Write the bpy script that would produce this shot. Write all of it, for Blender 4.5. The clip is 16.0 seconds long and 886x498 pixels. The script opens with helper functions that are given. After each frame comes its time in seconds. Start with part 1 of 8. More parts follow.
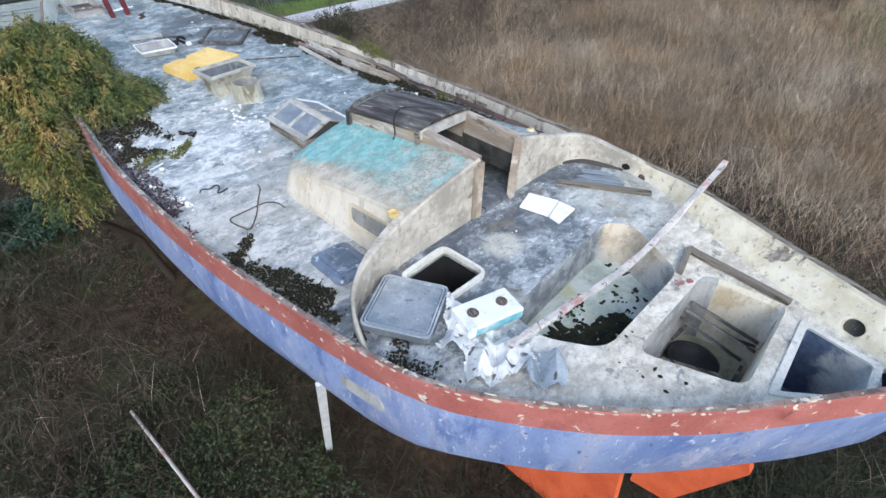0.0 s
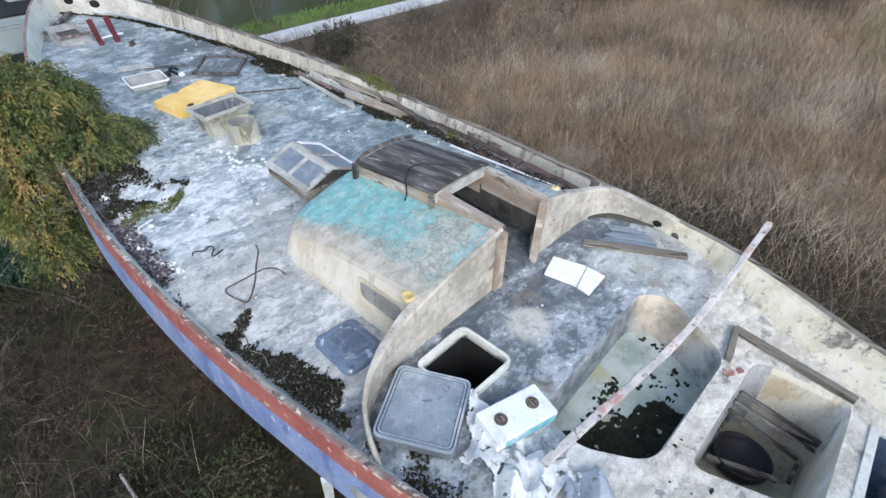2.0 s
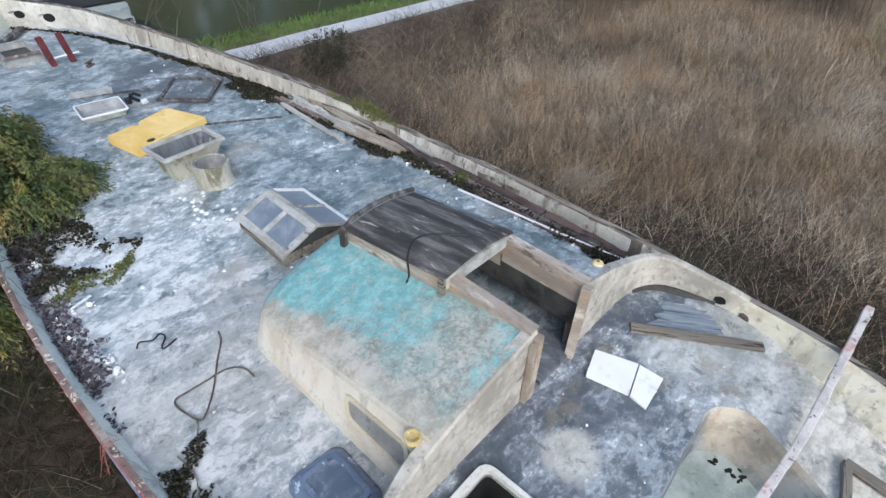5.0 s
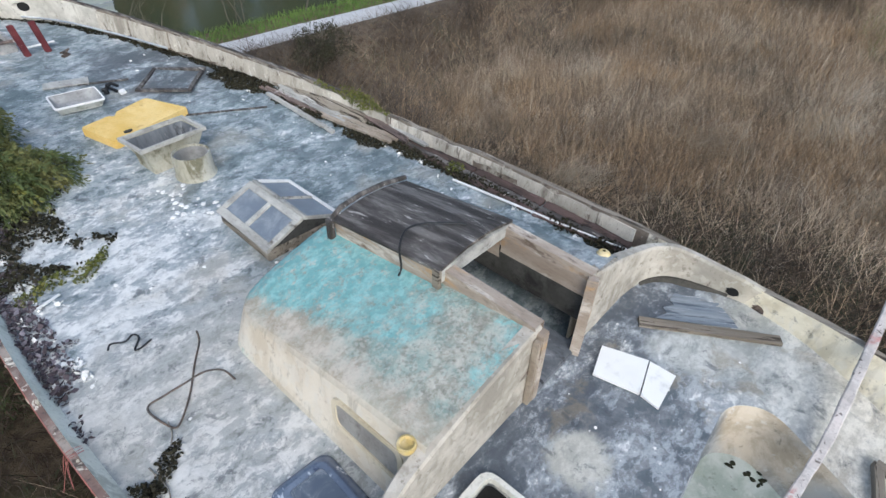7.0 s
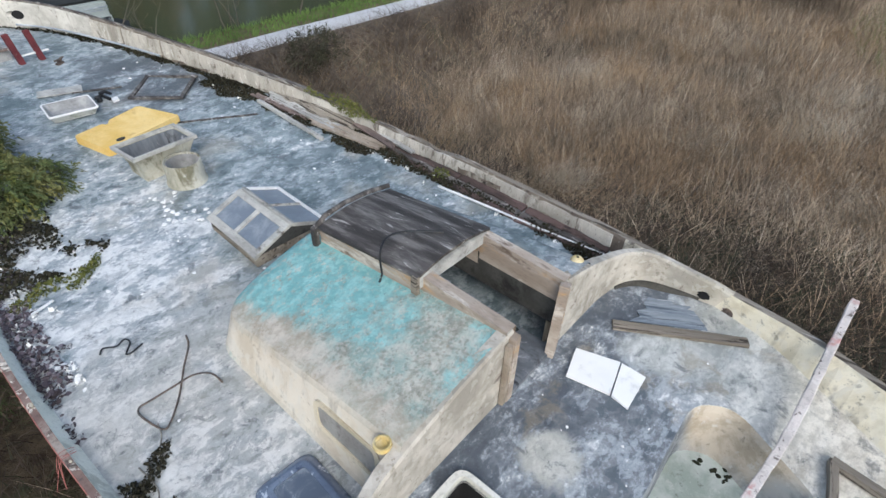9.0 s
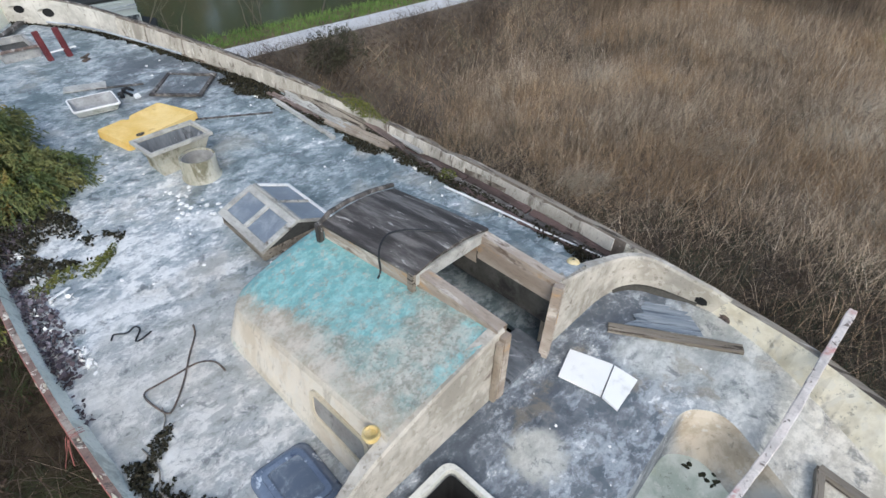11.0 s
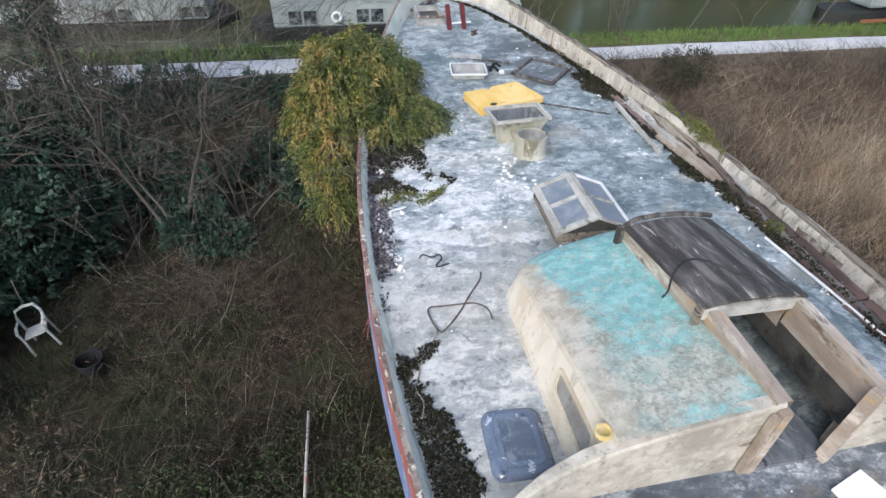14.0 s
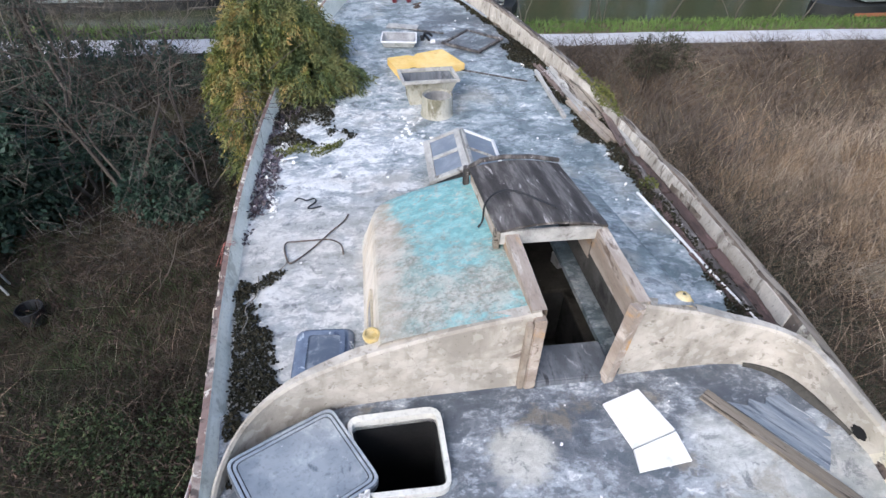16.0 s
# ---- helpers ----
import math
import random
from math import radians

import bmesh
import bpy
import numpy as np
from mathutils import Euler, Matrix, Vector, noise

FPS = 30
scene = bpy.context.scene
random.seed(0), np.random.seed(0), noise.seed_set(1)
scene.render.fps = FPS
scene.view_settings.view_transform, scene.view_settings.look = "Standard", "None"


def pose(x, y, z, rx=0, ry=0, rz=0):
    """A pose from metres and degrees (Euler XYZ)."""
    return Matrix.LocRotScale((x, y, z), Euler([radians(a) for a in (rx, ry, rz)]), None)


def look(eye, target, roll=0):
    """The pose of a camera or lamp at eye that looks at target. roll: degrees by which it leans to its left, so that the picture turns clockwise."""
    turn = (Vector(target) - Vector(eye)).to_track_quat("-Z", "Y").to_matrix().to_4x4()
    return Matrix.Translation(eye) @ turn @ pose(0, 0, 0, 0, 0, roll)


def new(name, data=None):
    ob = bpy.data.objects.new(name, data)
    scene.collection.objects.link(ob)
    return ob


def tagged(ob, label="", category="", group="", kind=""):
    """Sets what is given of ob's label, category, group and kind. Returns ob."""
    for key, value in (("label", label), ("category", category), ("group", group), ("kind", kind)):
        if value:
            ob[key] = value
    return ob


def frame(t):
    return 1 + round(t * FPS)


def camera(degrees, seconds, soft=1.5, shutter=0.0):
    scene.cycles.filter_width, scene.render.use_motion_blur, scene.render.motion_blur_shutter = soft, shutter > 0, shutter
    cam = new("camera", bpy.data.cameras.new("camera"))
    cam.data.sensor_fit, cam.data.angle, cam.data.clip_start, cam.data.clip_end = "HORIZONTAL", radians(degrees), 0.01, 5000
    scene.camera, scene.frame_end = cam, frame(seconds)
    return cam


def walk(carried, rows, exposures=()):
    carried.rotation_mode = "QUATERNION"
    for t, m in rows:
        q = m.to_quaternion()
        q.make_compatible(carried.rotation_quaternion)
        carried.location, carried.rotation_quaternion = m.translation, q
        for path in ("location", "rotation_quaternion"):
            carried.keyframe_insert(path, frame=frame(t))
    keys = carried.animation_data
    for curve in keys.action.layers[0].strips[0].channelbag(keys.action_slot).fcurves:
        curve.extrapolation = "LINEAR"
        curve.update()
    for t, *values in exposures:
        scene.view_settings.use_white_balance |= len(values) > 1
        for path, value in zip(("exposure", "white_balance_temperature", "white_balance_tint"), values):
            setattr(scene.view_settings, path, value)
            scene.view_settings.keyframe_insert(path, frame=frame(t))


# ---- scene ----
cam = camera(79.3, 16.0)
METRES, EYE, TILT, LEAN, TURN = 5.0, 6.867, -38.5, -1.2, -46.0
ROWS = [
    (0.0, 0.0, 0.0, 0.0, 0.0, 0.0, -0.0),
    (0.5, -0.0088, 0.0156, 0.0396, 0.0, -0.01, -0.02),
    (1.0, -0.0165, 0.0584, 0.0849, -0.03, 0.03, 0.02),
    (1.5, -0.0267, 0.0881, 0.1167, -0.09, -0.09, 0.11),
    (2.0, -0.0354, 0.1032, 0.1404, -0.17, -0.12, 0.17),
    (2.5, -0.0434, 0.1166, 0.1503, -0.2, -0.14, 0.22),
    (3.0, -0.0513, 0.1435, 0.1657, -0.22, -0.11, 0.24),
    (3.5, -0.0585, 0.1879, 0.1866, -0.27, -0.14, 0.27),
    (4.0, -0.0608, 0.2347, 0.2222, -0.35, -0.18, 0.28),
    (4.5, -0.0591, 0.2955, 0.2666, -0.45, -0.02, 0.33),
    (7.0, -0.0598, 0.3894, 0.2683, -1.27, -0.02, 1.0),
    (7.5, -0.0571, 0.3764, 0.2718, -1.38, -0.06, 1.12),
    (8.0, -0.0524, 0.3688, 0.2715, -1.43, -0.08, 1.19),
    (8.5, -0.0431, 0.3628, 0.2755, -1.52, -0.08, 1.22),
    (11.0, -0.003, 0.3388, 0.2761, 0.45, 0.01, -0.32),
    (11.5, 0.0013, 0.3288, 0.2768, 4.45, -0.02, -3.51),
    (12.0, -0.0023, 0.3173, 0.2784, 8.94, -0.28, -7.1),
    (12.5, -0.0116, 0.3101, 0.2712, 13.94, -0.88, -10.86),
    (13.0, -0.0211, 0.3051, 0.259, 19.1, -1.95, -14.67),
    (13.5, -0.0252, 0.2977, 0.2513, 24.13, -3.21, -18.14),
    (14.0, -0.0301, 0.2913, 0.2417, 29.38, -4.87, -21.54),
    (14.5, -0.0218, 0.2839, 0.2447, 30.05, -5.13, -21.8),
    (15.0, 0.0453, 0.3043, 0.2549, 30.58, -5.37, -22.15),
    (15.5, 0.167, 0.3606, 0.2618, 31.18, -5.65, -22.74),
    (16.0, 0.2589, 0.4097, 0.2561, 31.59, -5.81, -23.15),
]
walk(cam, [(t, pose(-3.547, 0, EYE, TILT, LEAN, TURN) @ pose(METRES * x, METRES * y, METRES * z, 90 + pitch, roll, yaw)) for t, x, y, z, yaw, pitch, roll in ROWS], [(0.0, 0.97, 5750, 7), (2.5, 0.90, 5780, 7), (4.5, 0.80, 5800, 7), (7.0, 0.74, 6050, 7), (12.5, 0.75, 6100, 7), (13.0, 0.80, 6120, 7), (14.0, 0.99, 6150, 9), (15.0, 1.13, 6100, 11), (16.0, 1.04, 6000, 13)])

# ---- sky and light: a bright overcast afternoon ----
SUN_EL, SUN_AZ = 38.0, 215.0
world = bpy.data.worlds.new("sky")
scene.world = world
world.use_nodes = True
wn, wl = world.node_tree.nodes, world.node_tree.links
sky = wn.new("ShaderNodeTexSky")
sky.sky_type = "NISHITA"
sky.sun_disc = False
sky.sun_elevation = radians(SUN_EL)
sky.sun_rotation = radians(SUN_AZ)
sky.air_density, sky.dust_density = 1.2, 3.0
soft_sky = wn.new("ShaderNodeHueSaturation")
soft_sky.inputs["Saturation"].default_value = 0.85
wl.new(sky.outputs[0], soft_sky.inputs["Color"])
wl.new(soft_sky.outputs[0], wn["Background"].inputs["Color"])
wn["Background"].inputs["Strength"].default_value = 0.125
sun = new("sun", bpy.data.lights.new("sun", "SUN"))
sun.data.energy, sun.data.angle, sun.data.color = 0.7, radians(30), (1.0, 0.98, 0.95)
az = radians(SUN_AZ)
sun.matrix_world = look((0, 0, 30), (-30 * math.sin(az) / math.tan(radians(SUN_EL)), -30 * math.cos(az) / math.tan(radians(SUN_EL)), 0))

# ---- materials ----
def mat_new(name, rough=0.8, metal=0.0, spec=0.4):
    m = bpy.data.materials.new(name)
    m.use_nodes = True
    b = m.node_tree.nodes["Principled BSDF"]
    b.inputs["Roughness"].default_value, b.inputs["Metallic"].default_value = rough, metal
    b.inputs["Specular IOR Level"].default_value = spec
    return m, m.node_tree.nodes, m.node_tree.links, b


def place(n, l, local=False, stretch=(1, 1, 1)):
    c = n.new("ShaderNodeTexCoord") if local else n.new("ShaderNodeNewGeometry")
    mp = n.new("ShaderNodeMapping")
    mp.inputs["Scale"].default_value = stretch
    l.new(c.outputs["Object" if local else "Position"], mp.inputs["Vector"])
    return mp.outputs[0]


def noise_of(n, l, co, scale, detail=6, rough=0.6, warp=0.0):
    t = n.new("ShaderNodeTexNoise")
    t.inputs["Scale"].default_value, t.inputs["Detail"].default_value = scale, detail
    t.inputs["Roughness"].default_value, t.inputs["Distortion"].default_value = rough, warp
    l.new(co, t.inputs["Vector"])
    return t.outputs["Fac"]


def flakes(n, l, co, scale, ragged=0.35):
    """A random value for each ragged flake of old paint."""
    w = n.new("ShaderNodeTexNoise")
    w.inputs["Scale"].default_value, w.inputs["Detail"].default_value = scale * 1.6, 5
    l.new(co, w.inputs["Vector"])
    mv = n.new("ShaderNodeVectorMath")
    mv.operation = "MULTIPLY_ADD"
    mv.inputs[1].default_value = (2.0 * ragged / scale,) * 3
    l.new(w.outputs["Color"], mv.inputs[0])
    l.new(co, mv.inputs[2])
    v = n.new("ShaderNodeTexVoronoi")
    v.inputs["Scale"].default_value = scale
    l.new(mv.outputs[0], v.inputs["Vector"])
    s = n.new("ShaderNodeSeparateColor")
    l.new(v.outputs["Color"], s.inputs[0])
    return s.outputs[0]


def ramp(n, l, fac, a, b):
    r = n.new("ShaderNodeMapRange")
    r.interpolation_type = "SMOOTHSTEP"
    r.inputs["From Min"].default_value, r.inputs["From Max"].default_value = a, b
    l.new(fac, r.inputs["Value"])
    return r.outputs[0]


def mixc(n, l, fac, a, b):
    m = n.new("ShaderNodeMix")
    m.data_type = "RGBA"
    for sock, v in ((m.inputs["Factor"], fac), (m.inputs["A"], a), (m.inputs["B"], b)):
        if isinstance(v, (tuple, float, int)):
            sock.default_value = (*v, 1) if isinstance(v, tuple) else v
        else:
            l.new(v, sock)
    return m.outputs["Result"]


def calc(n, l, op, a, b):
    m = n.new("ShaderNodeMath")
    m.operation = op
    for sock, v in zip(m.inputs, (a, b)):
        if isinstance(v, (float, int)):
            sock.default_value = v
        else:
            l.new(v, sock)
    return m.outputs[0]


def bumped(n, l, b, height, strength=0.3, dist=0.01):
    t = n.new("ShaderNodeBump")
    t.inputs["Strength"].default_value, t.inputs["Distance"].default_value = strength, dist
    l.new(height, t.inputs["Height"])
    l.new(t.outputs[0], b.inputs["Normal"])


def worn(name, base, spots, rough=0.85, scale=6.0, local=False, stretch=(1, 1, 1), grain=40, bump=0.35, metal=0.0, spec=0.35, vary=0.0):
    """A surface of a base colour (two tones) with layers of (colour, noise scale, low, high) over it."""
    m, n, l, b = mat_new(name, rough, metal, spec)
    co = place(n, l, local, stretch)
    big, fine = noise_of(n, l, co, scale, 5), noise_of(n, l, co, grain, 4, 0.7)
    col = mixc(n, l, ramp(n, l, big, 0.35, 0.65), base[0], base[1])
    for k, (c, s, lo, hi) in enumerate(spots):
        f = noise_of(n, l, co, s, 8, 0.68, 0.3 + 0.2 * k)
        col = mixc(n, l, ramp(n, l, f, lo, hi), col, c)
    dark = mixc(n, l, 1.0, (0.0, 0.0, 0.0), (0.0, 0.0, 0.0))
    col = mixc(n, l, calc(n, l, "MULTIPLY", ramp(n, l, fine, 0.5, 0.3), 0.22), col, dark)
    if vary:
        o = n.new("ShaderNodeObjectInfo")
        h = n.new("ShaderNodeHueSaturation")
        v = calc(n, l, "ADD", calc(n, l, "MULTIPLY", o.outputs["Random"], vary), 1.0 - vary / 2)
        l.new(v, h.inputs["Value"])
        l.new(col, h.inputs["Color"])
        col = h.outputs[0]
    l.new(col, b.inputs["Base Color"])
    bumped(n, l, b, calc(n, l, "ADD", fine, big), bump)
    return m


def plant(name, tones, rough=0.7, trans=0.3, patch=0.55, island=0.5, tint=None):
    """Leaves or stems: a tone for each island, with a broad drift over the place."""
    m, n, l, b = mat_new(name, rough, 0, 0.3)
    g = n.new("ShaderNodeNewGeometry")
    cr = n.new("ShaderNodeValToRGB")
    while len(cr.color_ramp.elements) < len(tones):
        cr.color_ramp.elements.new(0.5)
    for k, c in enumerate(tones):
        cr.color_ramp.elements[k].position = k / (len(tones) - 1)
        cr.color_ramp.elements[k].color = (*c, 1)
    broad = noise_of(n, l, g.outputs["Position"], patch, 4 if island > 0.3 else 1, 0.6)
    v = calc(n, l, "ADD", calc(n, l, "MULTIPLY", g.outputs["Random Per Island"], island), calc(n, l, "MULTIPLY", ramp(n, l, broad, 0.3, 0.7), 1.0 - island))
    l.new(v, cr.inputs["Fac"])
    drift = noise_of(n, l, g.outputs["Position"], 0.16, 5, 0.62, 0.6)
    tone = n.new("ShaderNodeHueSaturation")
    l.new(calc(n, l, "ADD", calc(n, l, "MULTIPLY", ramp(n, l, drift, 0.3, 0.7), trans), 1.0 - trans / 2), tone.inputs["Value"])
    l.new(cr.outputs[0], tone.inputs["Color"])
    col = tone.outputs[0]
    if tint:
        col = mixc(n, l, calc(n, l, "MULTIPLY", ramp(n, l, noise_of(n, l, g.outputs["Position"], 0.23, 5, 0.65, 0.8), 0.42, 0.62), 0.6), col, tint)
    l.new(col, b.inputs["Base Color"])
    return m


def deck_material():
    m, n, l, b = mat_new("deck_paint", 0.75, 0, 0.4)
    co, streak = place(n, l), place(n, l, False, (0.78, 1.1, 1))
    sep = n.new("ShaderNodeSeparateXYZ")
    l.new(co, sep.inputs[0])
    big = noise_of(n, l, co, 0.7, 5, 0.6, 0.6)
    mid = noise_of(n, l, streak, 2.4, 13, 0.72, 0.2)
    small = noise_of(n, l, streak, 8.5, 11, 0.78, 0.1)
    fine = noise_of(n, l, co, 55, 5, 0.75)
    aft = ramp(n, l, sep.outputs["Y"], 2.95, 2.85)
    slate = mixc(n, l, ramp(n, l, mid, 0.40, 0.58), (0.125, 0.165, 0.18), (0.255, 0.308, 0.325))
    grey = mixc(n, l, ramp(n, l, mid, 0.36, 0.62), (0.10, 0.115, 0.135), (0.285, 0.30, 0.315))
    col = mixc(n, l, aft, slate, grey)
    col = mixc(n, l, calc(n, l, "MULTIPLY", ramp(n, l, flakes(n, l, streak, 16), 0.72, 0.76), 0.45), col, (0.075, 0.10, 0.12))
    # the port half of the foredeck has weathered to white
    port = ramp(n, l, calc(n, l, "ADD", sep.outputs["X"], calc(n, l, "MULTIPLY", calc(n, l, "SUBTRACT", big, 0.5), 5.0)), 0.6, -1.7)
    fore = calc(n, l, "MULTIPLY", calc(n, l, "MULTIPLY", port, ramp(n, l, sep.outputs["Y"], 10.5, 6.5)), calc(n, l, "SUBTRACT", 1.0, aft))
    crisp = noise_of(n, l, streak, 22, 9, 0.78, 0.4)
    mix1 = calc(n, l, "ADD", calc(n, l, "MULTIPLY", mid, 0.48), calc(n, l, "ADD", calc(n, l, "MULTIPLY", small, 0.34), calc(n, l, "MULTIPLY", crisp, 0.18)))
    stern = ramp(n, l, calc(n, l, "ADD", sep.outputs["Y"], calc(n, l, "MULTIPLY", calc(n, l, "SUBTRACT", big, 0.5), 1.6)), 2.1, 1.2)
    lift = calc(n, l, "ADD", mix1, calc(n, l, "ADD", calc(n, l, "MULTIPLY", fore, 0.10), calc(n, l, "MULTIPLY", stern, 0.10)))
    chip = calc(n, l, "ADD", calc(n, l, "MULTIPLY", calc(n, l, "SUBTRACT", flakes(n, l, streak, 9), 0.5), 0.075), calc(n, l, "MULTIPLY", calc(n, l, "SUBTRACT", flakes(n, l, streak, 30), 0.5), 0.05))
    lift = calc(n, l, "ADD", lift, chip)
    chalk = ramp(n, l, lift, 0.485, 0.545)
    col = mixc(n, l, calc(n, l, "MULTIPLY", chalk, 0.62), col, (0.47, 0.51, 0.55))
    white = ramp(n, l, lift, 0.565, 0.615)
    col = mixc(n, l, white, col, mixc(n, l, ramp(n, l, small, 0.4, 0.6), (0.60, 0.62, 0.63), (0.76, 0.77, 0.77)))
    mottle = ramp(n, l, noise_of(n, l, co, 5.5, 5, 0.6, 0.5), 0.50, 0.62)
    col = mixc(n, l, calc(n, l, "MULTIPLY", calc(n, l, "MULTIPLY", mottle, calc(n, l, "SUBTRACT", 1.0, aft)), 0.42), col, (0.24, 0.275, 0.30))
    cream = ramp(n, l, noise_of(n, l, co, 1.15, 6, 0.62, 0.4), 0.53, 0.68)
    col = mixc(n, l, calc(n, l, "MULTIPLY", cream, 0.40), col, (0.46, 0.42, 0.35))
    side = calc(n, l, "MULTIPLY", calc(n, l, "MULTIPLY", aft, ramp(n, l, sep.outputs["Y"], 2.45, 2.0)), ramp(n, l, calc(n, l, "ADD", sep.outputs["X"], calc(n, l, "MULTIPLY", big, 0.8)), 1.0, 1.6))
    col = mixc(n, l, calc(n, l, "MULTIPLY", side, 0.6), col, mixc(n, l, ramp(n, l, small, 0.4, 0.6), (0.41, 0.425, 0.385), (0.60, 0.59, 0.53)))
    # darker navy towards the forward edge of the after deck
    fore_dark = calc(n, l, "MULTIPLY", aft, ramp(n, l, calc(n, l, "ADD", sep.outputs["Y"], calc(n, l, "MULTIPLY", big, 0.9)), 2.65, 3.0))
    col = mixc(n, l, calc(n, l, "MULTIPLY", calc(n, l, "MULTIPLY", fore_dark, ramp(n, l, small, 0.62, 0.45)), 0.7), col, (0.075, 0.088, 0.11))
    dx, dy = calc(n, l, "ADD", sep.outputs["X"], 0.15), calc(n, l, "SUBTRACT", sep.outputs["Y"], 2.38)
    far = calc(n, l, "ADD", calc(n, l, "SQRT", calc(n, l, "ADD", calc(n, l, "MULTIPLY", dx, dx), calc(n, l, "MULTIPLY", dy, dy)), 0.0), calc(n, l, "MULTIPLY", calc(n, l, "SUBTRACT", small, 0.5), 0.35))
    col = mixc(n, l, calc(n, l, "MULTIPLY", ramp(n, l, far, 0.25, 0.14), 0.85), col, mixc(n, l, ramp(n, l, small, 0.4, 0.6), (0.46, 0.455, 0.41), (0.62, 0.61, 0.55)))  # an old filler patch
    px, py = calc(n, l, "SUBTRACT", sep.outputs["X"], 1.14), calc(n, l, "MULTIPLY", calc(n, l, "SUBTRACT", sep.outputs["Y"], 2.22), 1.15)
    pu, pv = calc(n, l, "ADD", calc(n, l, "MULTIPLY", px, 0.51), calc(n, l, "MULTIPLY", py, -0.86)), calc(n, l, "ADD", calc(n, l, "MULTIPLY", px, 0.86), calc(n, l, "MULTIPLY", py, 0.51))
    pu = calc(n, l, "MULTIPLY", pu, 0.6)
    pale = calc(n, l, "ADD", calc(n, l, "SQRT", calc(n, l, "ADD", calc(n, l, "MULTIPLY", pu, pu), calc(n, l, "MULTIPLY", pv, pv)), 0.0), calc(n, l, "MULTIPLY", calc(n, l, "SUBTRACT", mid, 0.5), 0.30))
    col = mixc(n, l, calc(n, l, "MULTIPLY", ramp(n, l, pale, 0.27, 0.15), 0.8), col, mixc(n, l, ramp(n, l, small, 0.4, 0.6), (0.45, 0.465, 0.44), (0.66, 0.67, 0.64)))
    ochre = ramp(n, l, noise_of(n, l, co, 2.3, 9, 0.68, 0.5), 0.57, 0.66)
    col = mixc(n, l, calc(n, l, "MULTIPLY", calc(n, l, "MULTIPLY", ochre, aft), 0.5), col, (0.27, 0.225, 0.155))
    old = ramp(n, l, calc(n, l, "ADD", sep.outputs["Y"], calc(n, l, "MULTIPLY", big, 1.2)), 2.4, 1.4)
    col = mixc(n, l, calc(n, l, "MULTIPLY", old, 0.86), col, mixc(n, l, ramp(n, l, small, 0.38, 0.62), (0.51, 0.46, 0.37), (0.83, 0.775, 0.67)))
    warm = calc(n, l, "MULTIPLY", calc(n, l, "MULTIPLY", ramp(n, l, sep.outputs["Y"], 6.4, 4.6), calc(n, l, "SUBTRACT", 1.0, aft)), ramp(n, l, sep.outputs["X"], 0.0, -0.9))
    col = mixc(n, l, calc(n, l, "MULTIPLY", calc(n, l, "MULTIPLY", warm, ramp(n, l, big, 0.35, 0.6)), 0.5), col, (0.50, 0.465, 0.40))
    spots = ramp(n, l, noise_of(n, l, co, 5.0, 12, 0.74, 0.4), 0.55, 0.64)
    col = mixc(n, l, calc(n, l, "MULTIPLY", spots, 0.6), col, (0.06, 0.07, 0.085))
    line = calc(n, l, "ABSOLUTE", calc(n, l, "SUBTRACT", noise_of(n, l, streak, 1.9, 8, 0.62, 0.8), 0.5), 0.0)
    col = mixc(n, l, calc(n, l, "MULTIPLY", ramp(n, l, line, 0.010, 0.002), 0.22), col, (0.07, 0.085, 0.10))
    specks = ramp(n, l, noise_of(n, l, co, 30, 6, 0.8), 0.66, 0.70)
    col = mixc(n, l, calc(n, l, "MULTIPLY", specks, 0.6), col, (0.78, 0.79, 0.80))
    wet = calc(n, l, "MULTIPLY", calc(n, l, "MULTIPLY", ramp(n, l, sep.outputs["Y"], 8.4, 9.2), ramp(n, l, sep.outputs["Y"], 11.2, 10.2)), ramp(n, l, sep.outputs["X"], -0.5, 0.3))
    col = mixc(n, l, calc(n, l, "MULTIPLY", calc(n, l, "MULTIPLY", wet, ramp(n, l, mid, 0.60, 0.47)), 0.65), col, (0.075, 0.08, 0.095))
    pits = ramp(n, l, noise_of(n, l, co, 19, 8, 0.8, 0.3), 0.60, 0.67)
    col = mixc(n, l, calc(n, l, "MULTIPLY", pits, 0.55), col, (0.05, 0.055, 0.065))
    l.new(col, b.inputs["Base Color"])
    l.new(calc(n, l, "ADD", calc(n, l, "MULTIPLY", white, 0.25), 0.55), b.inputs["Roughness"])
    bumped(n, l, b, calc(n, l, "ADD", calc(n, l, "MULTIPLY", white, 0.6), calc(n, l, "ADD", fine, small)), 0.5, 0.010)
    return m


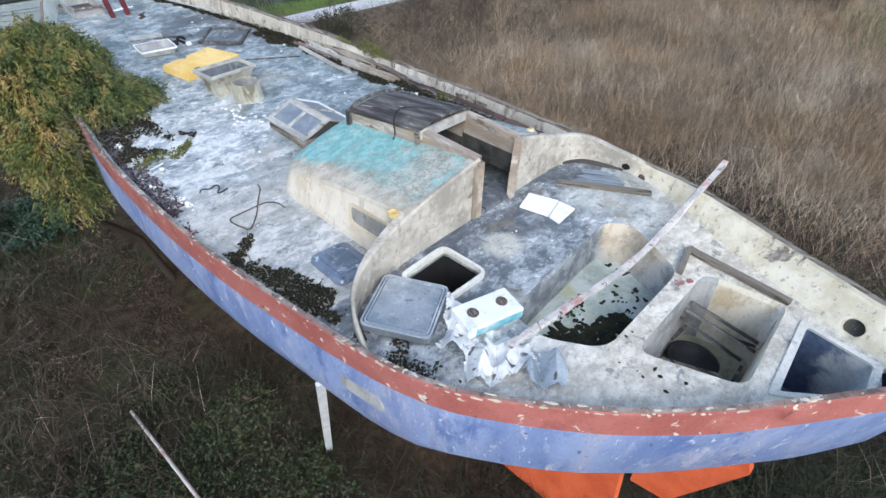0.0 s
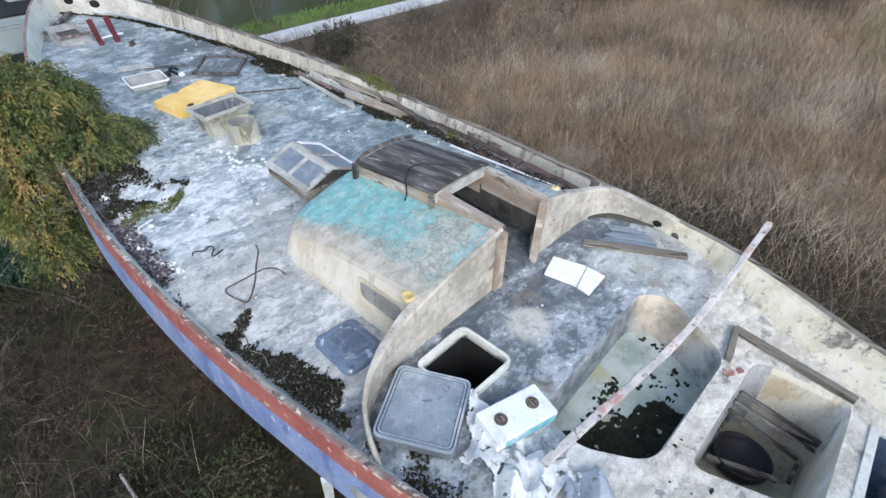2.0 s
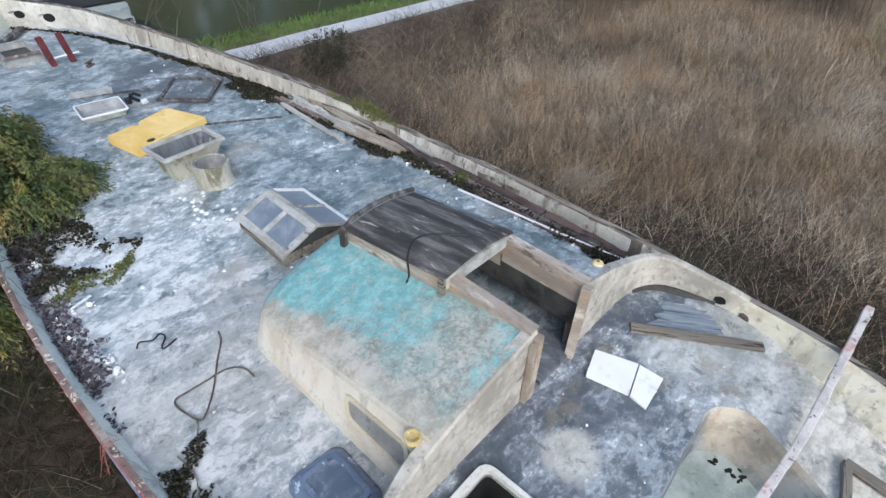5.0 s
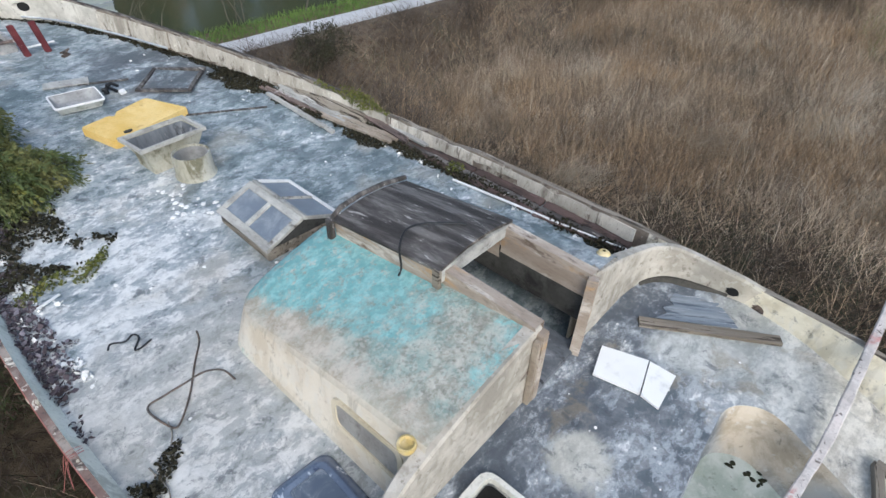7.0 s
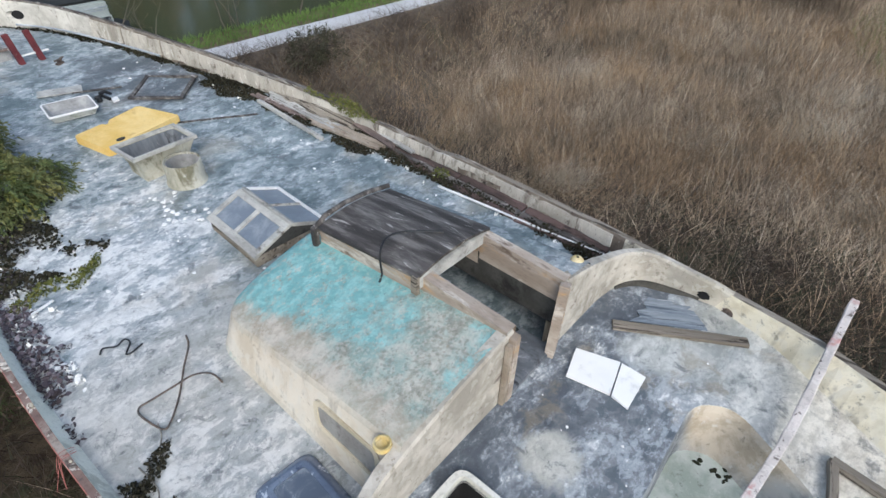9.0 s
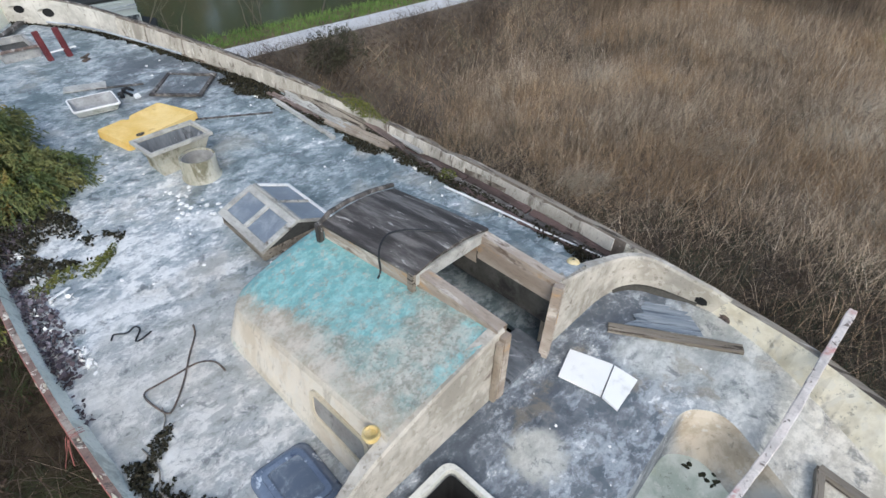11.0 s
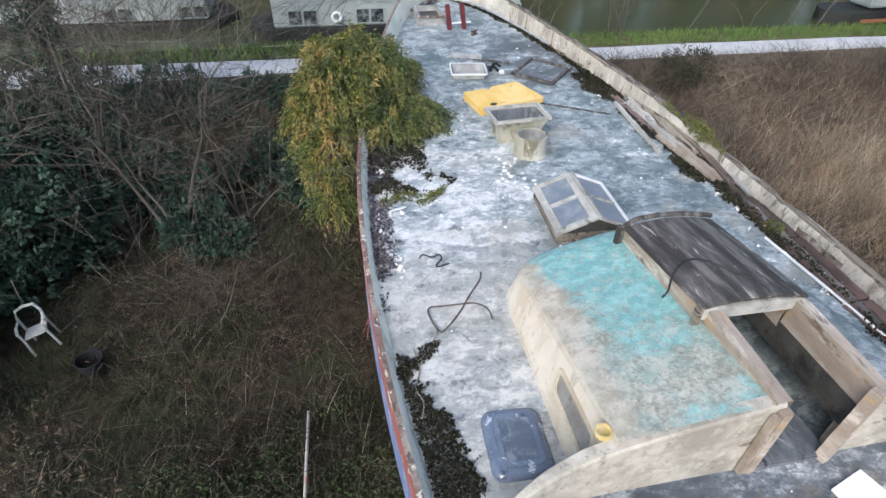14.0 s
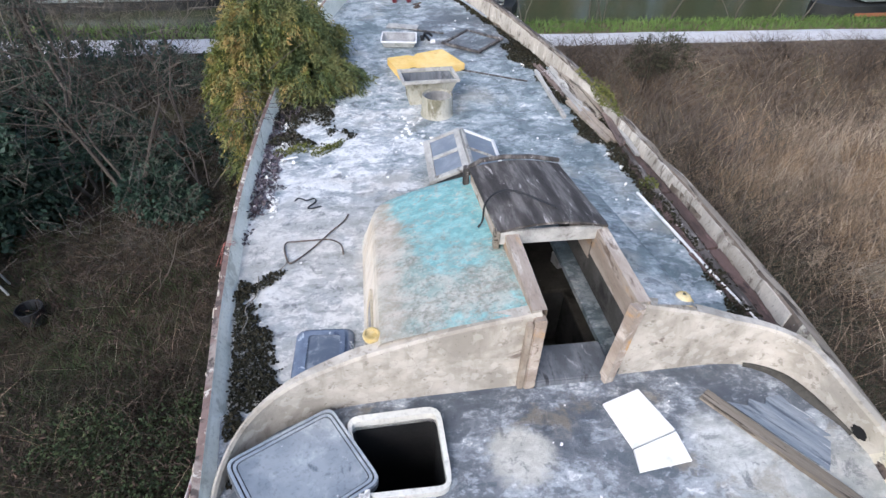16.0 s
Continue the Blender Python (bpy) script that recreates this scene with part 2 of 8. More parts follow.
def cabin_material():
    m, n, l, b = mat_new("cabin_top_paint", 0.8, 0, 0.35)
    co = place(n, l)
    sep = n.new("ShaderNodeSeparateXYZ")
    l.new(co, sep.inputs[0])
    mid = noise_of(n, l, co, 2.6, 8, 0.65, 0.5)
    small = noise_of(n, l, co, 11, 12, 0.80, 0.3)
    fine = noise_of(n, l, co, 70, 4, 0.7)
    patch = noise_of(n, l, co, 5.5, 11, 0.72, 0.15)
    bare = mixc(n, l, ramp(n, l, patch, 0.40, 0.60), (0.28, 0.28, 0.235), (0.53, 0.525, 0.46))
    bare = mixc(n, l, calc(n, l, "MULTIPLY", ramp(n, l, noise_of(n, l, co, 3.4, 10, 0.70, 0.2), 0.38, 0.58), 0.72), bare, (0.25, 0.37, 0.345))
    bare = mixc(n, l, calc(n, l, "MULTIPLY", ramp(n, l, noise_of(n, l, co, 4.2, 7, 0.7), 0.58, 0.70), 0.6), bare, (0.33, 0.22, 0.15))
    bare = mixc(n, l, calc(n, l, "MULTIPLY", ramp(n, l, small, 0.56, 0.66), 0.6), bare, (0.66, 0.63, 0.58))
    bare = mixc(n, l, calc(n, l, "MULTIPLY", ramp(n, l, small, 0.45, 0.36), 0.6), bare, (0.13, 0.12, 0.10))
    teal = mixc(n, l, ramp(n, l, small, 0.35, 0.65), (0.165, 0.37, 0.375), (0.32, 0.57, 0.56))
    # the paint has lasted best forward, towards the hatch and along the after edge
    keep = calc(n, l, "ADD", calc(n, l, "MULTIPLY", ramp(n, l, sep.outputs["Y"], 3.3, 4.4), 0.25), calc(n, l, "MULTIPLY", ramp(n, l, sep.outputs["X"], -0.95, -0.05), 0.14))
    keep = calc(n, l, "ADD", keep, calc(n, l, "MULTIPLY", ramp(n, l, sep.outputs["Y"], 3.15, 2.9), 0.09))
    keep = calc(n, l, "SUBTRACT", keep, calc(n, l, "MULTIPLY", ramp(n, l, sep.outputs["X"], -0.62, -0.92), 0.16))
    f = ramp(n, l, calc(n, l, "ADD", keep, calc(n, l, "MULTIPLY", calc(n, l, "ADD", calc(n, l, "MULTIPLY", mid, 1.3), calc(n, l, "MULTIPLY", small, 0.7)), 0.5)), 0.60, 0.75)
    chip = flakes(n, l, co, 22)
    f = calc(n, l, "MULTIPLY", f, ramp(n, l, calc(n, l, "ADD", noise_of(n, l, co, 20, 10, 0.78), calc(n, l, "MULTIPLY", calc(n, l, "SUBTRACT", chip, 0.5), 0.12)), 0.66, 0.48))
    bare = mixc(n, l, calc(n, l, "MULTIPLY", ramp(n, l, flakes(n, l, co, 48), 0.66, 0.74), 0.28), bare, (0.62, 0.585, 0.53))
    bare = mixc(n, l, calc(n, l, "MULTIPLY", ramp(n, l, flakes(n, l, co, 60), 0.80, 0.86), 0.35), bare, (0.17, 0.155, 0.13))
    teal = mixc(n, l, calc(n, l, "MULTIPLY", ramp(n, l, flakes(n, l, co, 15), 0.6, 0.64), 0.6), teal, (0.16, 0.36, 0.37))
    edge = ramp(n, l, calc(n, l, "ADD", sep.outputs["X"], calc(n, l, "MULTIPLY", calc(n, l, "SUBTRACT", mid, 0.5), 0.5)), -0.70, -0.86)
    bare = mixc(n, l, calc(n, l, "MULTIPLY", edge, 0.65), bare, mixc(n, l, ramp(n, l, patch, 0.40, 0.60), (0.42, 0.35, 0.27), (0.60, 0.53, 0.45)))
    col = mixc(n, l, f, bare, teal)
    col = mixc(n, l, calc(n, l, "MULTIPLY", ramp(n, l, noise_of(n, l, co, 34, 8, 0.8, 0.3), 0.58, 0.65), 0.48), col, (0.10, 0.10, 0.09))
    g = n.new("ShaderNodeNewGeometry")
    nz = n.new("ShaderNodeSeparateXYZ")
    l.new(g.outputs["True Normal"], nz.inputs[0])
    wall = mixc(n, l, ramp(n, l, mid, 0.35, 0.65), (0.53, 0.46, 0.36), (0.67, 0.615, 0.525))
    wall = mixc(n, l, calc(n, l, "MULTIPLY", ramp(n, l, small, 0.55, 0.64), 0.6), wall, (0.25, 0.20, 0.15))
    wall = mixc(n, l, calc(n, l, "MULTIPLY", ramp(n, l, flakes(n, l, co, 14), 0.66, 0.70), 0.45), wall, (0.62, 0.59, 0.53))
    drip = noise_of(n, l, place(n, l, False, (9, 9, 0.8)), 1.4, 6, 0.65)
    wall = mixc(n, l, calc(n, l, "MULTIPLY", ramp(n, l, drip, 0.54, 0.66), 0.5), wall, (0.30, 0.27, 0.22))
    col = mixc(n, l, ramp(n, l, nz.outputs["Z"], 0.35, 0.6), wall, col)
    l.new(col, b.inputs["Base Color"])
    bumped(n, l, b, calc(n, l, "ADD", fine, small), 0.4, 0.008)
    return m


OLIVE = worn("stained_trunk_cement", ((0.30, 0.29, 0.23), (0.46, 0.45, 0.39)), (((0.17, 0.16, 0.11), 4, 0.52, 0.64), ((0.56, 0.56, 0.52), 6, 0.58, 0.66)), 0.85, 3.0, stretch=(1, 1, 0.5))
BLACKMOSS = worn("wet_black_moss", ((0.012, 0.013, 0.008), (0.03, 0.032, 0.014)), (((0.05, 0.06, 0.02), 20, 0.6, 0.7),), 0.9, 12.0, grain=120, bump=0.9)
RED_OXIDE = worn("red_oxide_patch", ((0.27, 0.11, 0.095), (0.36, 0.20, 0.17)), (((0.5, 0.45, 0.42), 22, 0.50, 0.56),), 0.85, 10.0)


def well_material():
    m, n, l, b = mat_new("footwell_cement", 0.8, 0, 0.35)
    co = place(n, l)
    sep = n.new("ShaderNodeSeparateXYZ")
    l.new(co, sep.inputs[0])
    big, mid, small = noise_of(n, l, co, 1.6, 6, 0.6, 0.4), noise_of(n, l, co, 4.5, 9, 0.68, 0.3), noise_of(n, l, co, 14, 9, 0.74)
    grey = mixc(n, l, ramp(n, l, mid, 0.38, 0.60), (0.24, 0.25, 0.25), (0.46, 0.47, 0.46))
    beige = mixc(n, l, ramp(n, l, mid, 0.38, 0.60), (0.40, 0.335, 0.25), (0.57, 0.50, 0.40))
    col = mixc(n, l, ramp(n, l, calc(n, l, "ADD", sep.outputs["X"], calc(n, l, "MULTIPLY", big, 0.7)), 0.95, 1.2), grey, beige)
    floor = mixc(n, l, ramp(n, l, mid, 0.38, 0.62), (0.34, 0.39, 0.34), (0.52, 0.56, 0.52))
    floor = mixc(n, l, calc(n, l, "MULTIPLY", ramp(n, l, big, 0.46, 0.60), 0.7), floor, (0.42, 0.40, 0.22))
    g = n.new("ShaderNodeNewGeometry")
    nz = n.new("ShaderNodeSeparateXYZ")
    l.new(g.outputs["True Normal"], nz.inputs[0])
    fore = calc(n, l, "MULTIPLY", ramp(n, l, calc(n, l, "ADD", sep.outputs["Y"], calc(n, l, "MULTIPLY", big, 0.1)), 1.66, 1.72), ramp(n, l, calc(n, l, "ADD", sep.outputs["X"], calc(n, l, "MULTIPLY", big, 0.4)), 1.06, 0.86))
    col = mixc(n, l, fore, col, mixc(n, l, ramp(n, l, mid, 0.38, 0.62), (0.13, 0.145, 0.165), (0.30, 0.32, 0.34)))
    col = mixc(n, l, ramp(n, l, calc(n, l, "ABSOLUTE", nz.outputs["Z"], 0.0), 0.75, 0.95), col, floor)
    col = mixc(n, l, calc(n, l, "MULTIPLY", ramp(n, l, small, 0.56, 0.66), 0.6), col, (0.62, 0.62, 0.59))
    col = mixc(n, l, calc(n, l, "MULTIPLY", ramp(n, l, small, 0.42, 0.34), 0.6), col, (0.13, 0.12, 0.10))
    l.new(col, b.inputs["Base Color"])
    bumped(n, l, b, calc(n, l, "ADD", mid, small), 0.4, 0.01)
    return m


def light_graded(name, paint, bare, y0, y1):
    """Shaded and lit tones of a locker painted along y, with a ragged edge."""
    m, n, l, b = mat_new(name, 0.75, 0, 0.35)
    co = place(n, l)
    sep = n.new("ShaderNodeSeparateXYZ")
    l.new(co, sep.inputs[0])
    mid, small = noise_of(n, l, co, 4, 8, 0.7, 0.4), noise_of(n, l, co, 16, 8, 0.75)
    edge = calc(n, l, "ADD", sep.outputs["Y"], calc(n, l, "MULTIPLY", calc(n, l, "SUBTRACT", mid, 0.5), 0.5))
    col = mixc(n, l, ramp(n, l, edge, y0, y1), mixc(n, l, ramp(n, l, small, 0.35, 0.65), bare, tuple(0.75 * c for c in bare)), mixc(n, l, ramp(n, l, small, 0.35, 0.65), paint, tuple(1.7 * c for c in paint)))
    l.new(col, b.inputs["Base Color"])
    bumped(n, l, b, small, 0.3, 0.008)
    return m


WELLCEMENT = well_material()
# dark blue forward, pale aft: the fall of light put into the colour
GRADEDBLUE = light_graded("blue_light_gradient", (0.055, 0.075, 0.12), (0.55, 0.56, 0.55), -0.42, -0.26)


def glass_material(name, colour=(0.10, 0.13, 0.17), rough=0.12):
    m, n, l, b = mat_new(name, rough, 0, 0.5)
    co = place(n, l)
    f = ramp(n, l, noise_of(n, l, co, 5, 7, 0.7, 0.4), 0.4, 0.7)
    l.new(mixc(n, l, calc(n, l, "MULTIPLY", f, 0.5), colour, (0.42, 0.46, 0.50)), b.inputs["Base Color"])
    l.new(calc(n, l, "ADD", calc(n, l, "MULTIPLY", f, 0.4), rough), b.inputs["Roughness"])
    return m


def water_material():
    m, n, l, b = mat_new("canal_water", 0.16, 0, 0.5)
    co = place(n, l)
    b.inputs["Base Color"].default_value = (0.065, 0.072, 0.036, 1)
    bumped(n, l, b, noise_of(n, l, co, 1.6, 3, 0.5), 0.05, 0.05)
    return m


def ground_material():
    m, n, l, b = mat_new("ground_earth", 0.95, 0, 0.2)
    co = place(n, l)
    a, c, f = noise_of(n, l, co, 0.5, 6), noise_of(n, l, co, 3.5, 8, 0.7), noise_of(n, l, co, 22, 6, 0.75)
    col = mixc(n, l, ramp(n, l, c, 0.35, 0.65), (0.035, 0.028, 0.019), (0.095, 0.075, 0.05))
    sep = n.new("ShaderNodeSeparateXYZ")
    l.new(co, sep.inputs[0])
    col = mixc(n, l, calc(n, l, "MULTIPLY", ramp(n, l, a, 0.5, 0.68), 0.7), col, (0.055, 0.075, 0.03))
    thatch = mixc(n, l, ramp(n, l, c, 0.35, 0.65), (0.09, 0.065, 0.045), (0.20, 0.15, 0.105))
    col = mixc(n, l, ramp(n, l, sep.outputs["X"], 3.0, 5.5), col, thatch)
    col = mixc(n, l, calc(n, l, "MULTIPLY", ramp(n, l, f, 0.55, 0.7), 0.6), col, (0.14, 0.115, 0.08))
    l.new(col, b.inputs["Base Color"])
    bumped(n, l, b, calc(n, l, "ADD", c, f), 0.9, 0.06)
    return m


def bulwark_material(name, low, high, y0, y1):
    m, n, l, b = mat_new(name, 0.85, 0, 0.3)
    co, streak = place(n, l), place(n, l, False, (4, 4, 0.7))
    sep = n.new("ShaderNodeSeparateXYZ")
    l.new(co, sep.inputs[0])
    mid, small = noise_of(n, l, co, 3, 7, 0.65, 0.3), noise_of(n, l, co, 14, 8, 0.72)
    pale = mixc(n, l, ramp(n, l, mid, 0.36, 0.62), low, high)
    aged = mixc(n, l, ramp(n, l, mid, 0.36, 0.62), (0.61, 0.54, 0.39), (0.80, 0.74, 0.595))
    panel = noise_of(n, l, place(n, l, False, (0.1, 2.6, 0.1)), 1.0, 2, 0.5)
    pale = mixc(n, l, calc(n, l, "MULTIPLY", ramp(n, l, panel, 0.50, 0.53), 0.3), pale, (0.33, 0.32, 0.29))
    col = mixc(n, l, ramp(n, l, sep.outputs["Y"], y0, y1), pale, aged)
    col = mixc(n, l, calc(n, l, "MULTIPLY", ramp(n, l, noise_of(n, l, streak, 1.6, 5, 0.6), 0.56, 0.68), 0.55), col, (0.24, 0.21, 0.17))
    col = mixc(n, l, calc(n, l, "MULTIPLY", ramp(n, l, noise_of(n, l, co, 2.1, 9, 0.7, 0.6), 0.62, 0.65), 0.85), col, (0.15, 0.12, 0.105))
    col = mixc(n, l, calc(n, l, "MULTIPLY", ramp(n, l, flakes(n, l, co, 18), 0.74, 0.80), 0.22), col, (0.68, 0.66, 0.61))
    col = mixc(n, l, calc(n, l, "MULTIPLY", ramp(n, l, small, 0.57, 0.64), 0.55), col, (0.16, 0.14, 0.11))
    col = mixc(n, l, calc(n, l, "MULTIPLY", ramp(n, l, noise_of(n, l, co, 33, 7, 0.8), 0.62, 0.67), 0.7), col, (0.09, 0.075, 0.06))
    l.new(col, b.inputs["Base Color"])
    bumped(n, l, b, calc(n, l, "ADD", mid, small), 0.45, 0.01)
    return m


INNER = bulwark_material("peeling_bulwark", (0.42, 0.40, 0.36), (0.62, 0.60, 0.55), 3.6, 2.6)
PORTIN = worn("chalky_green_white_bulwark", ((0.68, 0.69, 0.60), (0.82, 0.82, 0.74)), (((0.50, 0.50, 0.43), 4, 0.54, 0.66), ((0.22, 0.19, 0.16), 9, 0.64, 0.70)), 0.85, 2.5)
PLATE = worn("cracked_cream_plaster", ((0.40, 0.37, 0.32), (0.59, 0.555, 0.495)), (((0.29, 0.265, 0.225), 2.6, 0.52, 0.64), ((0.17, 0.145, 0.12), 5, 0.57, 0.66), ((0.70, 0.68, 0.62), 7, 0.58, 0.66), ((0.11, 0.09, 0.075), 17, 0.63, 0.70)), 0.88, 2.0, stretch=(1, 1.6, 0.6), vary=0.16)
UNDER = worn("bare_brown_render", ((0.13, 0.105, 0.085), (0.24, 0.20, 0.165)), (((0.38, 0.35, 0.30), 6, 0.54, 0.62), ((0.06, 0.048, 0.04), 9, 0.56, 0.66)), 0.92, 3.0, bump=0.6)
COAM = bulwark_material("stained_coaming", (0.31, 0.285, 0.245), (0.50, 0.465, 0.41), 2.5, 1.4)
DECK, CABIN, GROUND, WATER = deck_material(), cabin_material(), ground_material(), water_material()
CREAM = worn("cream_cement", ((0.42, 0.37, 0.28), (0.62, 0.57, 0.46)), (((0.22, 0.19, 0.15), 5, 0.58, 0.72), ((0.50, 0.50, 0.48), 2.2, 0.55, 0.7), ((0.13, 0.12, 0.10), 16, 0.66, 0.75)), 0.85, 2.5)
YELLOWED = worn("yellowed_cement", ((0.46, 0.40, 0.29), (0.62, 0.55, 0.42)), (((0.40, 0.38, 0.33), 3, 0.55, 0.7), ((0.16, 0.13, 0.09), 13, 0.66, 0.75)), 0.85, 2.0)
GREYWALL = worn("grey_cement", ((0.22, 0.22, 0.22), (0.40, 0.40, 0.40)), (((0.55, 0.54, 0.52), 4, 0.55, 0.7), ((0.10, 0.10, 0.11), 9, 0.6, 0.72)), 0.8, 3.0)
HULL_RED = worn("red_topside_paint", ((0.33, 0.105, 0.09), (0.42, 0.155, 0.135)), (((0.25, 0.075, 0.065), 3, 0.55, 0.75), ((0.66, 0.62, 0.55), 8, 0.615, 0.63), ((0.13, 0.06, 0.05), 6, 0.63, 0.66), ((0.44, 0.22, 0.18), 1.6, 0.56, 0.72)), 0.6, 2.0, bump=0.25)
FLAKED = worn("flaked_rail_paint", ((0.17, 0.11, 0.095), (0.26, 0.185, 0.16)), (((0.36, 0.31, 0.27), 2.2, 0.50, 0.64), ((0.66, 0.61, 0.53), 9, 0.575, 0.61), ((0.10, 0.08, 0.07), 8, 0.53, 0.62)), 0.75, 3.0)
HULL_BLUE = worn("blue_hull_paint", ((0.17, 0.24, 0.47), (0.295, 0.37, 0.60)), (((0.12, 0.18, 0.41), 2.2, 0.50, 0.66), ((0.45, 0.47, 0.62), 3.5, 0.55, 0.66), ((0.62, 0.66, 0.72), 11, 0.625, 0.645), ((0.07, 0.08, 0.16), 9, 0.65, 0.67), ((0.42, 0.42, 0.54), 1.0, 0.5, 0.75)), 0.6, 1.5, stretch=(1.6, 1.6, 0.6), bump=0.25)
ORANGE = worn("orange_antifouling", ((0.56, 0.10, 0.035), (0.68, 0.14, 0.05)), (((0.34, 0.07, 0.03), 5, 0.6, 0.75),), 0.7, 3.0)
WOOD = worn("grey_weathered_wood", ((0.17, 0.145, 0.115), (0.30, 0.265, 0.22)), (((0.06, 0.048, 0.038), 14, 0.53, 0.60), ((0.44, 0.41, 0.37), 9, 0.57, 0.64)), 0.9, 5.0, True, (1.6, 0.12, 1.6), 60, 0.8)
TEAK = worn("bleached_frame_wood", ((0.30, 0.242, 0.195), (0.45, 0.39, 0.335)), (((0.62, 0.57, 0.51), 5, 0.52, 0.66), ((0.15, 0.11, 0.085), 8, 0.56, 0.68), ((0.50, 0.30, 0.13), 2.2, 0.57, 0.68)), 0.85, 4.0, False, (1.2, 0.3, 1.2), 60, 0.5)
PALEWOOD = worn("pale_grey_wood", ((0.30, 0.295, 0.28), (0.50, 0.495, 0.47)), (((0.14, 0.125, 0.11), 8, 0.56, 0.7), ((0.60, 0.59, 0.56), 6, 0.62, 0.74)), 0.9, 5.0, False, (1, 0.4, 1), 60, 0.5)
DARKWOOD = worn("blackened_ply", ((0.045, 0.04, 0.038), (0.11, 0.10, 0.095)), (((0.20, 0.185, 0.175), 5, 0.48, 0.64), ((0.44, 0.42, 0.40), 10, 0.60, 0.66)), 0.75, 5.0, False, (2.2, 0.3, 1), 60, 0.7)
PINKWOOD = worn("rotten_pinkish_wood", ((0.13, 0.10, 0.09), (0.25, 0.19, 0.17)), (((0.36, 0.24, 0.22), 6, 0.58, 0.7), ((0.52, 0.48, 0.46), 5, 0.56, 0.62), ((0.05, 0.04, 0.035), 8, 0.56, 0.66)), 0.9, 5.0, False, (1.5, 0.3, 1), 60, 0.6)
ROTTEN = worn("rotten_red_brown_wood", ((0.065, 0.046, 0.042), (0.125, 0.085, 0.078)), (((0.20, 0.13, 0.125), 6, 0.58, 0.68), ((0.03, 0.024, 0.022), 8, 0.54, 0.64), ((0.36, 0.32, 0.30), 12, 0.66, 0.72)), 0.9, 5.0, False, (1.5, 0.3, 1), 60, 0.7)
REDWOOD = worn("flaking_red_post_paint", ((0.10, 0.018, 0.024), (0.155, 0.035, 0.04)), (((0.5, 0.42, 0.38), 9, 0.64, 0.72),), 0.65, 4.0)
PINKPOLE = worn("pole_old_paint", ((0.46, 0.43, 0.41), (0.66, 0.60, 0.57)), (((0.52, 0.28, 0.26), 1.9, 0.52, 0.60), ((0.64, 0.60, 0.57), 7, 0.54, 0.60), ((0.15, 0.125, 0.115), 15, 0.57, 0.63)), 0.75, 4.0, bump=0.8)
FOAM = worn("yellow_foam", ((0.70, 0.47, 0.14), (0.80, 0.60, 0.26)), (((0.52, 0.32, 0.10), 4, 0.6, 0.75), ((0.24, 0.16, 0.07), 9, 0.68, 0.76)), 0.95, 2.5, grain=80)
PLASTIC = worn("white_plastic", ((0.74, 0.75, 0.75), (0.82, 0.82, 0.82)), (((0.52, 0.52, 0.50), 4, 0.6, 0.78), ((0.30, 0.28, 0.26), 17, 0.70, 0.78)), 0.5, 3.0, grain=8, bump=0.06)
DULLPLASTIC = worn("weathered_white_plastic", ((0.46, 0.47, 0.45), (0.58, 0.58, 0.56)), (((0.30, 0.32, 0.27), 6, 0.52, 0.7), ((0.16, 0.17, 0.13), 14, 0.62, 0.74)), 0.7, 3.0, grain=20, bump=0.1)
DULLORANGE = worn("faded_orange_paint", ((0.26, 0.10, 0.055), (0.36, 0.13, 0.06)), (((0.12, 0.07, 0.06), 3, 0.5, 0.7),), 0.75, 3.0)
BOARD = worn("white_board", ((0.82, 0.82, 0.81), (0.86, 0.86, 0.85)), (((0.6, 0.59, 0.57), 7, 0.72, 0.85),), 0.6, 3.0, grain=4, bump=0.04)
NAVY = worn("navy_hatch_moulding", ((0.105, 0.135, 0.20), (0.175, 0.215, 0.29)), (((0.50, 0.56, 0.64), 8, 0.575, 0.625), ((0.03, 0.045, 0.09), 5, 0.55, 0.66)), 0.2, 3.0, bump=0.08, spec=0.9)
FADEDWOOD = worn("peeled_tan_wood", ((0.25, 0.205, 0.16), (0.40, 0.345, 0.285)), (((0.50, 0.47, 0.43), 9, 0.55, 0.72), ((0.13, 0.105, 0.085), 16, 0.58, 0.74)), 0.9, 5.0, False, (1.2, 0.5, 0.6), 60, 0.5)
SLATE = worn("blue_grey_hatch", ((0.09, 0.12, 0.18), (0.17, 0.22, 0.30)), (((0.50, 0.56, 0.63), 9, 0.58, 0.63), ((0.04, 0.055, 0.09), 5, 0.55, 0.66)), 0.4, 3.0, bump=0.15)
CLOUDY = worn("cloudy_acrylic", ((0.17, 0.20, 0.235), (0.30, 0.335, 0.37)), (((0.52, 0.55, 0.575), 2.4, 0.48, 0.66), ((0.10, 0.12, 0.145), 4, 0.56, 0.70), ((0.66, 0.67, 0.68), 14, 0.64, 0.69)), 0.2, 2.0, bump=0.04, spec=0.8)
PALELID = worn("dusty_hatch_glazing", ((0.27, 0.31, 0.36), (0.40, 0.44, 0.48)), (((0.62, 0.64, 0.66), 3, 0.5, 0.72), ((0.15, 0.17, 0.2), 9, 0.62, 0.75)), 0.22, 2.5, bump=0.05, spec=0.8)
RUBBER = worn("black_rubber", ((0.012, 0.013, 0.016), (0.03, 0.032, 0.036)), (), 0.5, 4.0)
IRON = worn("rusty_iron", ((0.09, 0.08, 0.075), (0.17, 0.125, 0.10)), (((0.05, 0.04, 0.035), 30, 0.5, 0.6),), 0.8, 20.0)
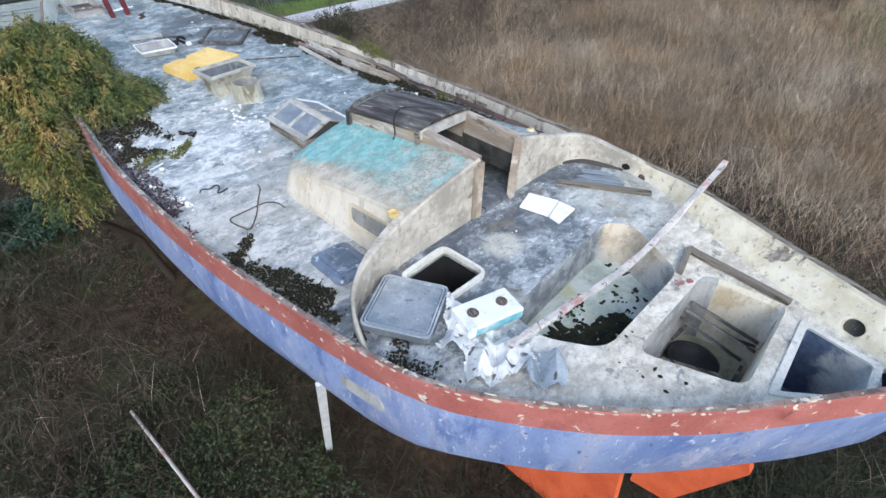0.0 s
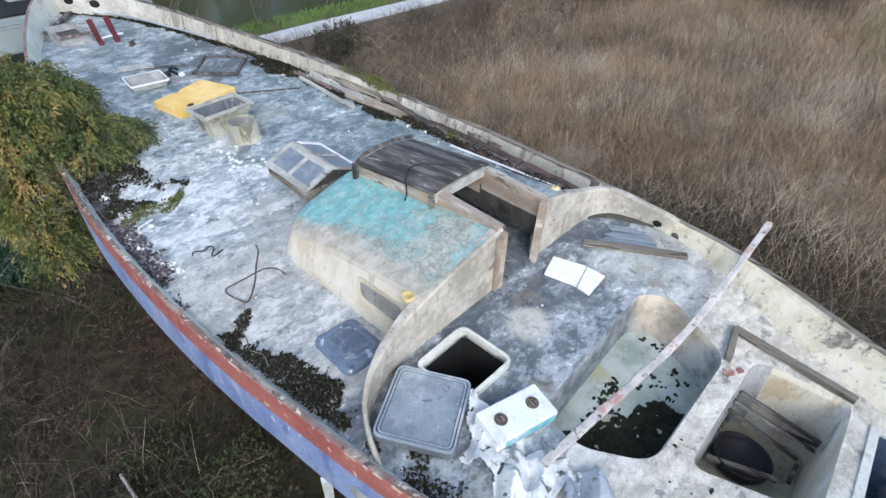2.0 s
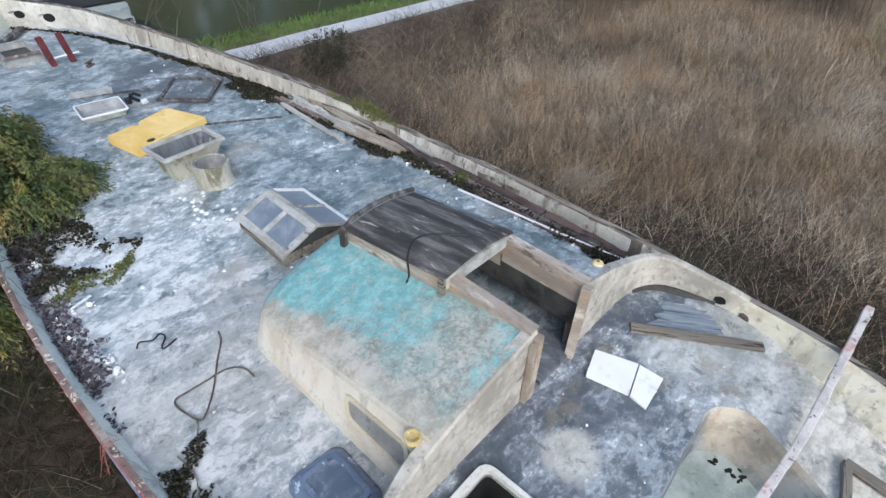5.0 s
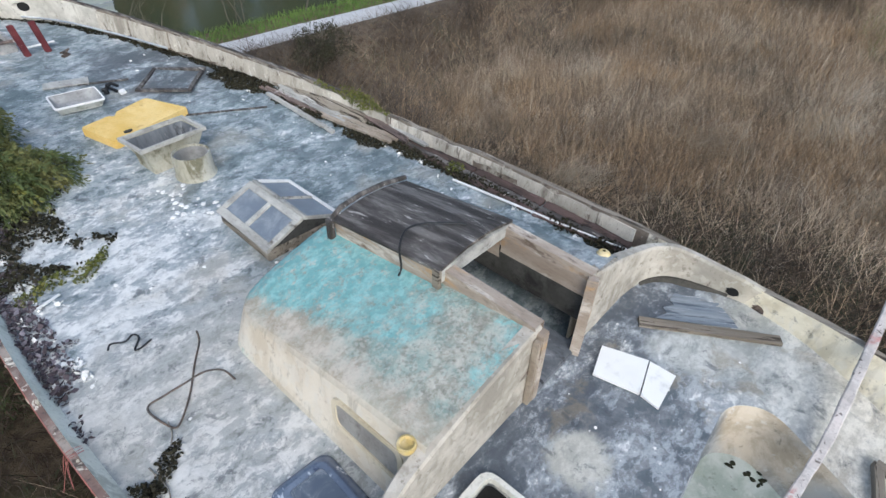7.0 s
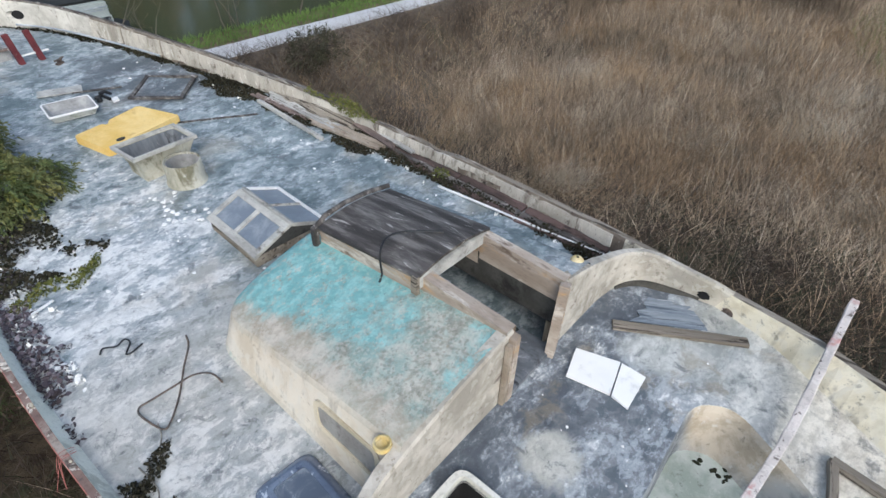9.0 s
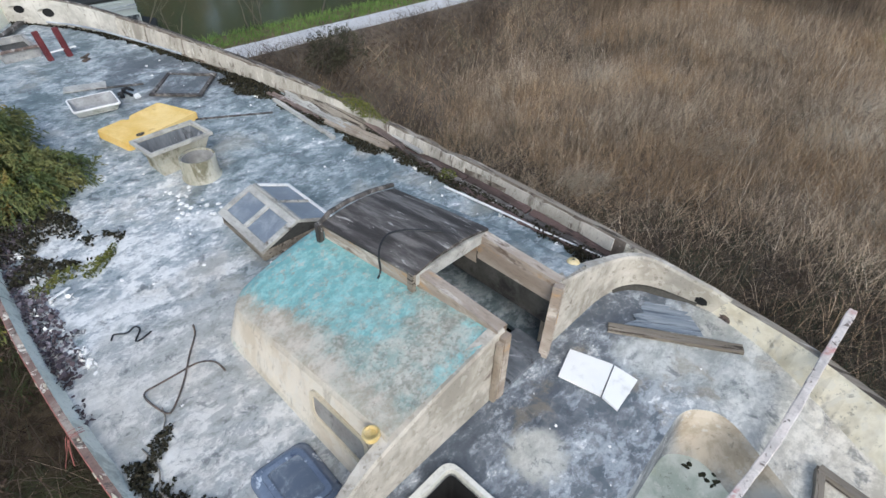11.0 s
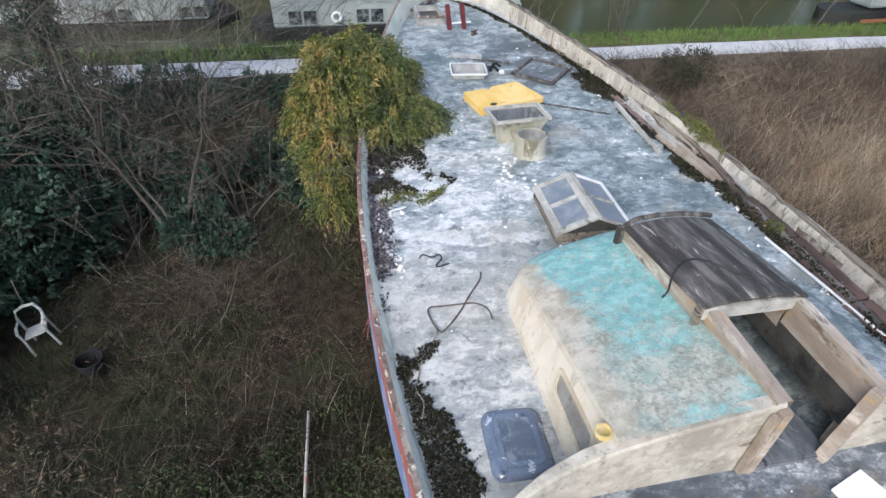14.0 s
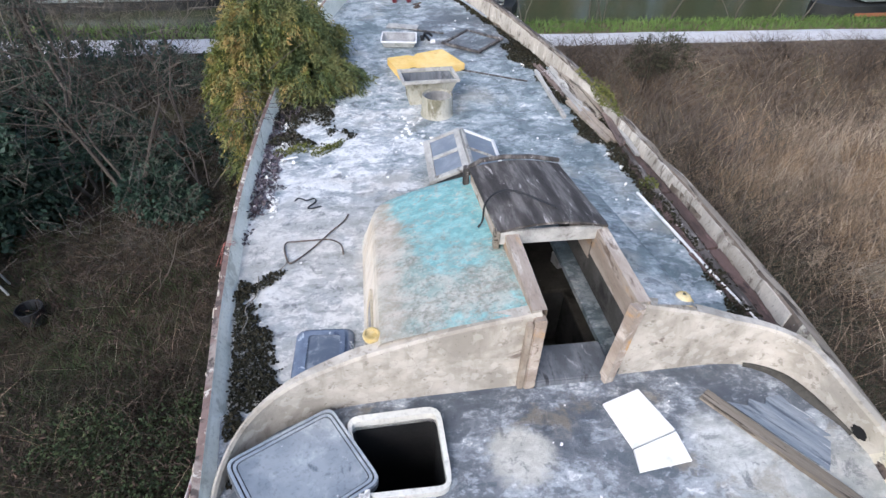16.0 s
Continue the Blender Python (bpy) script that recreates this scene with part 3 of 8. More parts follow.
# near-black that stands in for unlit depth in the hatch and holes
SHADEBLACK = worn("shade_black", ((0.008, 0.008, 0.009), (0.016, 0.016, 0.016)), (), 0.95, 3.0)
# dark colour that stands in for shade in boxes, hatches and below deck
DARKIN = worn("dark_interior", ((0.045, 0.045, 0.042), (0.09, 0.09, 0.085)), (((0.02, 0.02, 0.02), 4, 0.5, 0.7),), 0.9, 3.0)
LINING = worn("cream_locker_lining", ((0.66, 0.61, 0.49), (0.80, 0.76, 0.66)), (((0.52, 0.43, 0.29), 3, 0.52, 0.66), ((0.86, 0.84, 0.79), 4, 0.56, 0.66), ((0.24, 0.20, 0.14), 11, 0.66, 0.73)), 0.8, 2.0, stretch=(1, 1, 0.6))
WETFLOOR = worn("greenish_locker_floor", ((0.29, 0.285, 0.21), (0.42, 0.41, 0.31)), (((0.16, 0.155, 0.11), 5, 0.55, 0.68),), 0.6, 3.0)
SOLE = worn("dark_interior_sole", ((0.038, 0.044, 0.037), (0.075, 0.08, 0.07)), (((0.28, 0.28, 0.26), 9, 0.66, 0.72),), 0.5, 3.0)
BERTH = worn("dark_grey_paint", ((0.075, 0.07, 0.06), (0.13, 0.12, 0.10)), (((0.035, 0.033, 0.028), 4, 0.50, 0.66), ((0.26, 0.25, 0.23), 13, 0.66, 0.72)), 0.7, 2.5)
OLDWHITE = worn("chalky_white_paint", ((0.62, 0.61, 0.56), (0.76, 0.75, 0.70)), (((0.42, 0.41, 0.38), 5, 0.55, 0.68), ((0.20, 0.19, 0.17), 15, 0.66, 0.74)), 0.8, 2.5)
DARKBROWN = worn("dark_brown_fill", ((0.05, 0.048, 0.042), (0.085, 0.08, 0.07)), (((0.16, 0.15, 0.135), 14, 0.58, 0.66),), 0.95, 6.0, bump=0.7)
BARKY = worn("grey_dead_stem", ((0.16, 0.145, 0.125), (0.28, 0.26, 0.23)), (), 0.9, 20.0)
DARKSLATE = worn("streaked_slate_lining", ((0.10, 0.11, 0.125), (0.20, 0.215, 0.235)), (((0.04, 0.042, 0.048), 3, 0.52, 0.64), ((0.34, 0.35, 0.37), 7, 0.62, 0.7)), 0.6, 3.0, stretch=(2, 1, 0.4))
YCUP = worn("yellow_vent_paint", ((0.56, 0.42, 0.16), (0.66, 0.56, 0.34)), (((0.3, 0.2, 0.06), 14, 0.6, 0.72),), 0.6, 9.0)
CLOTH = worn("grey_white_plastic_sheet", ((0.56, 0.57, 0.57), (0.76, 0.76, 0.75)), (((0.25, 0.25, 0.25), 6, 0.56, 0.66), ((0.12, 0.12, 0.12), 12, 0.64, 0.70)), 0.4, 6.0, grain=20, bump=0.1)
GRAVEL = worn("pale_path_gravel", ((0.50, 0.50, 0.51), (0.60, 0.60, 0.61)), (((0.40, 0.39, 0.37), 2, 0.58, 0.75),), 0.95, 1.0, grain=30)
LITTER = plant("leaf_litter", ((0.010, 0.010, 0.006), (0.020, 0.020, 0.011), (0.038, 0.033, 0.022), (0.040, 0.047, 0.020)), 0.95, 0)
MAUVE = plant("rotten_leaf_litter", ((0.03, 0.024, 0.026), (0.065, 0.052, 0.058), (0.11, 0.09, 0.105), (0.34, 0.32, 0.37)), 0.9, 0)
MOSS = plant("moss", ((0.05, 0.06, 0.015), (0.10, 0.115, 0.03), (0.17, 0.16, 0.05)), 0.95, 0)
DRY = plant("dry_grass", ((0.16, 0.125, 0.09), (0.31, 0.245, 0.18), (0.46, 0.375, 0.28), (0.70, 0.62, 0.50)), 0.9, 0.6, 1.3, 0.55, tint=(0.42, 0.29, 0.17))
RUSSET = plant("dead_bracken", ((0.14, 0.092, 0.052), (0.28, 0.185, 0.105), (0.42, 0.29, 0.165)), 0.9, 0.5, 1.2, 0.5)
BANK = plant("dark_bank_scrub", ((0.05, 0.042, 0.034), (0.10, 0.082, 0.066), (0.17, 0.14, 0.115), (0.075, 0.085, 0.045)), 0.9, 0.8)
REED = plant("brown_scrub", ((0.10, 0.076, 0.055), (0.19, 0.145, 0.105), (0.32, 0.255, 0.19)), 0.9, 0.8)
CANE = plant("bramble_cane", ((0.05, 0.037, 0.03), (0.082, 0.063, 0.05), (0.13, 0.108, 0.09)), 0.85, 0)
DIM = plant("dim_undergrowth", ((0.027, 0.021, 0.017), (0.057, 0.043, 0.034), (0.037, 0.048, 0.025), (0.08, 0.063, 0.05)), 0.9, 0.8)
# darker copy of the green grass, with shade put into its colour
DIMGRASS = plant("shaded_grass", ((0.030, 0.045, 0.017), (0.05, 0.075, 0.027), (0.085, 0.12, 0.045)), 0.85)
GRASS = plant("green_grass", ((0.06, 0.10, 0.025), (0.11, 0.18, 0.045), (0.17, 0.25, 0.07)), 0.85)
CONIFER = plant("evergreen_leaf", ((0.046, 0.068, 0.026), (0.08, 0.102, 0.036), (0.125, 0.136, 0.048), (0.18, 0.172, 0.064)), 0.7, 0.3, 3.6, 0.10)
CONIFER_TAN = plant("browning_evergreen_leaf", ((0.05, 0.075, 0.02), (0.13, 0.14, 0.03), (0.22, 0.185, 0.055), (0.30, 0.205, 0.08)), 0.7, 0.3, 3.6, 0.10)
LEAFMAT = plant("dead_leaf_mat", ((0.036, 0.026, 0.021), (0.072, 0.051, 0.041), (0.125, 0.088, 0.068), (0.064, 0.082, 0.036)), 0.9, 0.8)
WEED = plant("weed_leaf", ((0.02, 0.033, 0.016), (0.036, 0.056, 0.025), (0.06, 0.085, 0.034), (0.075, 0.062, 0.036)), 0.8, 0.5)
TRUNK = plant("dark_bark", ((0.03, 0.025, 0.02), (0.06, 0.05, 0.04)), 0.9, 0)
IVY = plant("dark_evergreen_leaf", ((0.016, 0.038, 0.027), (0.032, 0.066, 0.045), (0.06, 0.105, 0.07)), 0.6)
BARK = plant("bare_twig", ((0.062, 0.054, 0.045), (0.105, 0.093, 0.078), (0.17, 0.153, 0.132)), 0.9, 0)
TWIG = plant("dark_twig", ((0.05, 0.045, 0.04), (0.10, 0.09, 0.08), (0.17, 0.155, 0.135)), 0.9, 0)
PALESTEM = plant("pale_stem", ((0.30, 0.25, 0.19), (0.45, 0.39, 0.31), (0.58, 0.52, 0.43)), 0.9, 0)
HOUSE = worn("houseboat_white_paint", ((0.26, 0.30, 0.30), (0.35, 0.39, 0.39)), (((0.22, 0.25, 0.25), 1.5, 0.58, 0.75),), 0.6, 0.6)
ROOFDARK = worn("houseboat_dark_roof", ((0.012, 0.014, 0.014), (0.03, 0.032, 0.03)), (), 0.7, 0.8)
SCRUBLEAF = plant("dull_scrub_leaf", ((0.03, 0.028, 0.018), (0.055, 0.05, 0.032), (0.08, 0.085, 0.045)), 0.8)
DUSTY = worn("dusty_window", ((0.22, 0.21, 0.20), (0.31, 0.30, 0.285)), (((0.10, 0.09, 0.08), 6, 0.55, 0.7),), 0.5, 4.0)
SMOKED = glass_material("smoked_glazing", (0.10, 0.125, 0.17), 0.14)
GLASS, DARKGLASS = glass_material("skylight_pane", (0.16, 0.19, 0.235), 0.3), glass_material("dark_window_pane", (0.02, 0.025, 0.03), 0.08)


# ---- building helpers ----
def part(name, bm, material, parent=None, label="", smooth=False):
    me = bpy.data.meshes.new(name)
    bmesh.ops.recalc_face_normals(bm, faces=bm.faces)
    bm.to_mesh(me)
    bm.free()
    for m in (material if isinstance(material, (list, tuple)) else (material,)):
        me.materials.append(m)
    if smooth:
        me.shade_smooth()
    ob = new(name, me)
    if parent:
        ob.parent = parent
    if label:
        ob["label"] = label
    return ob


def thing(name, label, category, group="", at=None):
    ob = new(name)
    ob.empty_display_size = 0.1
    if at is not None:
        ob.matrix_world = at
    return tagged(ob, label, category, group)


def solid(name, bm, material, label, category, group="", at=None, smooth=False, kind=""):
    ob = part(name, bm, material, None, "", smooth)
    if at is not None:
        ob.matrix_world = at
    return tagged(ob, label, category, group, kind)


def box(bm, x0, x1, y0, y1, z0, z1, bevel=0.0, m=None):
    vs = bmesh.ops.create_cube(bm, size=1.0)["verts"]
    for v in vs:
        v.co = Vector(((x0 + x1) / 2 + v.co.x * (x1 - x0), (y0 + y1) / 2 + v.co.y * (y1 - y0), (z0 + z1) / 2 + v.co.z * (z1 - z0)))
    if bevel:
        es = list({e for v in vs for e in v.link_edges})
        vs = list({v for f in bmesh.ops.bevel(bm, geom=es, offset=bevel, segments=2, affect="EDGES")["faces"] for v in f.verts} | {v for v in vs if v.is_valid})
    if m is not None:
        bmesh.ops.transform(bm, matrix=m, verts=vs)
    return bm


def boxed(*a, **k):
    return box(bmesh.new(), *a, **k)


def prism(bm, pts, z0, z1):
    """An upright prism over a plan outline; z0 and z1 are numbers or functions of x, y."""
    zf = lambda z, p: z(*p) if callable(z) else z
    lo = [bm.verts.new((p[0], p[1], zf(z0, p))) for p in pts]
    hi = [bm.verts.new((p[0], p[1], zf(z1, p))) for p in pts]
    n = len(pts)
    bm.faces.new(lo[::-1])
    bm.faces.new(hi)
    for i in range(n):
        bm.faces.new((lo[i], lo[(i + 1) % n], hi[(i + 1) % n], hi[i]))
    return bm


def ring_prism(bm, outer, inner, z0, z1):
    """A frame between two outlines of the same count."""
    zf = lambda z, p: z(*p) if callable(z) else z
    n = len(outer)
    v = [[bm.verts.new((p[0], p[1], zf(z, p))) for p in pts] for pts, z in ((outer, z0), (outer, z1), (inner, z1), (inner, z0))]
    for i in range(n):
        j = (i + 1) % n
        for k in range(4):
            a, b = v[k], v[(k + 1) % 4]
            bm.faces.new((a[i], a[j], b[j], b[i]))
    return bm


def rounded(pts, r, seg=4):
    """An outline with its corners rounded."""
    out, n = [], len(pts)
    for i in range(n):
        p, a, b = Vector(pts[i]), Vector(pts[i - 1]), Vector(pts[(i + 1) % n])
        ra = min(r, (a - p).length * 0.45)
        rb = min(r, (b - p).length * 0.45)
        s, e = p + (a - p).normalized() * ra, p + (b - p).normalized() * rb
        for k in range(seg + 1):
            u = k / seg
            q = s * (1 - u) ** 2 + p * 2 * u * (1 - u) + e * u * u
            out.append((q.x, q.y))
    return out


def inset(pts, d):
    """The outline drawn in towards its middle by about d."""
    c = Vector((sum(p[0] for p in pts) / len(pts), sum(p[1] for p in pts) / len(pts)))
    hx = max(abs(p[0] - c.x) for p in pts)
    hy = max(abs(p[1] - c.y) for p in pts)
    return [(c.x + (p[0] - c.x) * (1 - d / hx), c.y + (p[1] - c.y) * (1 - d / hy)) for p in pts]


def tube(bm, pts, radii, seg=8, flat=1.0):
    """A tapered tube through points."""
    pts = [Vector(p) for p in pts]
    if not hasattr(radii, "__len__"):
        radii = [radii] * len(pts)
    rings = []
    for i, p in enumerate(pts):
        d = (pts[min(i + 1, len(pts) - 1)] - pts[max(i - 1, 0)]).normalized()
        up = Vector((0, 0, 1)) if abs(d.z) < 0.9 else Vector((1, 0, 0))
        a = d.cross(up).normalized()
        b = a.cross(d)
        rings.append([bm.verts.new(p + a * (radii[i] * math.cos(2 * math.pi * k / seg)) + b * (radii[i] * flat * math.sin(2 * math.pi * k / seg))) for k in range(seg)])
    for r, s in zip(rings, rings[1:]):
        for k in range(seg):
            bm.faces.new((r[k], r[(k + 1) % seg], s[(k + 1) % seg], s[k]))
    bm.faces.new(rings[0][::-1])
    bm.faces.new(rings[-1])
    return bm


def eased(pts, n=4):
    """A smoother line through points."""
    p = [Vector(q) for q in pts]
    out = []
    for i in range(len(p) - 1):
        a, b, c, d = p[max(i - 1, 0)], p[i], p[i + 1], p[min(i + 2, len(p) - 1)]
        for k in range(n):
            t = k / n
            out.append(0.5 * (2 * b + (c - a) * t + (2 * a - 5 * b + 4 * c - d) * t * t + (3 * b - a - 3 * c + d) * t**3))
    return out + [p[-1]]


def sheet(bm, rows, close=False):
    """A surface through rows of points."""
    g = [[bm.verts.new(p) for p in r] for r in rows]
    for a, b in zip(g, g[1:]):
        for k in range(len(a) - 1 + close):
            bm.faces.new((a[k], a[(k + 1) % len(a)], b[(k + 1) % len(a)], b[k]))
    return g


def plank(bm, a, b, width, thick, twist=0.0, rough=0.0, seg=6):
    """A board from a to b, lying flat, with slightly uneven edges."""
    a, b = Vector(a), Vector(b)
    d = (b - a).normalized()
    s = d.cross(Vector((0, 0, 1))).normalized()
    u = s.cross(d)
    s, u = s * math.cos(twist) + u * math.sin(twist), u * math.cos(twist) - s * math.sin(twist)
    rows = []
    for i in range(seg + 1):
        p = a.lerp(b, i / seg)
        w = width / 2 * (1 + rough * random.uniform(-1, 1))
        p = p + u * rough * thick * random.uniform(-0.6, 0.6)
        rows.append([p - s * w, p + s * w, p + s * w + u * thick, p - s * w + u * thick])
    g = sheet(bm, rows, True)
    bm.faces.new(g[0][::-1])
    bm.faces.new(g[-1])
    return bm


def curve_of(table):
    """A smooth function through (y, x) pairs in rising y."""
    ys = np.array([p[0] for p in table], float)
    xs = np.array([p[1] for p in table], float)
    d = np.gradient(xs, ys)

    def f(y):
        i = int(np.clip(np.searchsorted(ys, y) - 1, 0, len(ys) - 2))
        h = ys[i + 1] - ys[i]
        t = (y - ys[i]) / h
        return float((2 * t**3 - 3 * t**2 + 1) * xs[i] + (t**3 - 2 * t**2 + t) * h * d[i] + (-2 * t**3 + 3 * t**2) * xs[i + 1] + (t**3 - t**2) * h * d[i + 1])

    return f


def cut(ob, cutters):
    """Cuts bodies out of a mesh for good."""
    for bm in cutters:
        me = bpy.data.meshes.new("cutter")
        bmesh.ops.recalc_face_normals(bm, faces=bm.faces)
        bm.to_mesh(me)
        bm.free()
        tool = new("cutter", me)
        mod = ob.modifiers.new("cut", "BOOLEAN")
        mod.object, mod.operation, mod.solver = tool, "DIFFERENCE", "EXACT"
        dg = bpy.context.evaluated_depsgraph_get()
        dg.update()
        done = bpy.data.meshes.new_from_object(ob.evaluated_get(dg))
        ob.modifiers.clear()
        ob.data = done
        bpy.data.objects.remove(tool)
    return ob


def from_arrays(name, verts, faces, material, label="", category="", kind="stuff", parent=None):
    """One mesh from arrays of vertices and of equal-sized faces."""
    me = bpy.data.meshes.new(name)
    k = faces.shape[1]
    me.vertices.add(len(verts))
    me.vertices.foreach_set("co", np.ascontiguousarray(verts, np.float32).ravel())
    me.loops.add(faces.size)
    me.loops.foreach_set("vertex_index", np.ascontiguousarray(faces, np.int32).ravel())
    me.polygons.add(len(faces))
    me.polygons.foreach_set("loop_start", np.arange(0, faces.size, k, dtype=np.int32))
    me.update(calc_edges=True)
    me.materials.append(material)
    ob = new(name, me)
    if parent:
        ob.parent = parent
    return tagged(ob, label, category, "", kind)


def blades(base, height, width, lean, bend, seg=3, rng=None, az=None):
    """Curved, tapering stems from base points: vertices and quads."""
    n = len(base)
    az = rng.uniform(0, 2 * np.pi, n) if az is None else az
    face = rng.uniform(0, 2 * np.pi, n)
    d = np.stack([np.cos(az), np.sin(az), np.zeros(n)], 1)
    w = np.stack([np.cos(face), np.sin(face), np.zeros(n)], 1)
    rows = []
    for k in range(seg + 1):
        t = k / seg
        c = base + d * (lean * t + bend * t * t)[:, None] + np.stack([0 * height, 0 * height, height * t], 1)
        hw = (width * (1 - 0.8 * t))[:, None] * w * 0.5
        rows += [c - hw, c + hw]
    v = np.stack(rows, 1).reshape(-1, 3)
    q = np.array([[2 * k, 2 * k + 1, 2 * k + 3, 2 * k + 2] for k in range(seg)])
    f = (np.arange(n)[:, None, None] * (2 * seg + 2) + q[None]).reshape(-1, 4)
    return v, f


def leaves(centre, out, size, rng, slim=0.5, droop=0.3):
    """Small bent leaves at points, each of two quads, pointing about along out."""
    n = len(centre)
    d = out + rng.normal(0, 0.55, (n, 3)) - np.array([0, 0, droop])
    d /= np.linalg.norm(d, axis=1)[:, None] + 1e-9
    s = np.cross(d, rng.normal(0, 1, (n, 3)))
    s /= np.linalg.norm(s, axis=1)[:, None] + 1e-9
    u = np.cross(s, d)
    L = size[:, None] * d
    W = size[:, None] * slim * s * 0.5
    mid = centre + L * 0.5 + u * size[:, None] * 0.08
    v = np.stack([centre - W * 0.4, centre + W * 0.4, mid + W, mid - W, centre + L + W * 0.15, centre + L - W * 0.15], 1).reshape(-1, 3)
    f = (np.arange(n)[:, None, None] * 6 + np.array([[0, 1, 2, 3], [3, 2, 4, 5]])[None]).reshape(-1, 4)
    return v, f


def joined(chunks):
    vs, fs, k = [], [], 0
    for v, f in chunks:
        vs.append(v)
        fs.append(f + k)
        k += len(v)
    return np.concatenate(vs), np.concatenate(fs)


# ---- the boat: x to starboard, y to the bow ----
PORT = curve_of([(-1.1, 0.72), (-0.67, 0.09), (-0.49, -0.13), (-0.24, -0.43), (0.01, -0.72), (0.27, -0.98), (0.54, -1.23), (0.83, -1.45), (1.14, -1.65), (1.47, -1.83), (1.88, -1.95), (2.4, -2.03), (3.1, -2.11), (3.8, -2.19), (4.8, -2.26), (6.1, -2.28), (7.1, -2.24), (8.5, -2.06), (10.0, -1.74), (10.84, -1.52), (11.85, -1.18), (12.54, -0.85), (13.1, -0.45)])
STBD = curve_of([(-1.1, 0.72), (-0.75, 0.92), (-0.4, 1.06), (0.0, 1.24), (0.38, 1.41), (0.78, 1.585), (1.2, 1.76), (1.5, 1.86), (2.0, 1.97), (2.8, 2.1), (3.4, 2.17), (4.0, 2.2), (4.7, 2.22), (5.5, 2.2), (6.57, 2.14), (7.4, 2.05), (8.5, 1.80), (9.2, 1.6), (10.2, 1.28), (11.2, 0.9), (12.2, 0.4), (13.1, -0.45)])
BULWARK = curve_of([(-1.1, 0.36), (0.0, 0.32), (1.2, 0.29), (2.4, 0.22), (4.0, 0.18), (6.0, 0.2), (8.0, 0.24), (10.0, 0.28), (12.0, 0.36), (13.1, 0.44)])
PORT_LOW = curve_of([(-1.1, 0.0), (1.2, 0.0), (2.4, 0.05), (4.0, 0.05), (6.0, 0.04), (8.0, 0.03), (13.1, 0.0)])  # the port bulwark is lower amidships
BAND = curve_of([(-1.1, 0.21), (0.0, 0.262), (0.8, 0.25), (1.6, 0.245), (3.0, 0.28), (8.0, 0.29), (13.1, 0.3)])
BREAK = 2.89  # the bulkhead between foredeck and after deck


def centre(y):
    return 0.35 - 0.062 * y


def deck_z(x, y):
    rise = 0.05 * ((y - 6.9) + math.sqrt((y - 6.9) ** 2 + 0.4))
    aft = 0.07 + 0.022 * max(0.0, 1.5 - y) ** 1.5 if y < BREAK else 0.0
    return 3.61 + 0.027 * x + rise + aft


def top_z(x, y):
    return deck_z(x, y) - (0.07 if y < BREAK else 0.0) + BULWARK(y) - (PORT_LOW(y) if x < centre(y) else 0.0)


def stations(a, b, n):
    return [a + (b - a) * (0.5 - 0.5 * math.cos(math.pi * k / n)) for k in range(n + 1)]


boat = thing("sailing_boat", "derelict sailing boat with flaking red and blue hull in undergrowth", "boat")

# hull below the red band
LEVELS = ((None, 1.0, 1.0, 1.0), (2.95, 1.0, 0.965, 0.985), (2.55, 0.945, 0.905, 0.95), (2.15, 0.81, 0.86, 0.90), (1.75, 0.56, 0.78, 0.84), (1.35, 0.36, 0.71, 0.78), (0.95, 0.19, 0.66, 0.72), (0.55, 0.10, 0.62, 0.64), (0.08, 0.06, 0.58, 0.5))
bm = bmesh.new()
YS = stations(-1.1, 13.1, 64)
for edge in (PORT, STBD):
    rows = []
    for y in YS:
        x, row = edge(y), []
        for z, f, aft, fore in LEVELS:
            yy = 6 + (y - 6) * (aft if y < 6 else fore)
            z = top_z(x, y) - BAND(y) if z is None else z
            row.append((centre(yy) + (x - centre(y)) * f, yy, z))
        rows.append(row)
    g = sheet(bm, rows)
bmesh.ops.remove_doubles(bm, verts=bm.verts, dist=0.004)
for f in bm.faces:
    if f.calc_center_median().z < 2.2:
        f.material_index = 1
hull = part("hull", bm, (HULL_BLUE, ORANGE), boat, "faded blue hull with chalky streaks over orange bottom paint", True)

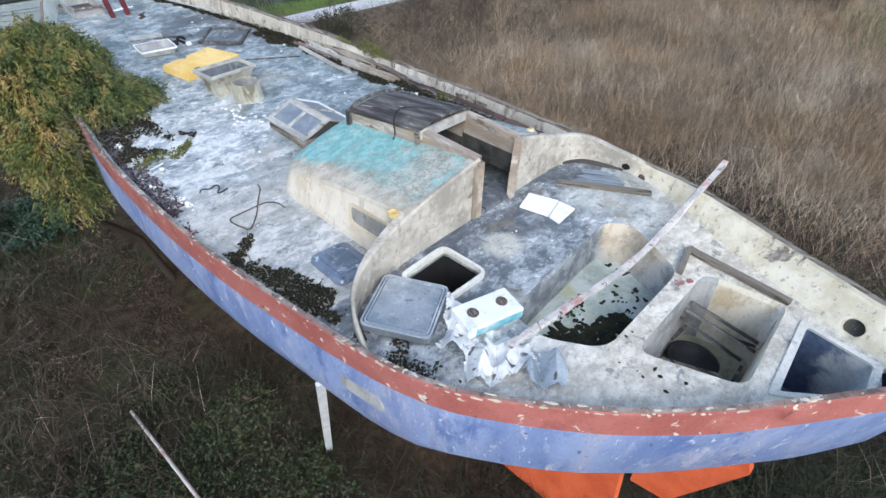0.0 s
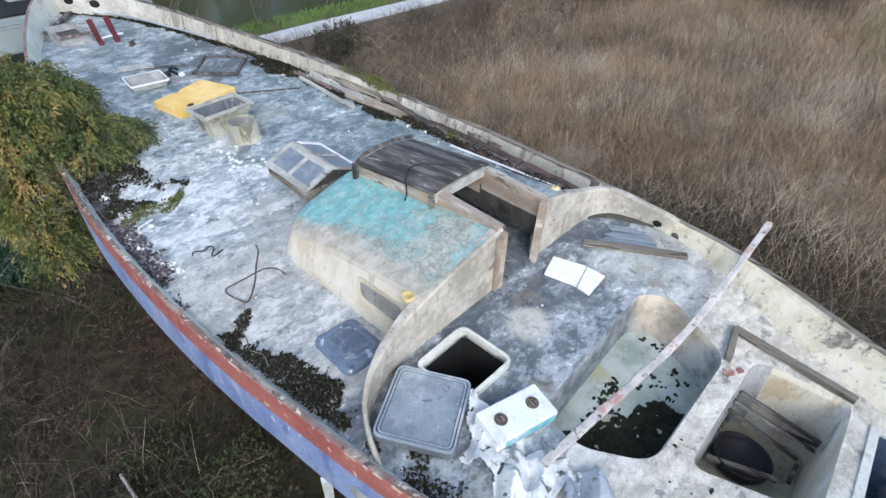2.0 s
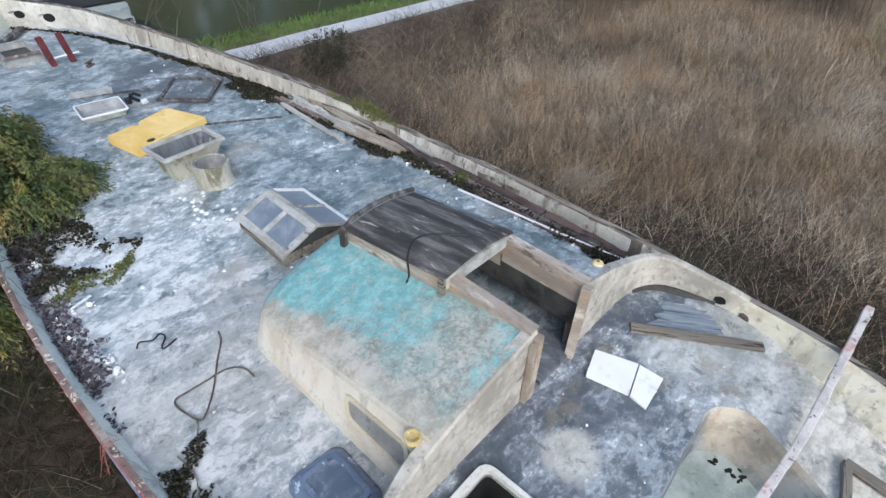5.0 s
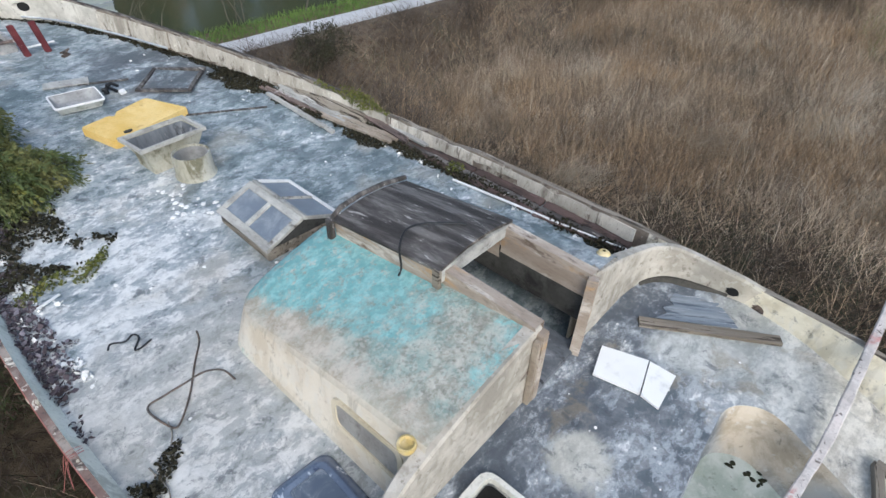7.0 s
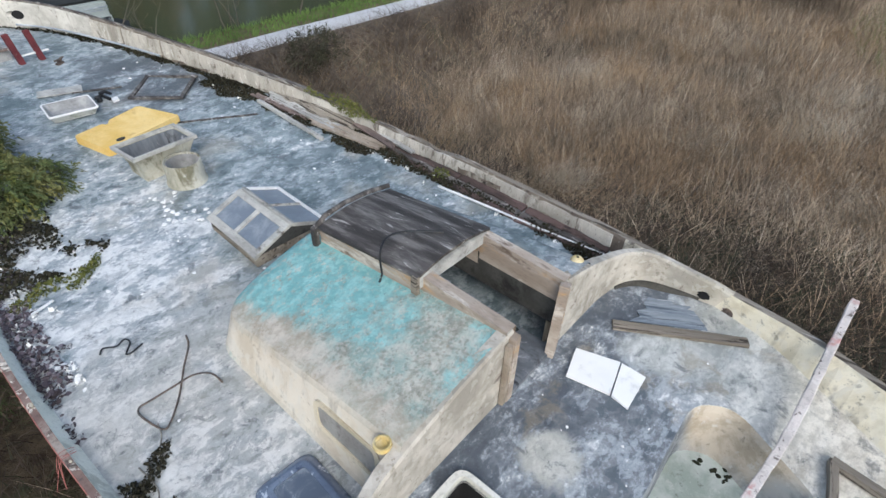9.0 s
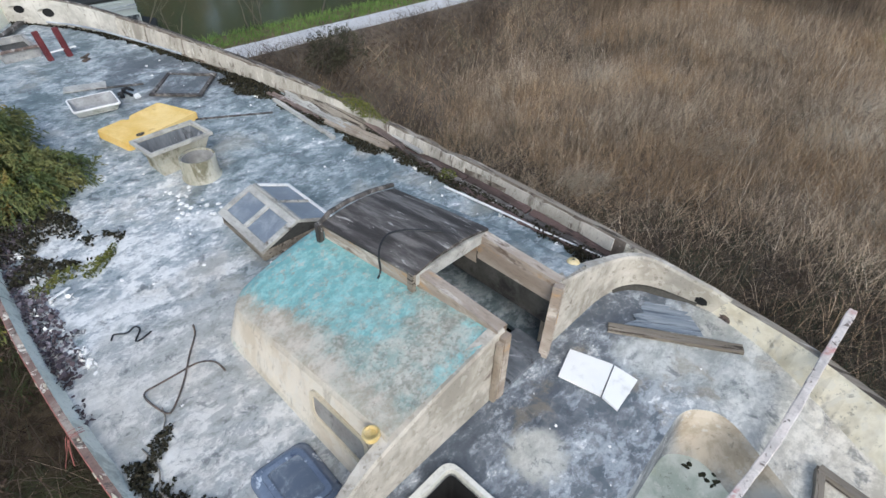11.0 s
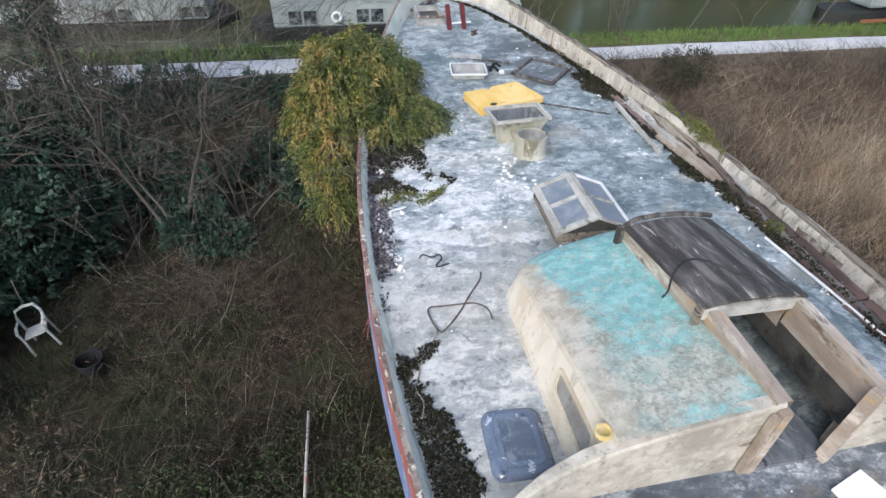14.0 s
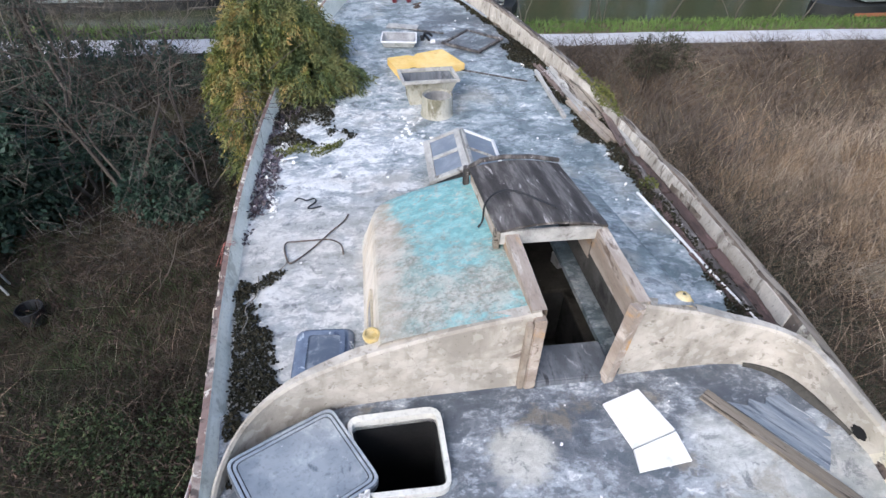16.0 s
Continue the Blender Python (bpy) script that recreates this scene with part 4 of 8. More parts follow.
# bulwarks: outer face red, inner face cream
for edge, s, top in ((PORT, 1, FLAKED), (STBD, -1, WOOD)):
    bm = bmesh.new()
    rows = []
    for y in stations(-1.08, 13.08, 130):
        x = edge(y)
        w = min(0.045 if s > 0 else 0.065, abs(PORT(y) - STBD(y)) * 0.3)
        dx = (edge(min(y + 0.05, 13.1)) - edge(max(y - 0.05, -1.1))) / (min(y + 0.05, 13.1) - max(y - 0.05, -1.1))
        n2 = Vector((s, -s * dx)).normalized() if abs(dx) < 3 else Vector((s * 0.3, -s * dx * 0.3)).normalized()
        q = Vector((x, y)) + n2 * w
        zt = top_z(x, y) + 0.006 * noise.noise((x * 3, y * 3, 0))
        if s < 0 and 4.8 < y < 9.0:  # the rotten stretch to starboard
            zt -= 0.09 * max(0.0, noise.noise((0, y * 2.3, 4)) + 0.15) * min(1.0, y - 4.8, 9.0 - y)
        zl = deck_z(x, y) - 0.06
        flare = min(max((1.9 - y) / 1.3, 0.0), 1.0) if s < 0 else 0.0
        foot = (0.105 if s > 0 else 0.03) + 0.25 * flare * flare * (3 - 2 * flare) * min(1.0, (y + 1.1) / 0.5)
        rows.append([(x, y, top_z(x, y) - BAND(y)), (x - s * 0.006, y, zt - 0.02), (x, y, zt), (q.x, q.y, zt), (q.x + s * 0.01, q.y, zt - 0.03), (q.x + s * foot, q.y, zl)])
    g = sheet(bm, rows, True)
    for i, f in enumerate(bm.faces):
        k = i % 6
        bare = s < 0 and k > 2 and 3.1 < f.calc_center_median().y < 11.4
        f.material_index = 1 if k < 2 else 2 if k == 2 else 3 if bare else 0
    bm.faces.new(g[0])
    bm.faces.new(g[-1])
    ob = part("bulwark", bm, (INNER if s < 0 else PORTIN, HULL_RED, top, UNDER), boat, "red outer face and peeling cream inner face")
    if s < 0:
        cutters = []
        for y, h, r in ((12.5, 0.2, 0.08), (12.82, 0.22, 0.07)):
            c = bmesh.new()
            x = STBD(y)
            tube(c, [(x - 0.45, y, deck_z(x, y) + h), (x + 0.3, y, deck_z(x, y) + h)], r, 14, 0.7)
            cutters.append(c)
        # the oval hole in the flared stern quarter
        at, nn = Vector((0.842, -0.352, 3.827)), Vector((-0.70, 0.31, 0.64)).normalized()
        c = bmesh.new()
        tube(c, [at - nn * 0.05, at + nn * 0.2], 0.082, 18, 0.86)
        cutters.append(c)
        cut(ob, cutters)
        # added disc closes the blind hole, coloured like dim ground outside
        bm = bmesh.new()
        tube(bm, [at - nn * 0.056, at - nn * 0.042], 0.086, 18, 0.88)
        part("stern_hole_fill", bm, DARKBROWN, boat, "brown disc in a blind hole, standing in for ground seen through it")

# plates of cream plaster still holding to the starboard bulwark
def inner_face(y, t):
    """A point on the inner face to starboard: t runs from its top edge (0) to the deck (1)."""
    x = STBD(y)
    dx = (STBD(y + 0.05) - STBD(y - 0.05)) / 0.1
    n2 = Vector((-1, dx)).normalized()
    q = Vector((x, y)) + n2 * 0.065
    zt, zb = top_z(x, y) - 0.028, deck_z(x, y)
    return Vector((q.x - 0.01 - 0.02 * t, q.y, zt + (zb - zt) * t)), Vector((n2.x, n2.y, 0))


random.seed(41)
y = 3.14
while y < 11.3:
    y1 = min(y + random.uniform(0.26, 0.62), 11.42)
    low = random.uniform(0.74, 0.98)
    if 4.34 < (y + y1) / 2 < 5.0:
        low = 0.42  # most of this plate has fallen
    if not 6.93 < (y + y1) / 2 < 7.08:
        bm, rows, cols = bmesh.new(), [], max(4, int((y1 - y) / 0.05))
        for k in range(cols + 1):
            yy = y + (y1 - y) * k / cols
            edge = min(k, cols - k) / cols
            t0 = -0.04 + max(0.0, 0.30 * noise.noise((0, yy * 4.3, 8)) - 0.03)
            t1 = low + 0.22 * noise.noise((3, yy * 6.0, 8)) - (0.10 * random.random() if edge == 0 else 0)
            th = 0.010 + 0.004 * noise.noise((5, yy * 3, 1))
            ring = []
            for t, d in ((t0, th), ((t0 + t1) / 2, th + 0.003), (t1, th * 0.8), (t1, -0.012), ((t0 + t1) / 2, -0.012), (t0, -0.012)):
                p, nn = inner_face(yy, min(t, 1.0))
                ring.append(p + nn * d)
            rows.append(ring)
        g = sheet(bm, rows, True)
        bm.faces.new(g[0][::-1])
        bm.faces.new(g[-1])
        part("plaster_plate", bm, PLATE, boat)
    y = y1 + random.choice((0.004, 0.006, 0.012, 0.03))

# decks, cut for their openings
WELL = rounded([(-0.80, 1.78), (0.86, 1.86), (1.02, 1.62), (0.66, 0.97), (-0.60, 0.97), (-0.86, 1.42)], 0.16, 9)
LOCKER = rounded([(-0.46, 0.79), (0.80, 0.79), (0.86, 0.10), (-0.23, 0.04)], 0.13)
STERN_HATCH = rounded([(0.68, -0.09), (-0.13, -0.14), (0.20, -0.585), (0.575, -0.565)], 0.03)
AFT_HATCH = rounded([(-1.165, 2.695), (-0.63, 2.70), (-0.62, 2.225), (-1.08, 2.235)], 0.05)
COMPANION = [(0.0, 2.80), (0.66, 2.80), (0.66, 4.66), (0.0, 4.66)]


def deck_part(name, y0, y1, ny, nx, openings, label):
    bm = bmesh.new()
    top, low = [], []
    for y in stations(y0, y1, ny):
        m = 0.03 + 0.045 * min(max((1.6 - y) / 2, 0), 1)
        p, q = PORT(y) + m, STBD(y) - m
        xs = [p + (q - p) * k / nx for k in range(nx + 1)]
        top.append([(x, y, deck_z(x, y) + 0.004 * noise.noise((x * 1.7, y * 1.7, 3))) for x in xs])
        low.append([(x, y, deck_z(x, y) - 0.05) for x in xs])
    a, b = sheet(bm, top), sheet(bm, low)
    for r, s in ((a[0], b[0]), (a[-1], b[-1]), ([v[0] for v in a], [v[0] for v in b]), ([v[-1] for v in a], [v[-1] for v in b])):
        for k in range(len(r) - 1):
            bm.faces.new((r[k], r[k + 1], s[k + 1], s[k]))
    ob = part(name, bm, DECK, boat, label)
    return cut(ob, [prism(bmesh.new(), o, 3.2, 4.4) for o in openings])


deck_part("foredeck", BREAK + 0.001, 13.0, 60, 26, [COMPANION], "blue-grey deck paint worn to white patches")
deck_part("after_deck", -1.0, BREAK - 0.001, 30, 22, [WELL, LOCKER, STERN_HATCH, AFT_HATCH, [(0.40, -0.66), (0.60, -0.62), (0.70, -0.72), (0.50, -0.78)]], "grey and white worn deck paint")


def liner(name, outline, depth, shift, material, label, floor=None, end=False, dark=None):
    """Walls and floor of an opening; shift moves and shrinks the floor."""
    bm = bmesh.new()
    c = Vector((sum(p[0] for p in outline) / len(outline), sum(p[1] for p in outline) / len(outline)))
    up = [(p[0], p[1], deck_z(*p) - 0.003) for p in outline]
    mid = [(p[0] + (c.x - p[0]) * 0.03, p[1] + (c.y - p[1]) * 0.03, deck_z(*p) - 0.05) for p in outline]
    low = [(c.x + (p[0] - c.x) * shift[2] + shift[0], c.y + (p[1] - c.y) * shift[3] + shift[1], deck_z(*p) - depth) for p in outline]
    g = sheet(bm, [up, mid, low], True)
    bm.faces.new(g[-1])
    bm.faces.ensure_lookup_table()
    bm.faces[-1].material_index = 1
    bm.normal_update()
    if end:
        for v in bm.verts:
            if v.co.z < 3.4 and v.co.x > 0.3:
                v.co.x -= 0.05 * (v.co.x - 0.3) / 0.4
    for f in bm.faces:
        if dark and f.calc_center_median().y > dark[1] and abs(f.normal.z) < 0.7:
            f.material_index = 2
    return part(name, bm, (material, floor or material, dark[0] if dark else material), boat, label)


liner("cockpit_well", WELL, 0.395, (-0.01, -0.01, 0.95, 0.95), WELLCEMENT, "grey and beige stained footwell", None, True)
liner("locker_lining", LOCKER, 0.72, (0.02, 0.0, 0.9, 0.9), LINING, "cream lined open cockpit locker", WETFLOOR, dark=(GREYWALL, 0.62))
liner("stern_locker_lining", STERN_HATCH, 0.6, (0.0, 0.06, 0.8, 0.8), GRADEDBLUE, "blue stern locker with its shade and light put into the colour", SLATE, dark=(GRADEDBLUE, -9))
part("locker_rim", ring_prism(bmesh.new(), rounded([(0.735, -0.03), (-0.21, -0.085), (0.12, -0.64), (0.62, -0.625)], 0.04), STERN_HATCH, lambda x, y: deck_z(x, y) - 0.01, lambda x, y: deck_z(x, y) + 0.018), OLDWHITE, boat, "chalky white painted rim")

# curved coaming: the bulkhead and its two arms that sweep aft
ARM = [(0.02, 2.87, 4.36), (-0.5, 2.87, 4.26), (-1.0, 2.865, 4.13), (-1.24, 2.845, 4.06), (-1.46, 2.79, 4.01), (-1.65, 2.71, 3.93), (-1.775, 2.60, 3.86), (-1.85, 2.47, 3.79), (-1.89, 2.36, 3.72), (-1.905, 2.29, 3.655)]
ARM2 = [(0.64, 2.87, 4.36), (0.9, 2.87, 4.29), (1.08, 2.87, 4.24), (1.35, 2.865, 4.14), (1.58, 2.82, 4.09), (1.74, 2.72, 4.06), (1.82, 2.58, 4.02), (1.87, 2.36, 3.97), (1.90, 2.1, 3.93), (1.90, 1.85, 3.86)]
for arm, s in ((eased(ARM), -1), (eased(ARM2), 1)):
    bm, rows, last = bmesh.new(), [], Vector((0, 1))
    for i, (x, y, z) in enumerate(arm):
        a, b = arm[max(i - 1, 0)], arm[min(i + 1, len(arm) - 1)]
        d = Vector((b[0] - a[0], b[1] - a[1])).normalized()
        nrm = Vector((-d.y, d.x)) * (-s) * -1
        if nrm.dot(last) < 0:
            nrm = -nrm
        last = nrm
        w = 0.10 - 0.03 * min(1.0, max(0.0, (x - 1.2) / 0.5)) if s > 0 else 0.10 - 0.065 * min(1.0, max(0.0, (-x - 1.1) / 0.7))
        o = Vector((x, y)) + nrm * w
        zb = deck_z(x, 2.0) - 0.03
        rows.append([(x, y, zb), (x, y, zb + 0.05), (x, y, z - 0.02), (x + nrm.x * 0.012, y + nrm.y * 0.012, z), (o.x - nrm.x * 0.012, o.y - nrm.y * 0.012, z), (o.x, o.y, z - 0.02), (o.x, o.y, 3.5)])
    sheet(bm, rows)
    part("coaming", bm, COAM, boat, "curved cream cement coaming streaked with grey")


# cabin top to either side of the companionway
def cabin_z(x, y):
    u = abs(x - 0.3) / 1.33
    aft = 4.37 - 0.21 * u ** 1.5
    fore = 4.16 - 0.36 * u ** 1.6
    t = min(max((y - 2.9) / 2.0, 0), 1)
    return aft + (fore - aft) * t ** 1.15


def cabin_side(x0, x1, name, label):
    """x0: the edge at the companionway, x1: the outer wall."""
    bm, rows = bmesh.new(), []
    s = 1 if x1 > x0 else -1
    for y in [2.9 + 0.1 * k for k in range(19)] + [4.78, 4.84, 4.89, 4.93, 4.96]:
        r = 0.3
        t = max(0.0, (y - 4.66) / r)
        e = x1 - s * 0.28 * (1 - math.sqrt(max(0.0, 1 - t * t)))
        drop = 0.05 * max(0, (y - 4.8) / 0.16) ** 2
        row = []
        for k in range(11):
            x = x0 + (e - s * 0.05 - x0) * k / 10
            row.append((x, y, cabin_z(x, y) - drop))
        ze = row[-1][2]
        row += [(e - s * 0.02, y, ze - 0.012), (e, y, ze - 0.05), (e + s * 0.085, y, min(ze - 0.06, deck_z(e, y) + 0.03)), (e + s * 0.11, y, deck_z(e, y) - 0.02)]
        rows.append(row)
    last = rows[-1]
    rows.append([(p[0], 5.0, max(deck_z(p[0], 5) + 0.0, p[2] - 0.14)) for p in last])
    rows.append([(p[0], 5.02, deck_z(p[0], 5) - 0.02) for p in last])
    sheet(bm, rows)
    return part(name, bm, CABIN, boat, label, True)


port_top = cabin_side(-0.04, -0.97, "cabin_top", "turquoise cabin top worn to bare cement")
cabin_side(0.69, 1.06, "cabin_top", "narrow blue-grey side of the cabin top").data.materials[0] = DECK
# the window in the port side, its sunk frame and pane
win = part("window_frame", ring_prism(bmesh.new(), rounded([(3.0, -0.145), (3.62, -0.145), (3.66, 0.065), (3.04, 0.10)], 0.07), rounded([(3.04, -0.115), (3.58, -0.115), (3.62, 0.035), (3.08, 0.07)], 0.05), -0.012, 0.006), YELLOWED, port_top)
win.matrix_world = Matrix.Translation((-1.012, 0, 3.90)) @ pose(0, 0, 0, 0, 11, 0) @ Matrix(((0, 0, -1, 0), (1, 0, 0, 0), (0, 1, 0, 0), (0, 0, 0, 1)))
pane = part("pane", prism(bmesh.new(), rounded([(3.03, -0.125), (3.59, -0.125), (3.63, 0.045), (3.07, 0.08)], 0.05), -0.016, -0.003), DUSTY, port_top)
pane.matrix_world = win.matrix_world.copy()
for x, y in ((-1.0, 3.0), (0.99, 2.985)):
    bm = bmesh.new()
    z = cabin_z(x, y) - 0.03
    prof = [(0.05, 0), (0.056, 0.02), (0.053, 0.04), (0.042, 0.042), (0.036, 0.012), (0.0, 0.01)]
    if x > 0:  # broken down to a low mound
        prof = [(0.075, 0), (0.06, 0.015), (0.046, 0.04), (0.034, 0.052), (0.012, 0.058), (0.0, 0.058)]
    sheet(bm, [[(x + r * math.cos(a * math.pi / 8), y + r * math.sin(a * math.pi / 8), z + h) for a in range(16)] for r, h in prof[:-1]], True)
    prism(bm, [(x + 0.04 * math.cos(a * math.pi / 8), y + 0.04 * math.sin(a * math.pi / 8)) for a in range(16)], z + 0.0, z + 0.02)
    part("vent_stub", bm, YCUP, port_top if x < 0 else boat, "yellow painted vent stub")

# companionway: sills, jambs, hood
ZS = lambda y: 4.375 + 0.03 * (y - 2.87) if y < 3.62 else 4.40 - 0.13 * (y - 3.62)
for x0, x1, w in ((-0.045, 0.05, 0.0), (0.62, 0.70, 0.0)):
    bm = bmesh.new()
    ys = [2.88 + 0.125 * k for k in range(7)]
    sheet(bm, [[(x0, y, 4.16), (x0, y, ZS(y)), (x1, y, ZS(y)), (x1, y, 4.16)] for y in ys], True)
    part("companionway_sill", bm, TEAK, boat, "bleached wooden companionway sill")
    # dark panel below the sill: shade of the opening put into its colour
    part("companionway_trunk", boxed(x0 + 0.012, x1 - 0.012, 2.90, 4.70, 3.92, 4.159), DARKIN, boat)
    bm = bmesh.new()
    sheet(bm, [[(x0 - (0.035 if x0 < 0 else 0), y, 4.10), (x0 - (0.045 if x0 < 0 else 0), y, ZS(y) - 0.005), (x1 - 0.006, y, ZS(y) - 0.005), (x1 - 0.006, y, 4.12)] for y in (3.64, 4.0, 4.4, 4.72)], True)
    part("hood_side", bm, TEAK, boat)
part("jamb", boxed(-0.03, 0.045, 2.825, 2.90, 3.69, 4.33, 0.008), TEAK, boat)
part("jamb", boxed(-0.075, -0.035, 2.825, 2.866, 3.70, 4.30, 0.006), FADEDWOOD, boat)
bm = bmesh.new()
plank(bm, (0.575, 2.85, 3.70), (0.645, 2.87, 4.36), 0.07, 0.07, 0, 0.03)
part("jamb", bm, TEAK, boat)
part("threshold", boxed(0.05, 0.60, 2.84, 3.15, 3.66, 3.74, 0.01), DARKSLATE, boat, "grey chalky threshold")
bm, rows = bmesh.new(), []
for y in (3.60, 3.66, 3.9, 4.2, 4.5, 4.72):
    rows.append([(-0.105 + 0.80 * k / 12, y, ZS(y) + 0.012 + 0.055 * math.sin(math.pi * k / 12)) for k in range(13)])
sheet(bm, rows)
g = bmesh.ops.extrude_face_region(bm, geom=bm.faces[:])
bmesh.ops.translate(bm, verts=[v for v in g["geom"] if isinstance(v, bmesh.types.BMVert)], vec=(0, 0, 0.022))
hood = part("sliding_hood", bm, DARKWOOD, boat, "blackened arched plywood companionway hood")
part("hood_beam", boxed(-0.085, 0.665, 3.60, 3.635, 4.31, 4.42, 0.006), PALEWOOD, hood, "grey painted beam under the hood edge")
bm = bmesh.new()
tube(bm, [(-0.12, 4.74, 4.27), (0.0, 4.74, 4.345), (0.2, 4.74, 4.37), (0.45, 4.74, 4.36), (0.70, 4.74, 4.315)], 0.022, 8)
part("hood_lip", bm, DARKWOOD, hood)
part("hood_post", boxed(-0.15, -0.10, 4.70, 4.76, 4.05, 4.30, 0.008), DARKWOOD, hood)
part("hood_corner", boxed(-0.125, -0.085, 3.59, 3.65, 4.28, 4.43, 0.006), WOOD, hood)
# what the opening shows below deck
# surfaces below deck are coloured darker to carry the shade there
part("cabin_sole", boxed(-0.9, 1.75, 2.83, 5.2, 2.20, 2.24), SOLE, boat, "dark cabin floor with debris")
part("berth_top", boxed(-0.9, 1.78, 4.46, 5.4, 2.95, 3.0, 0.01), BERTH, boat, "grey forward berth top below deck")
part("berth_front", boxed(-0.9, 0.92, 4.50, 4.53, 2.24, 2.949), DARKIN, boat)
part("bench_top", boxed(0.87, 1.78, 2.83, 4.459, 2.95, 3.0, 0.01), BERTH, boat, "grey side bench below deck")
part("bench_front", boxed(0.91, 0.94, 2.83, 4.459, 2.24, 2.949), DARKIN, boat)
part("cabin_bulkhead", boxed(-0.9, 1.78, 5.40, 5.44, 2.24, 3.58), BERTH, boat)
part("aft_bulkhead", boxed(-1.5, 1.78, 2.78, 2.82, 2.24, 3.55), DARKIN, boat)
carton = thing("white_carton", "small open white carton on the berth below deck", "carton", "", pose(1.0, 4.86, 3.002, 0, 0, 14))
part("carton_wall", ring_prism(bmesh.new(), [(-0.11, -0.07), (0.11, -0.07), (0.11, 0.07), (-0.11, 0.07)], [(-0.105, -0.065), (0.105, -0.065), (0.105, 0.065), (-0.105, 0.065)], 0.0, 0.13), PLASTIC, carton)
part("carton_floor", boxed(-0.105, 0.105, -0.065, 0.065, 0.0, 0.006), PLASTIC, carton)

# skylight: a low box with two sloping glazed sides
SKY = pose(0.06, 5.83, deck_z(0, 5.8) - 0.01, 0, 0, -1.5)
sky_box = part("skylight", boxed(-0.395, 0.395, -0.42, 0.42, -0.02, 0.105, 0.008), WOOD, boat, "peaked wooden skylight with dusty panes")
sky_box.matrix_world = SKY
# solid dark core under the panes stands in for the unlit inside
bm = bmesh.new()
prism(bm, [(-0.38, 0.106), (0.38, 0.106), (0.0, 0.262)], -0.41, 0.41)
bmesh.ops.transform(bm, matrix=Matrix(((1, 0, 0, 0), (0, 0, 1, 0), (0, 1, 0, 0), (0, 0, 0, 1))), verts=bm.verts)
part("skylight_roof", bm, DARKIN, sky_box)
for s in (-1, 1):
    m = Matrix.Translation((0, 0, 0.286)) @ pose(0, 0, 0, 0, s * 22.5, 0)
    bars = ((0.004, 0.075, -0.445, 0.445), (0.365, 0.445, -0.445, 0.445), (0.075, 0.365, -0.445, -0.375), (0.075, 0.365, 0.385, 0.445), (0.075, 0.365, -0.025, 0.03))
    if s > 0:
        bars = ((0.004, 0.05, -0.445, 0.445), (0.405, 0.44, -0.445, 0.445), (0.05, 0.405, -0.445, -0.42), (0.05, 0.405, 0.41, 0.445), (0.05, 0.405, -0.012, 0.012))
    for k, (x0, x1, y0, y1) in enumerate(bars):
        bm = bmesh.new()
        box(bm, min(s * x0, s * x1), max(s * x0, s * x1), y0, y1, -0.014, 0.022, 0.005, m)
        part("glazing_bar", bm, PLASTIC if s > 0 and k in (1, 3) else PALEWOOD, sky_box)
    for y0, y1 in ((-0.40, -0.02), (0.02, 0.40)):
        bm = bmesh.new()
        box(bm, min(s * 0.05, s * 0.40), max(s * 0.05, s * 0.40), y0, y1, -0.004, 0.004, 0, m)
        part("pane", bm, GLASS, sky_box, "dusty glass pane")

# after hatch: white moulded coaming round a dark opening
OUT = rounded([(-1.20, 2.74), (-0.60, 2.75), (-0.59, 2.19), (-1.08, 2.20)], 0.10)
rim = part("hatch_coaming", ring_prism(bmesh.new(), OUT, AFT_HATCH, lambda x, y: deck_z(x, y) - 0.03, lambda x, y: deck_z(x, y) + 0.055), OLDWHITE, boat, "dirty white moulded hatch rim")
# added trunk and bottom, coloured near-black to keep the opening in shade
part("hatch_trunk", ring_prism(bmesh.new(), inset(OUT, 0.03), inset(AFT_HATCH, 0.002), 2.5, lambda x, y: deck_z(x, y) - 0.03), SHADEBLACK, boat)
part("hatch_bottom", boxed(-1.2, -0.6, 2.15, 2.75, 2.46, 2.495), SHADEBLACK, boat)
# port side deck hatch with a dark smoked lid
bm, rows = bmesh.new(), []
for off, z in ((0.0, -0.01), (0.004, 0.025), (0.03, 0.045), (0.055, 0.05)):
    rows.append([(x, y, z) for x, y in rounded([(-0.215 + off, -0.265 + off), (0.215 - off, -0.265 + off), (0.215 - off, 0.265 - off), (-0.215 + off, 0.265 - off)], 0.09, 6)])
g = sheet(bm, rows, True)
bm.faces.new(g[-1])
ph = part("side_hatch", bm, NAVY, boat, "low blue-grey moulded deck hatch", True)
ph.matrix_world = pose(-1.365, 3.34, deck_z(-1.36, 3.34), 0, 1.5, -2)
part("lid_frame", ring_prism(bmesh.new(), rounded([(-0.15, -0.20), (0.15, -0.20), (0.15, 0.20), (-0.15, 0.20)], 0.05, 5), rounded([(-0.115, -0.165), (0.115, -0.165), (0.115, 0.165), (-0.115, 0.165)], 0.03, 5), 0.045, 0.072), NAVY, ph)
part("glazing", prism(bmesh.new(), rounded([(-0.115, -0.165), (0.115, -0.165), (0.115, 0.165), (-0.115, 0.165)], 0.03, 5), 0.045, 0.060), SMOKED, ph, "smoked glazing")

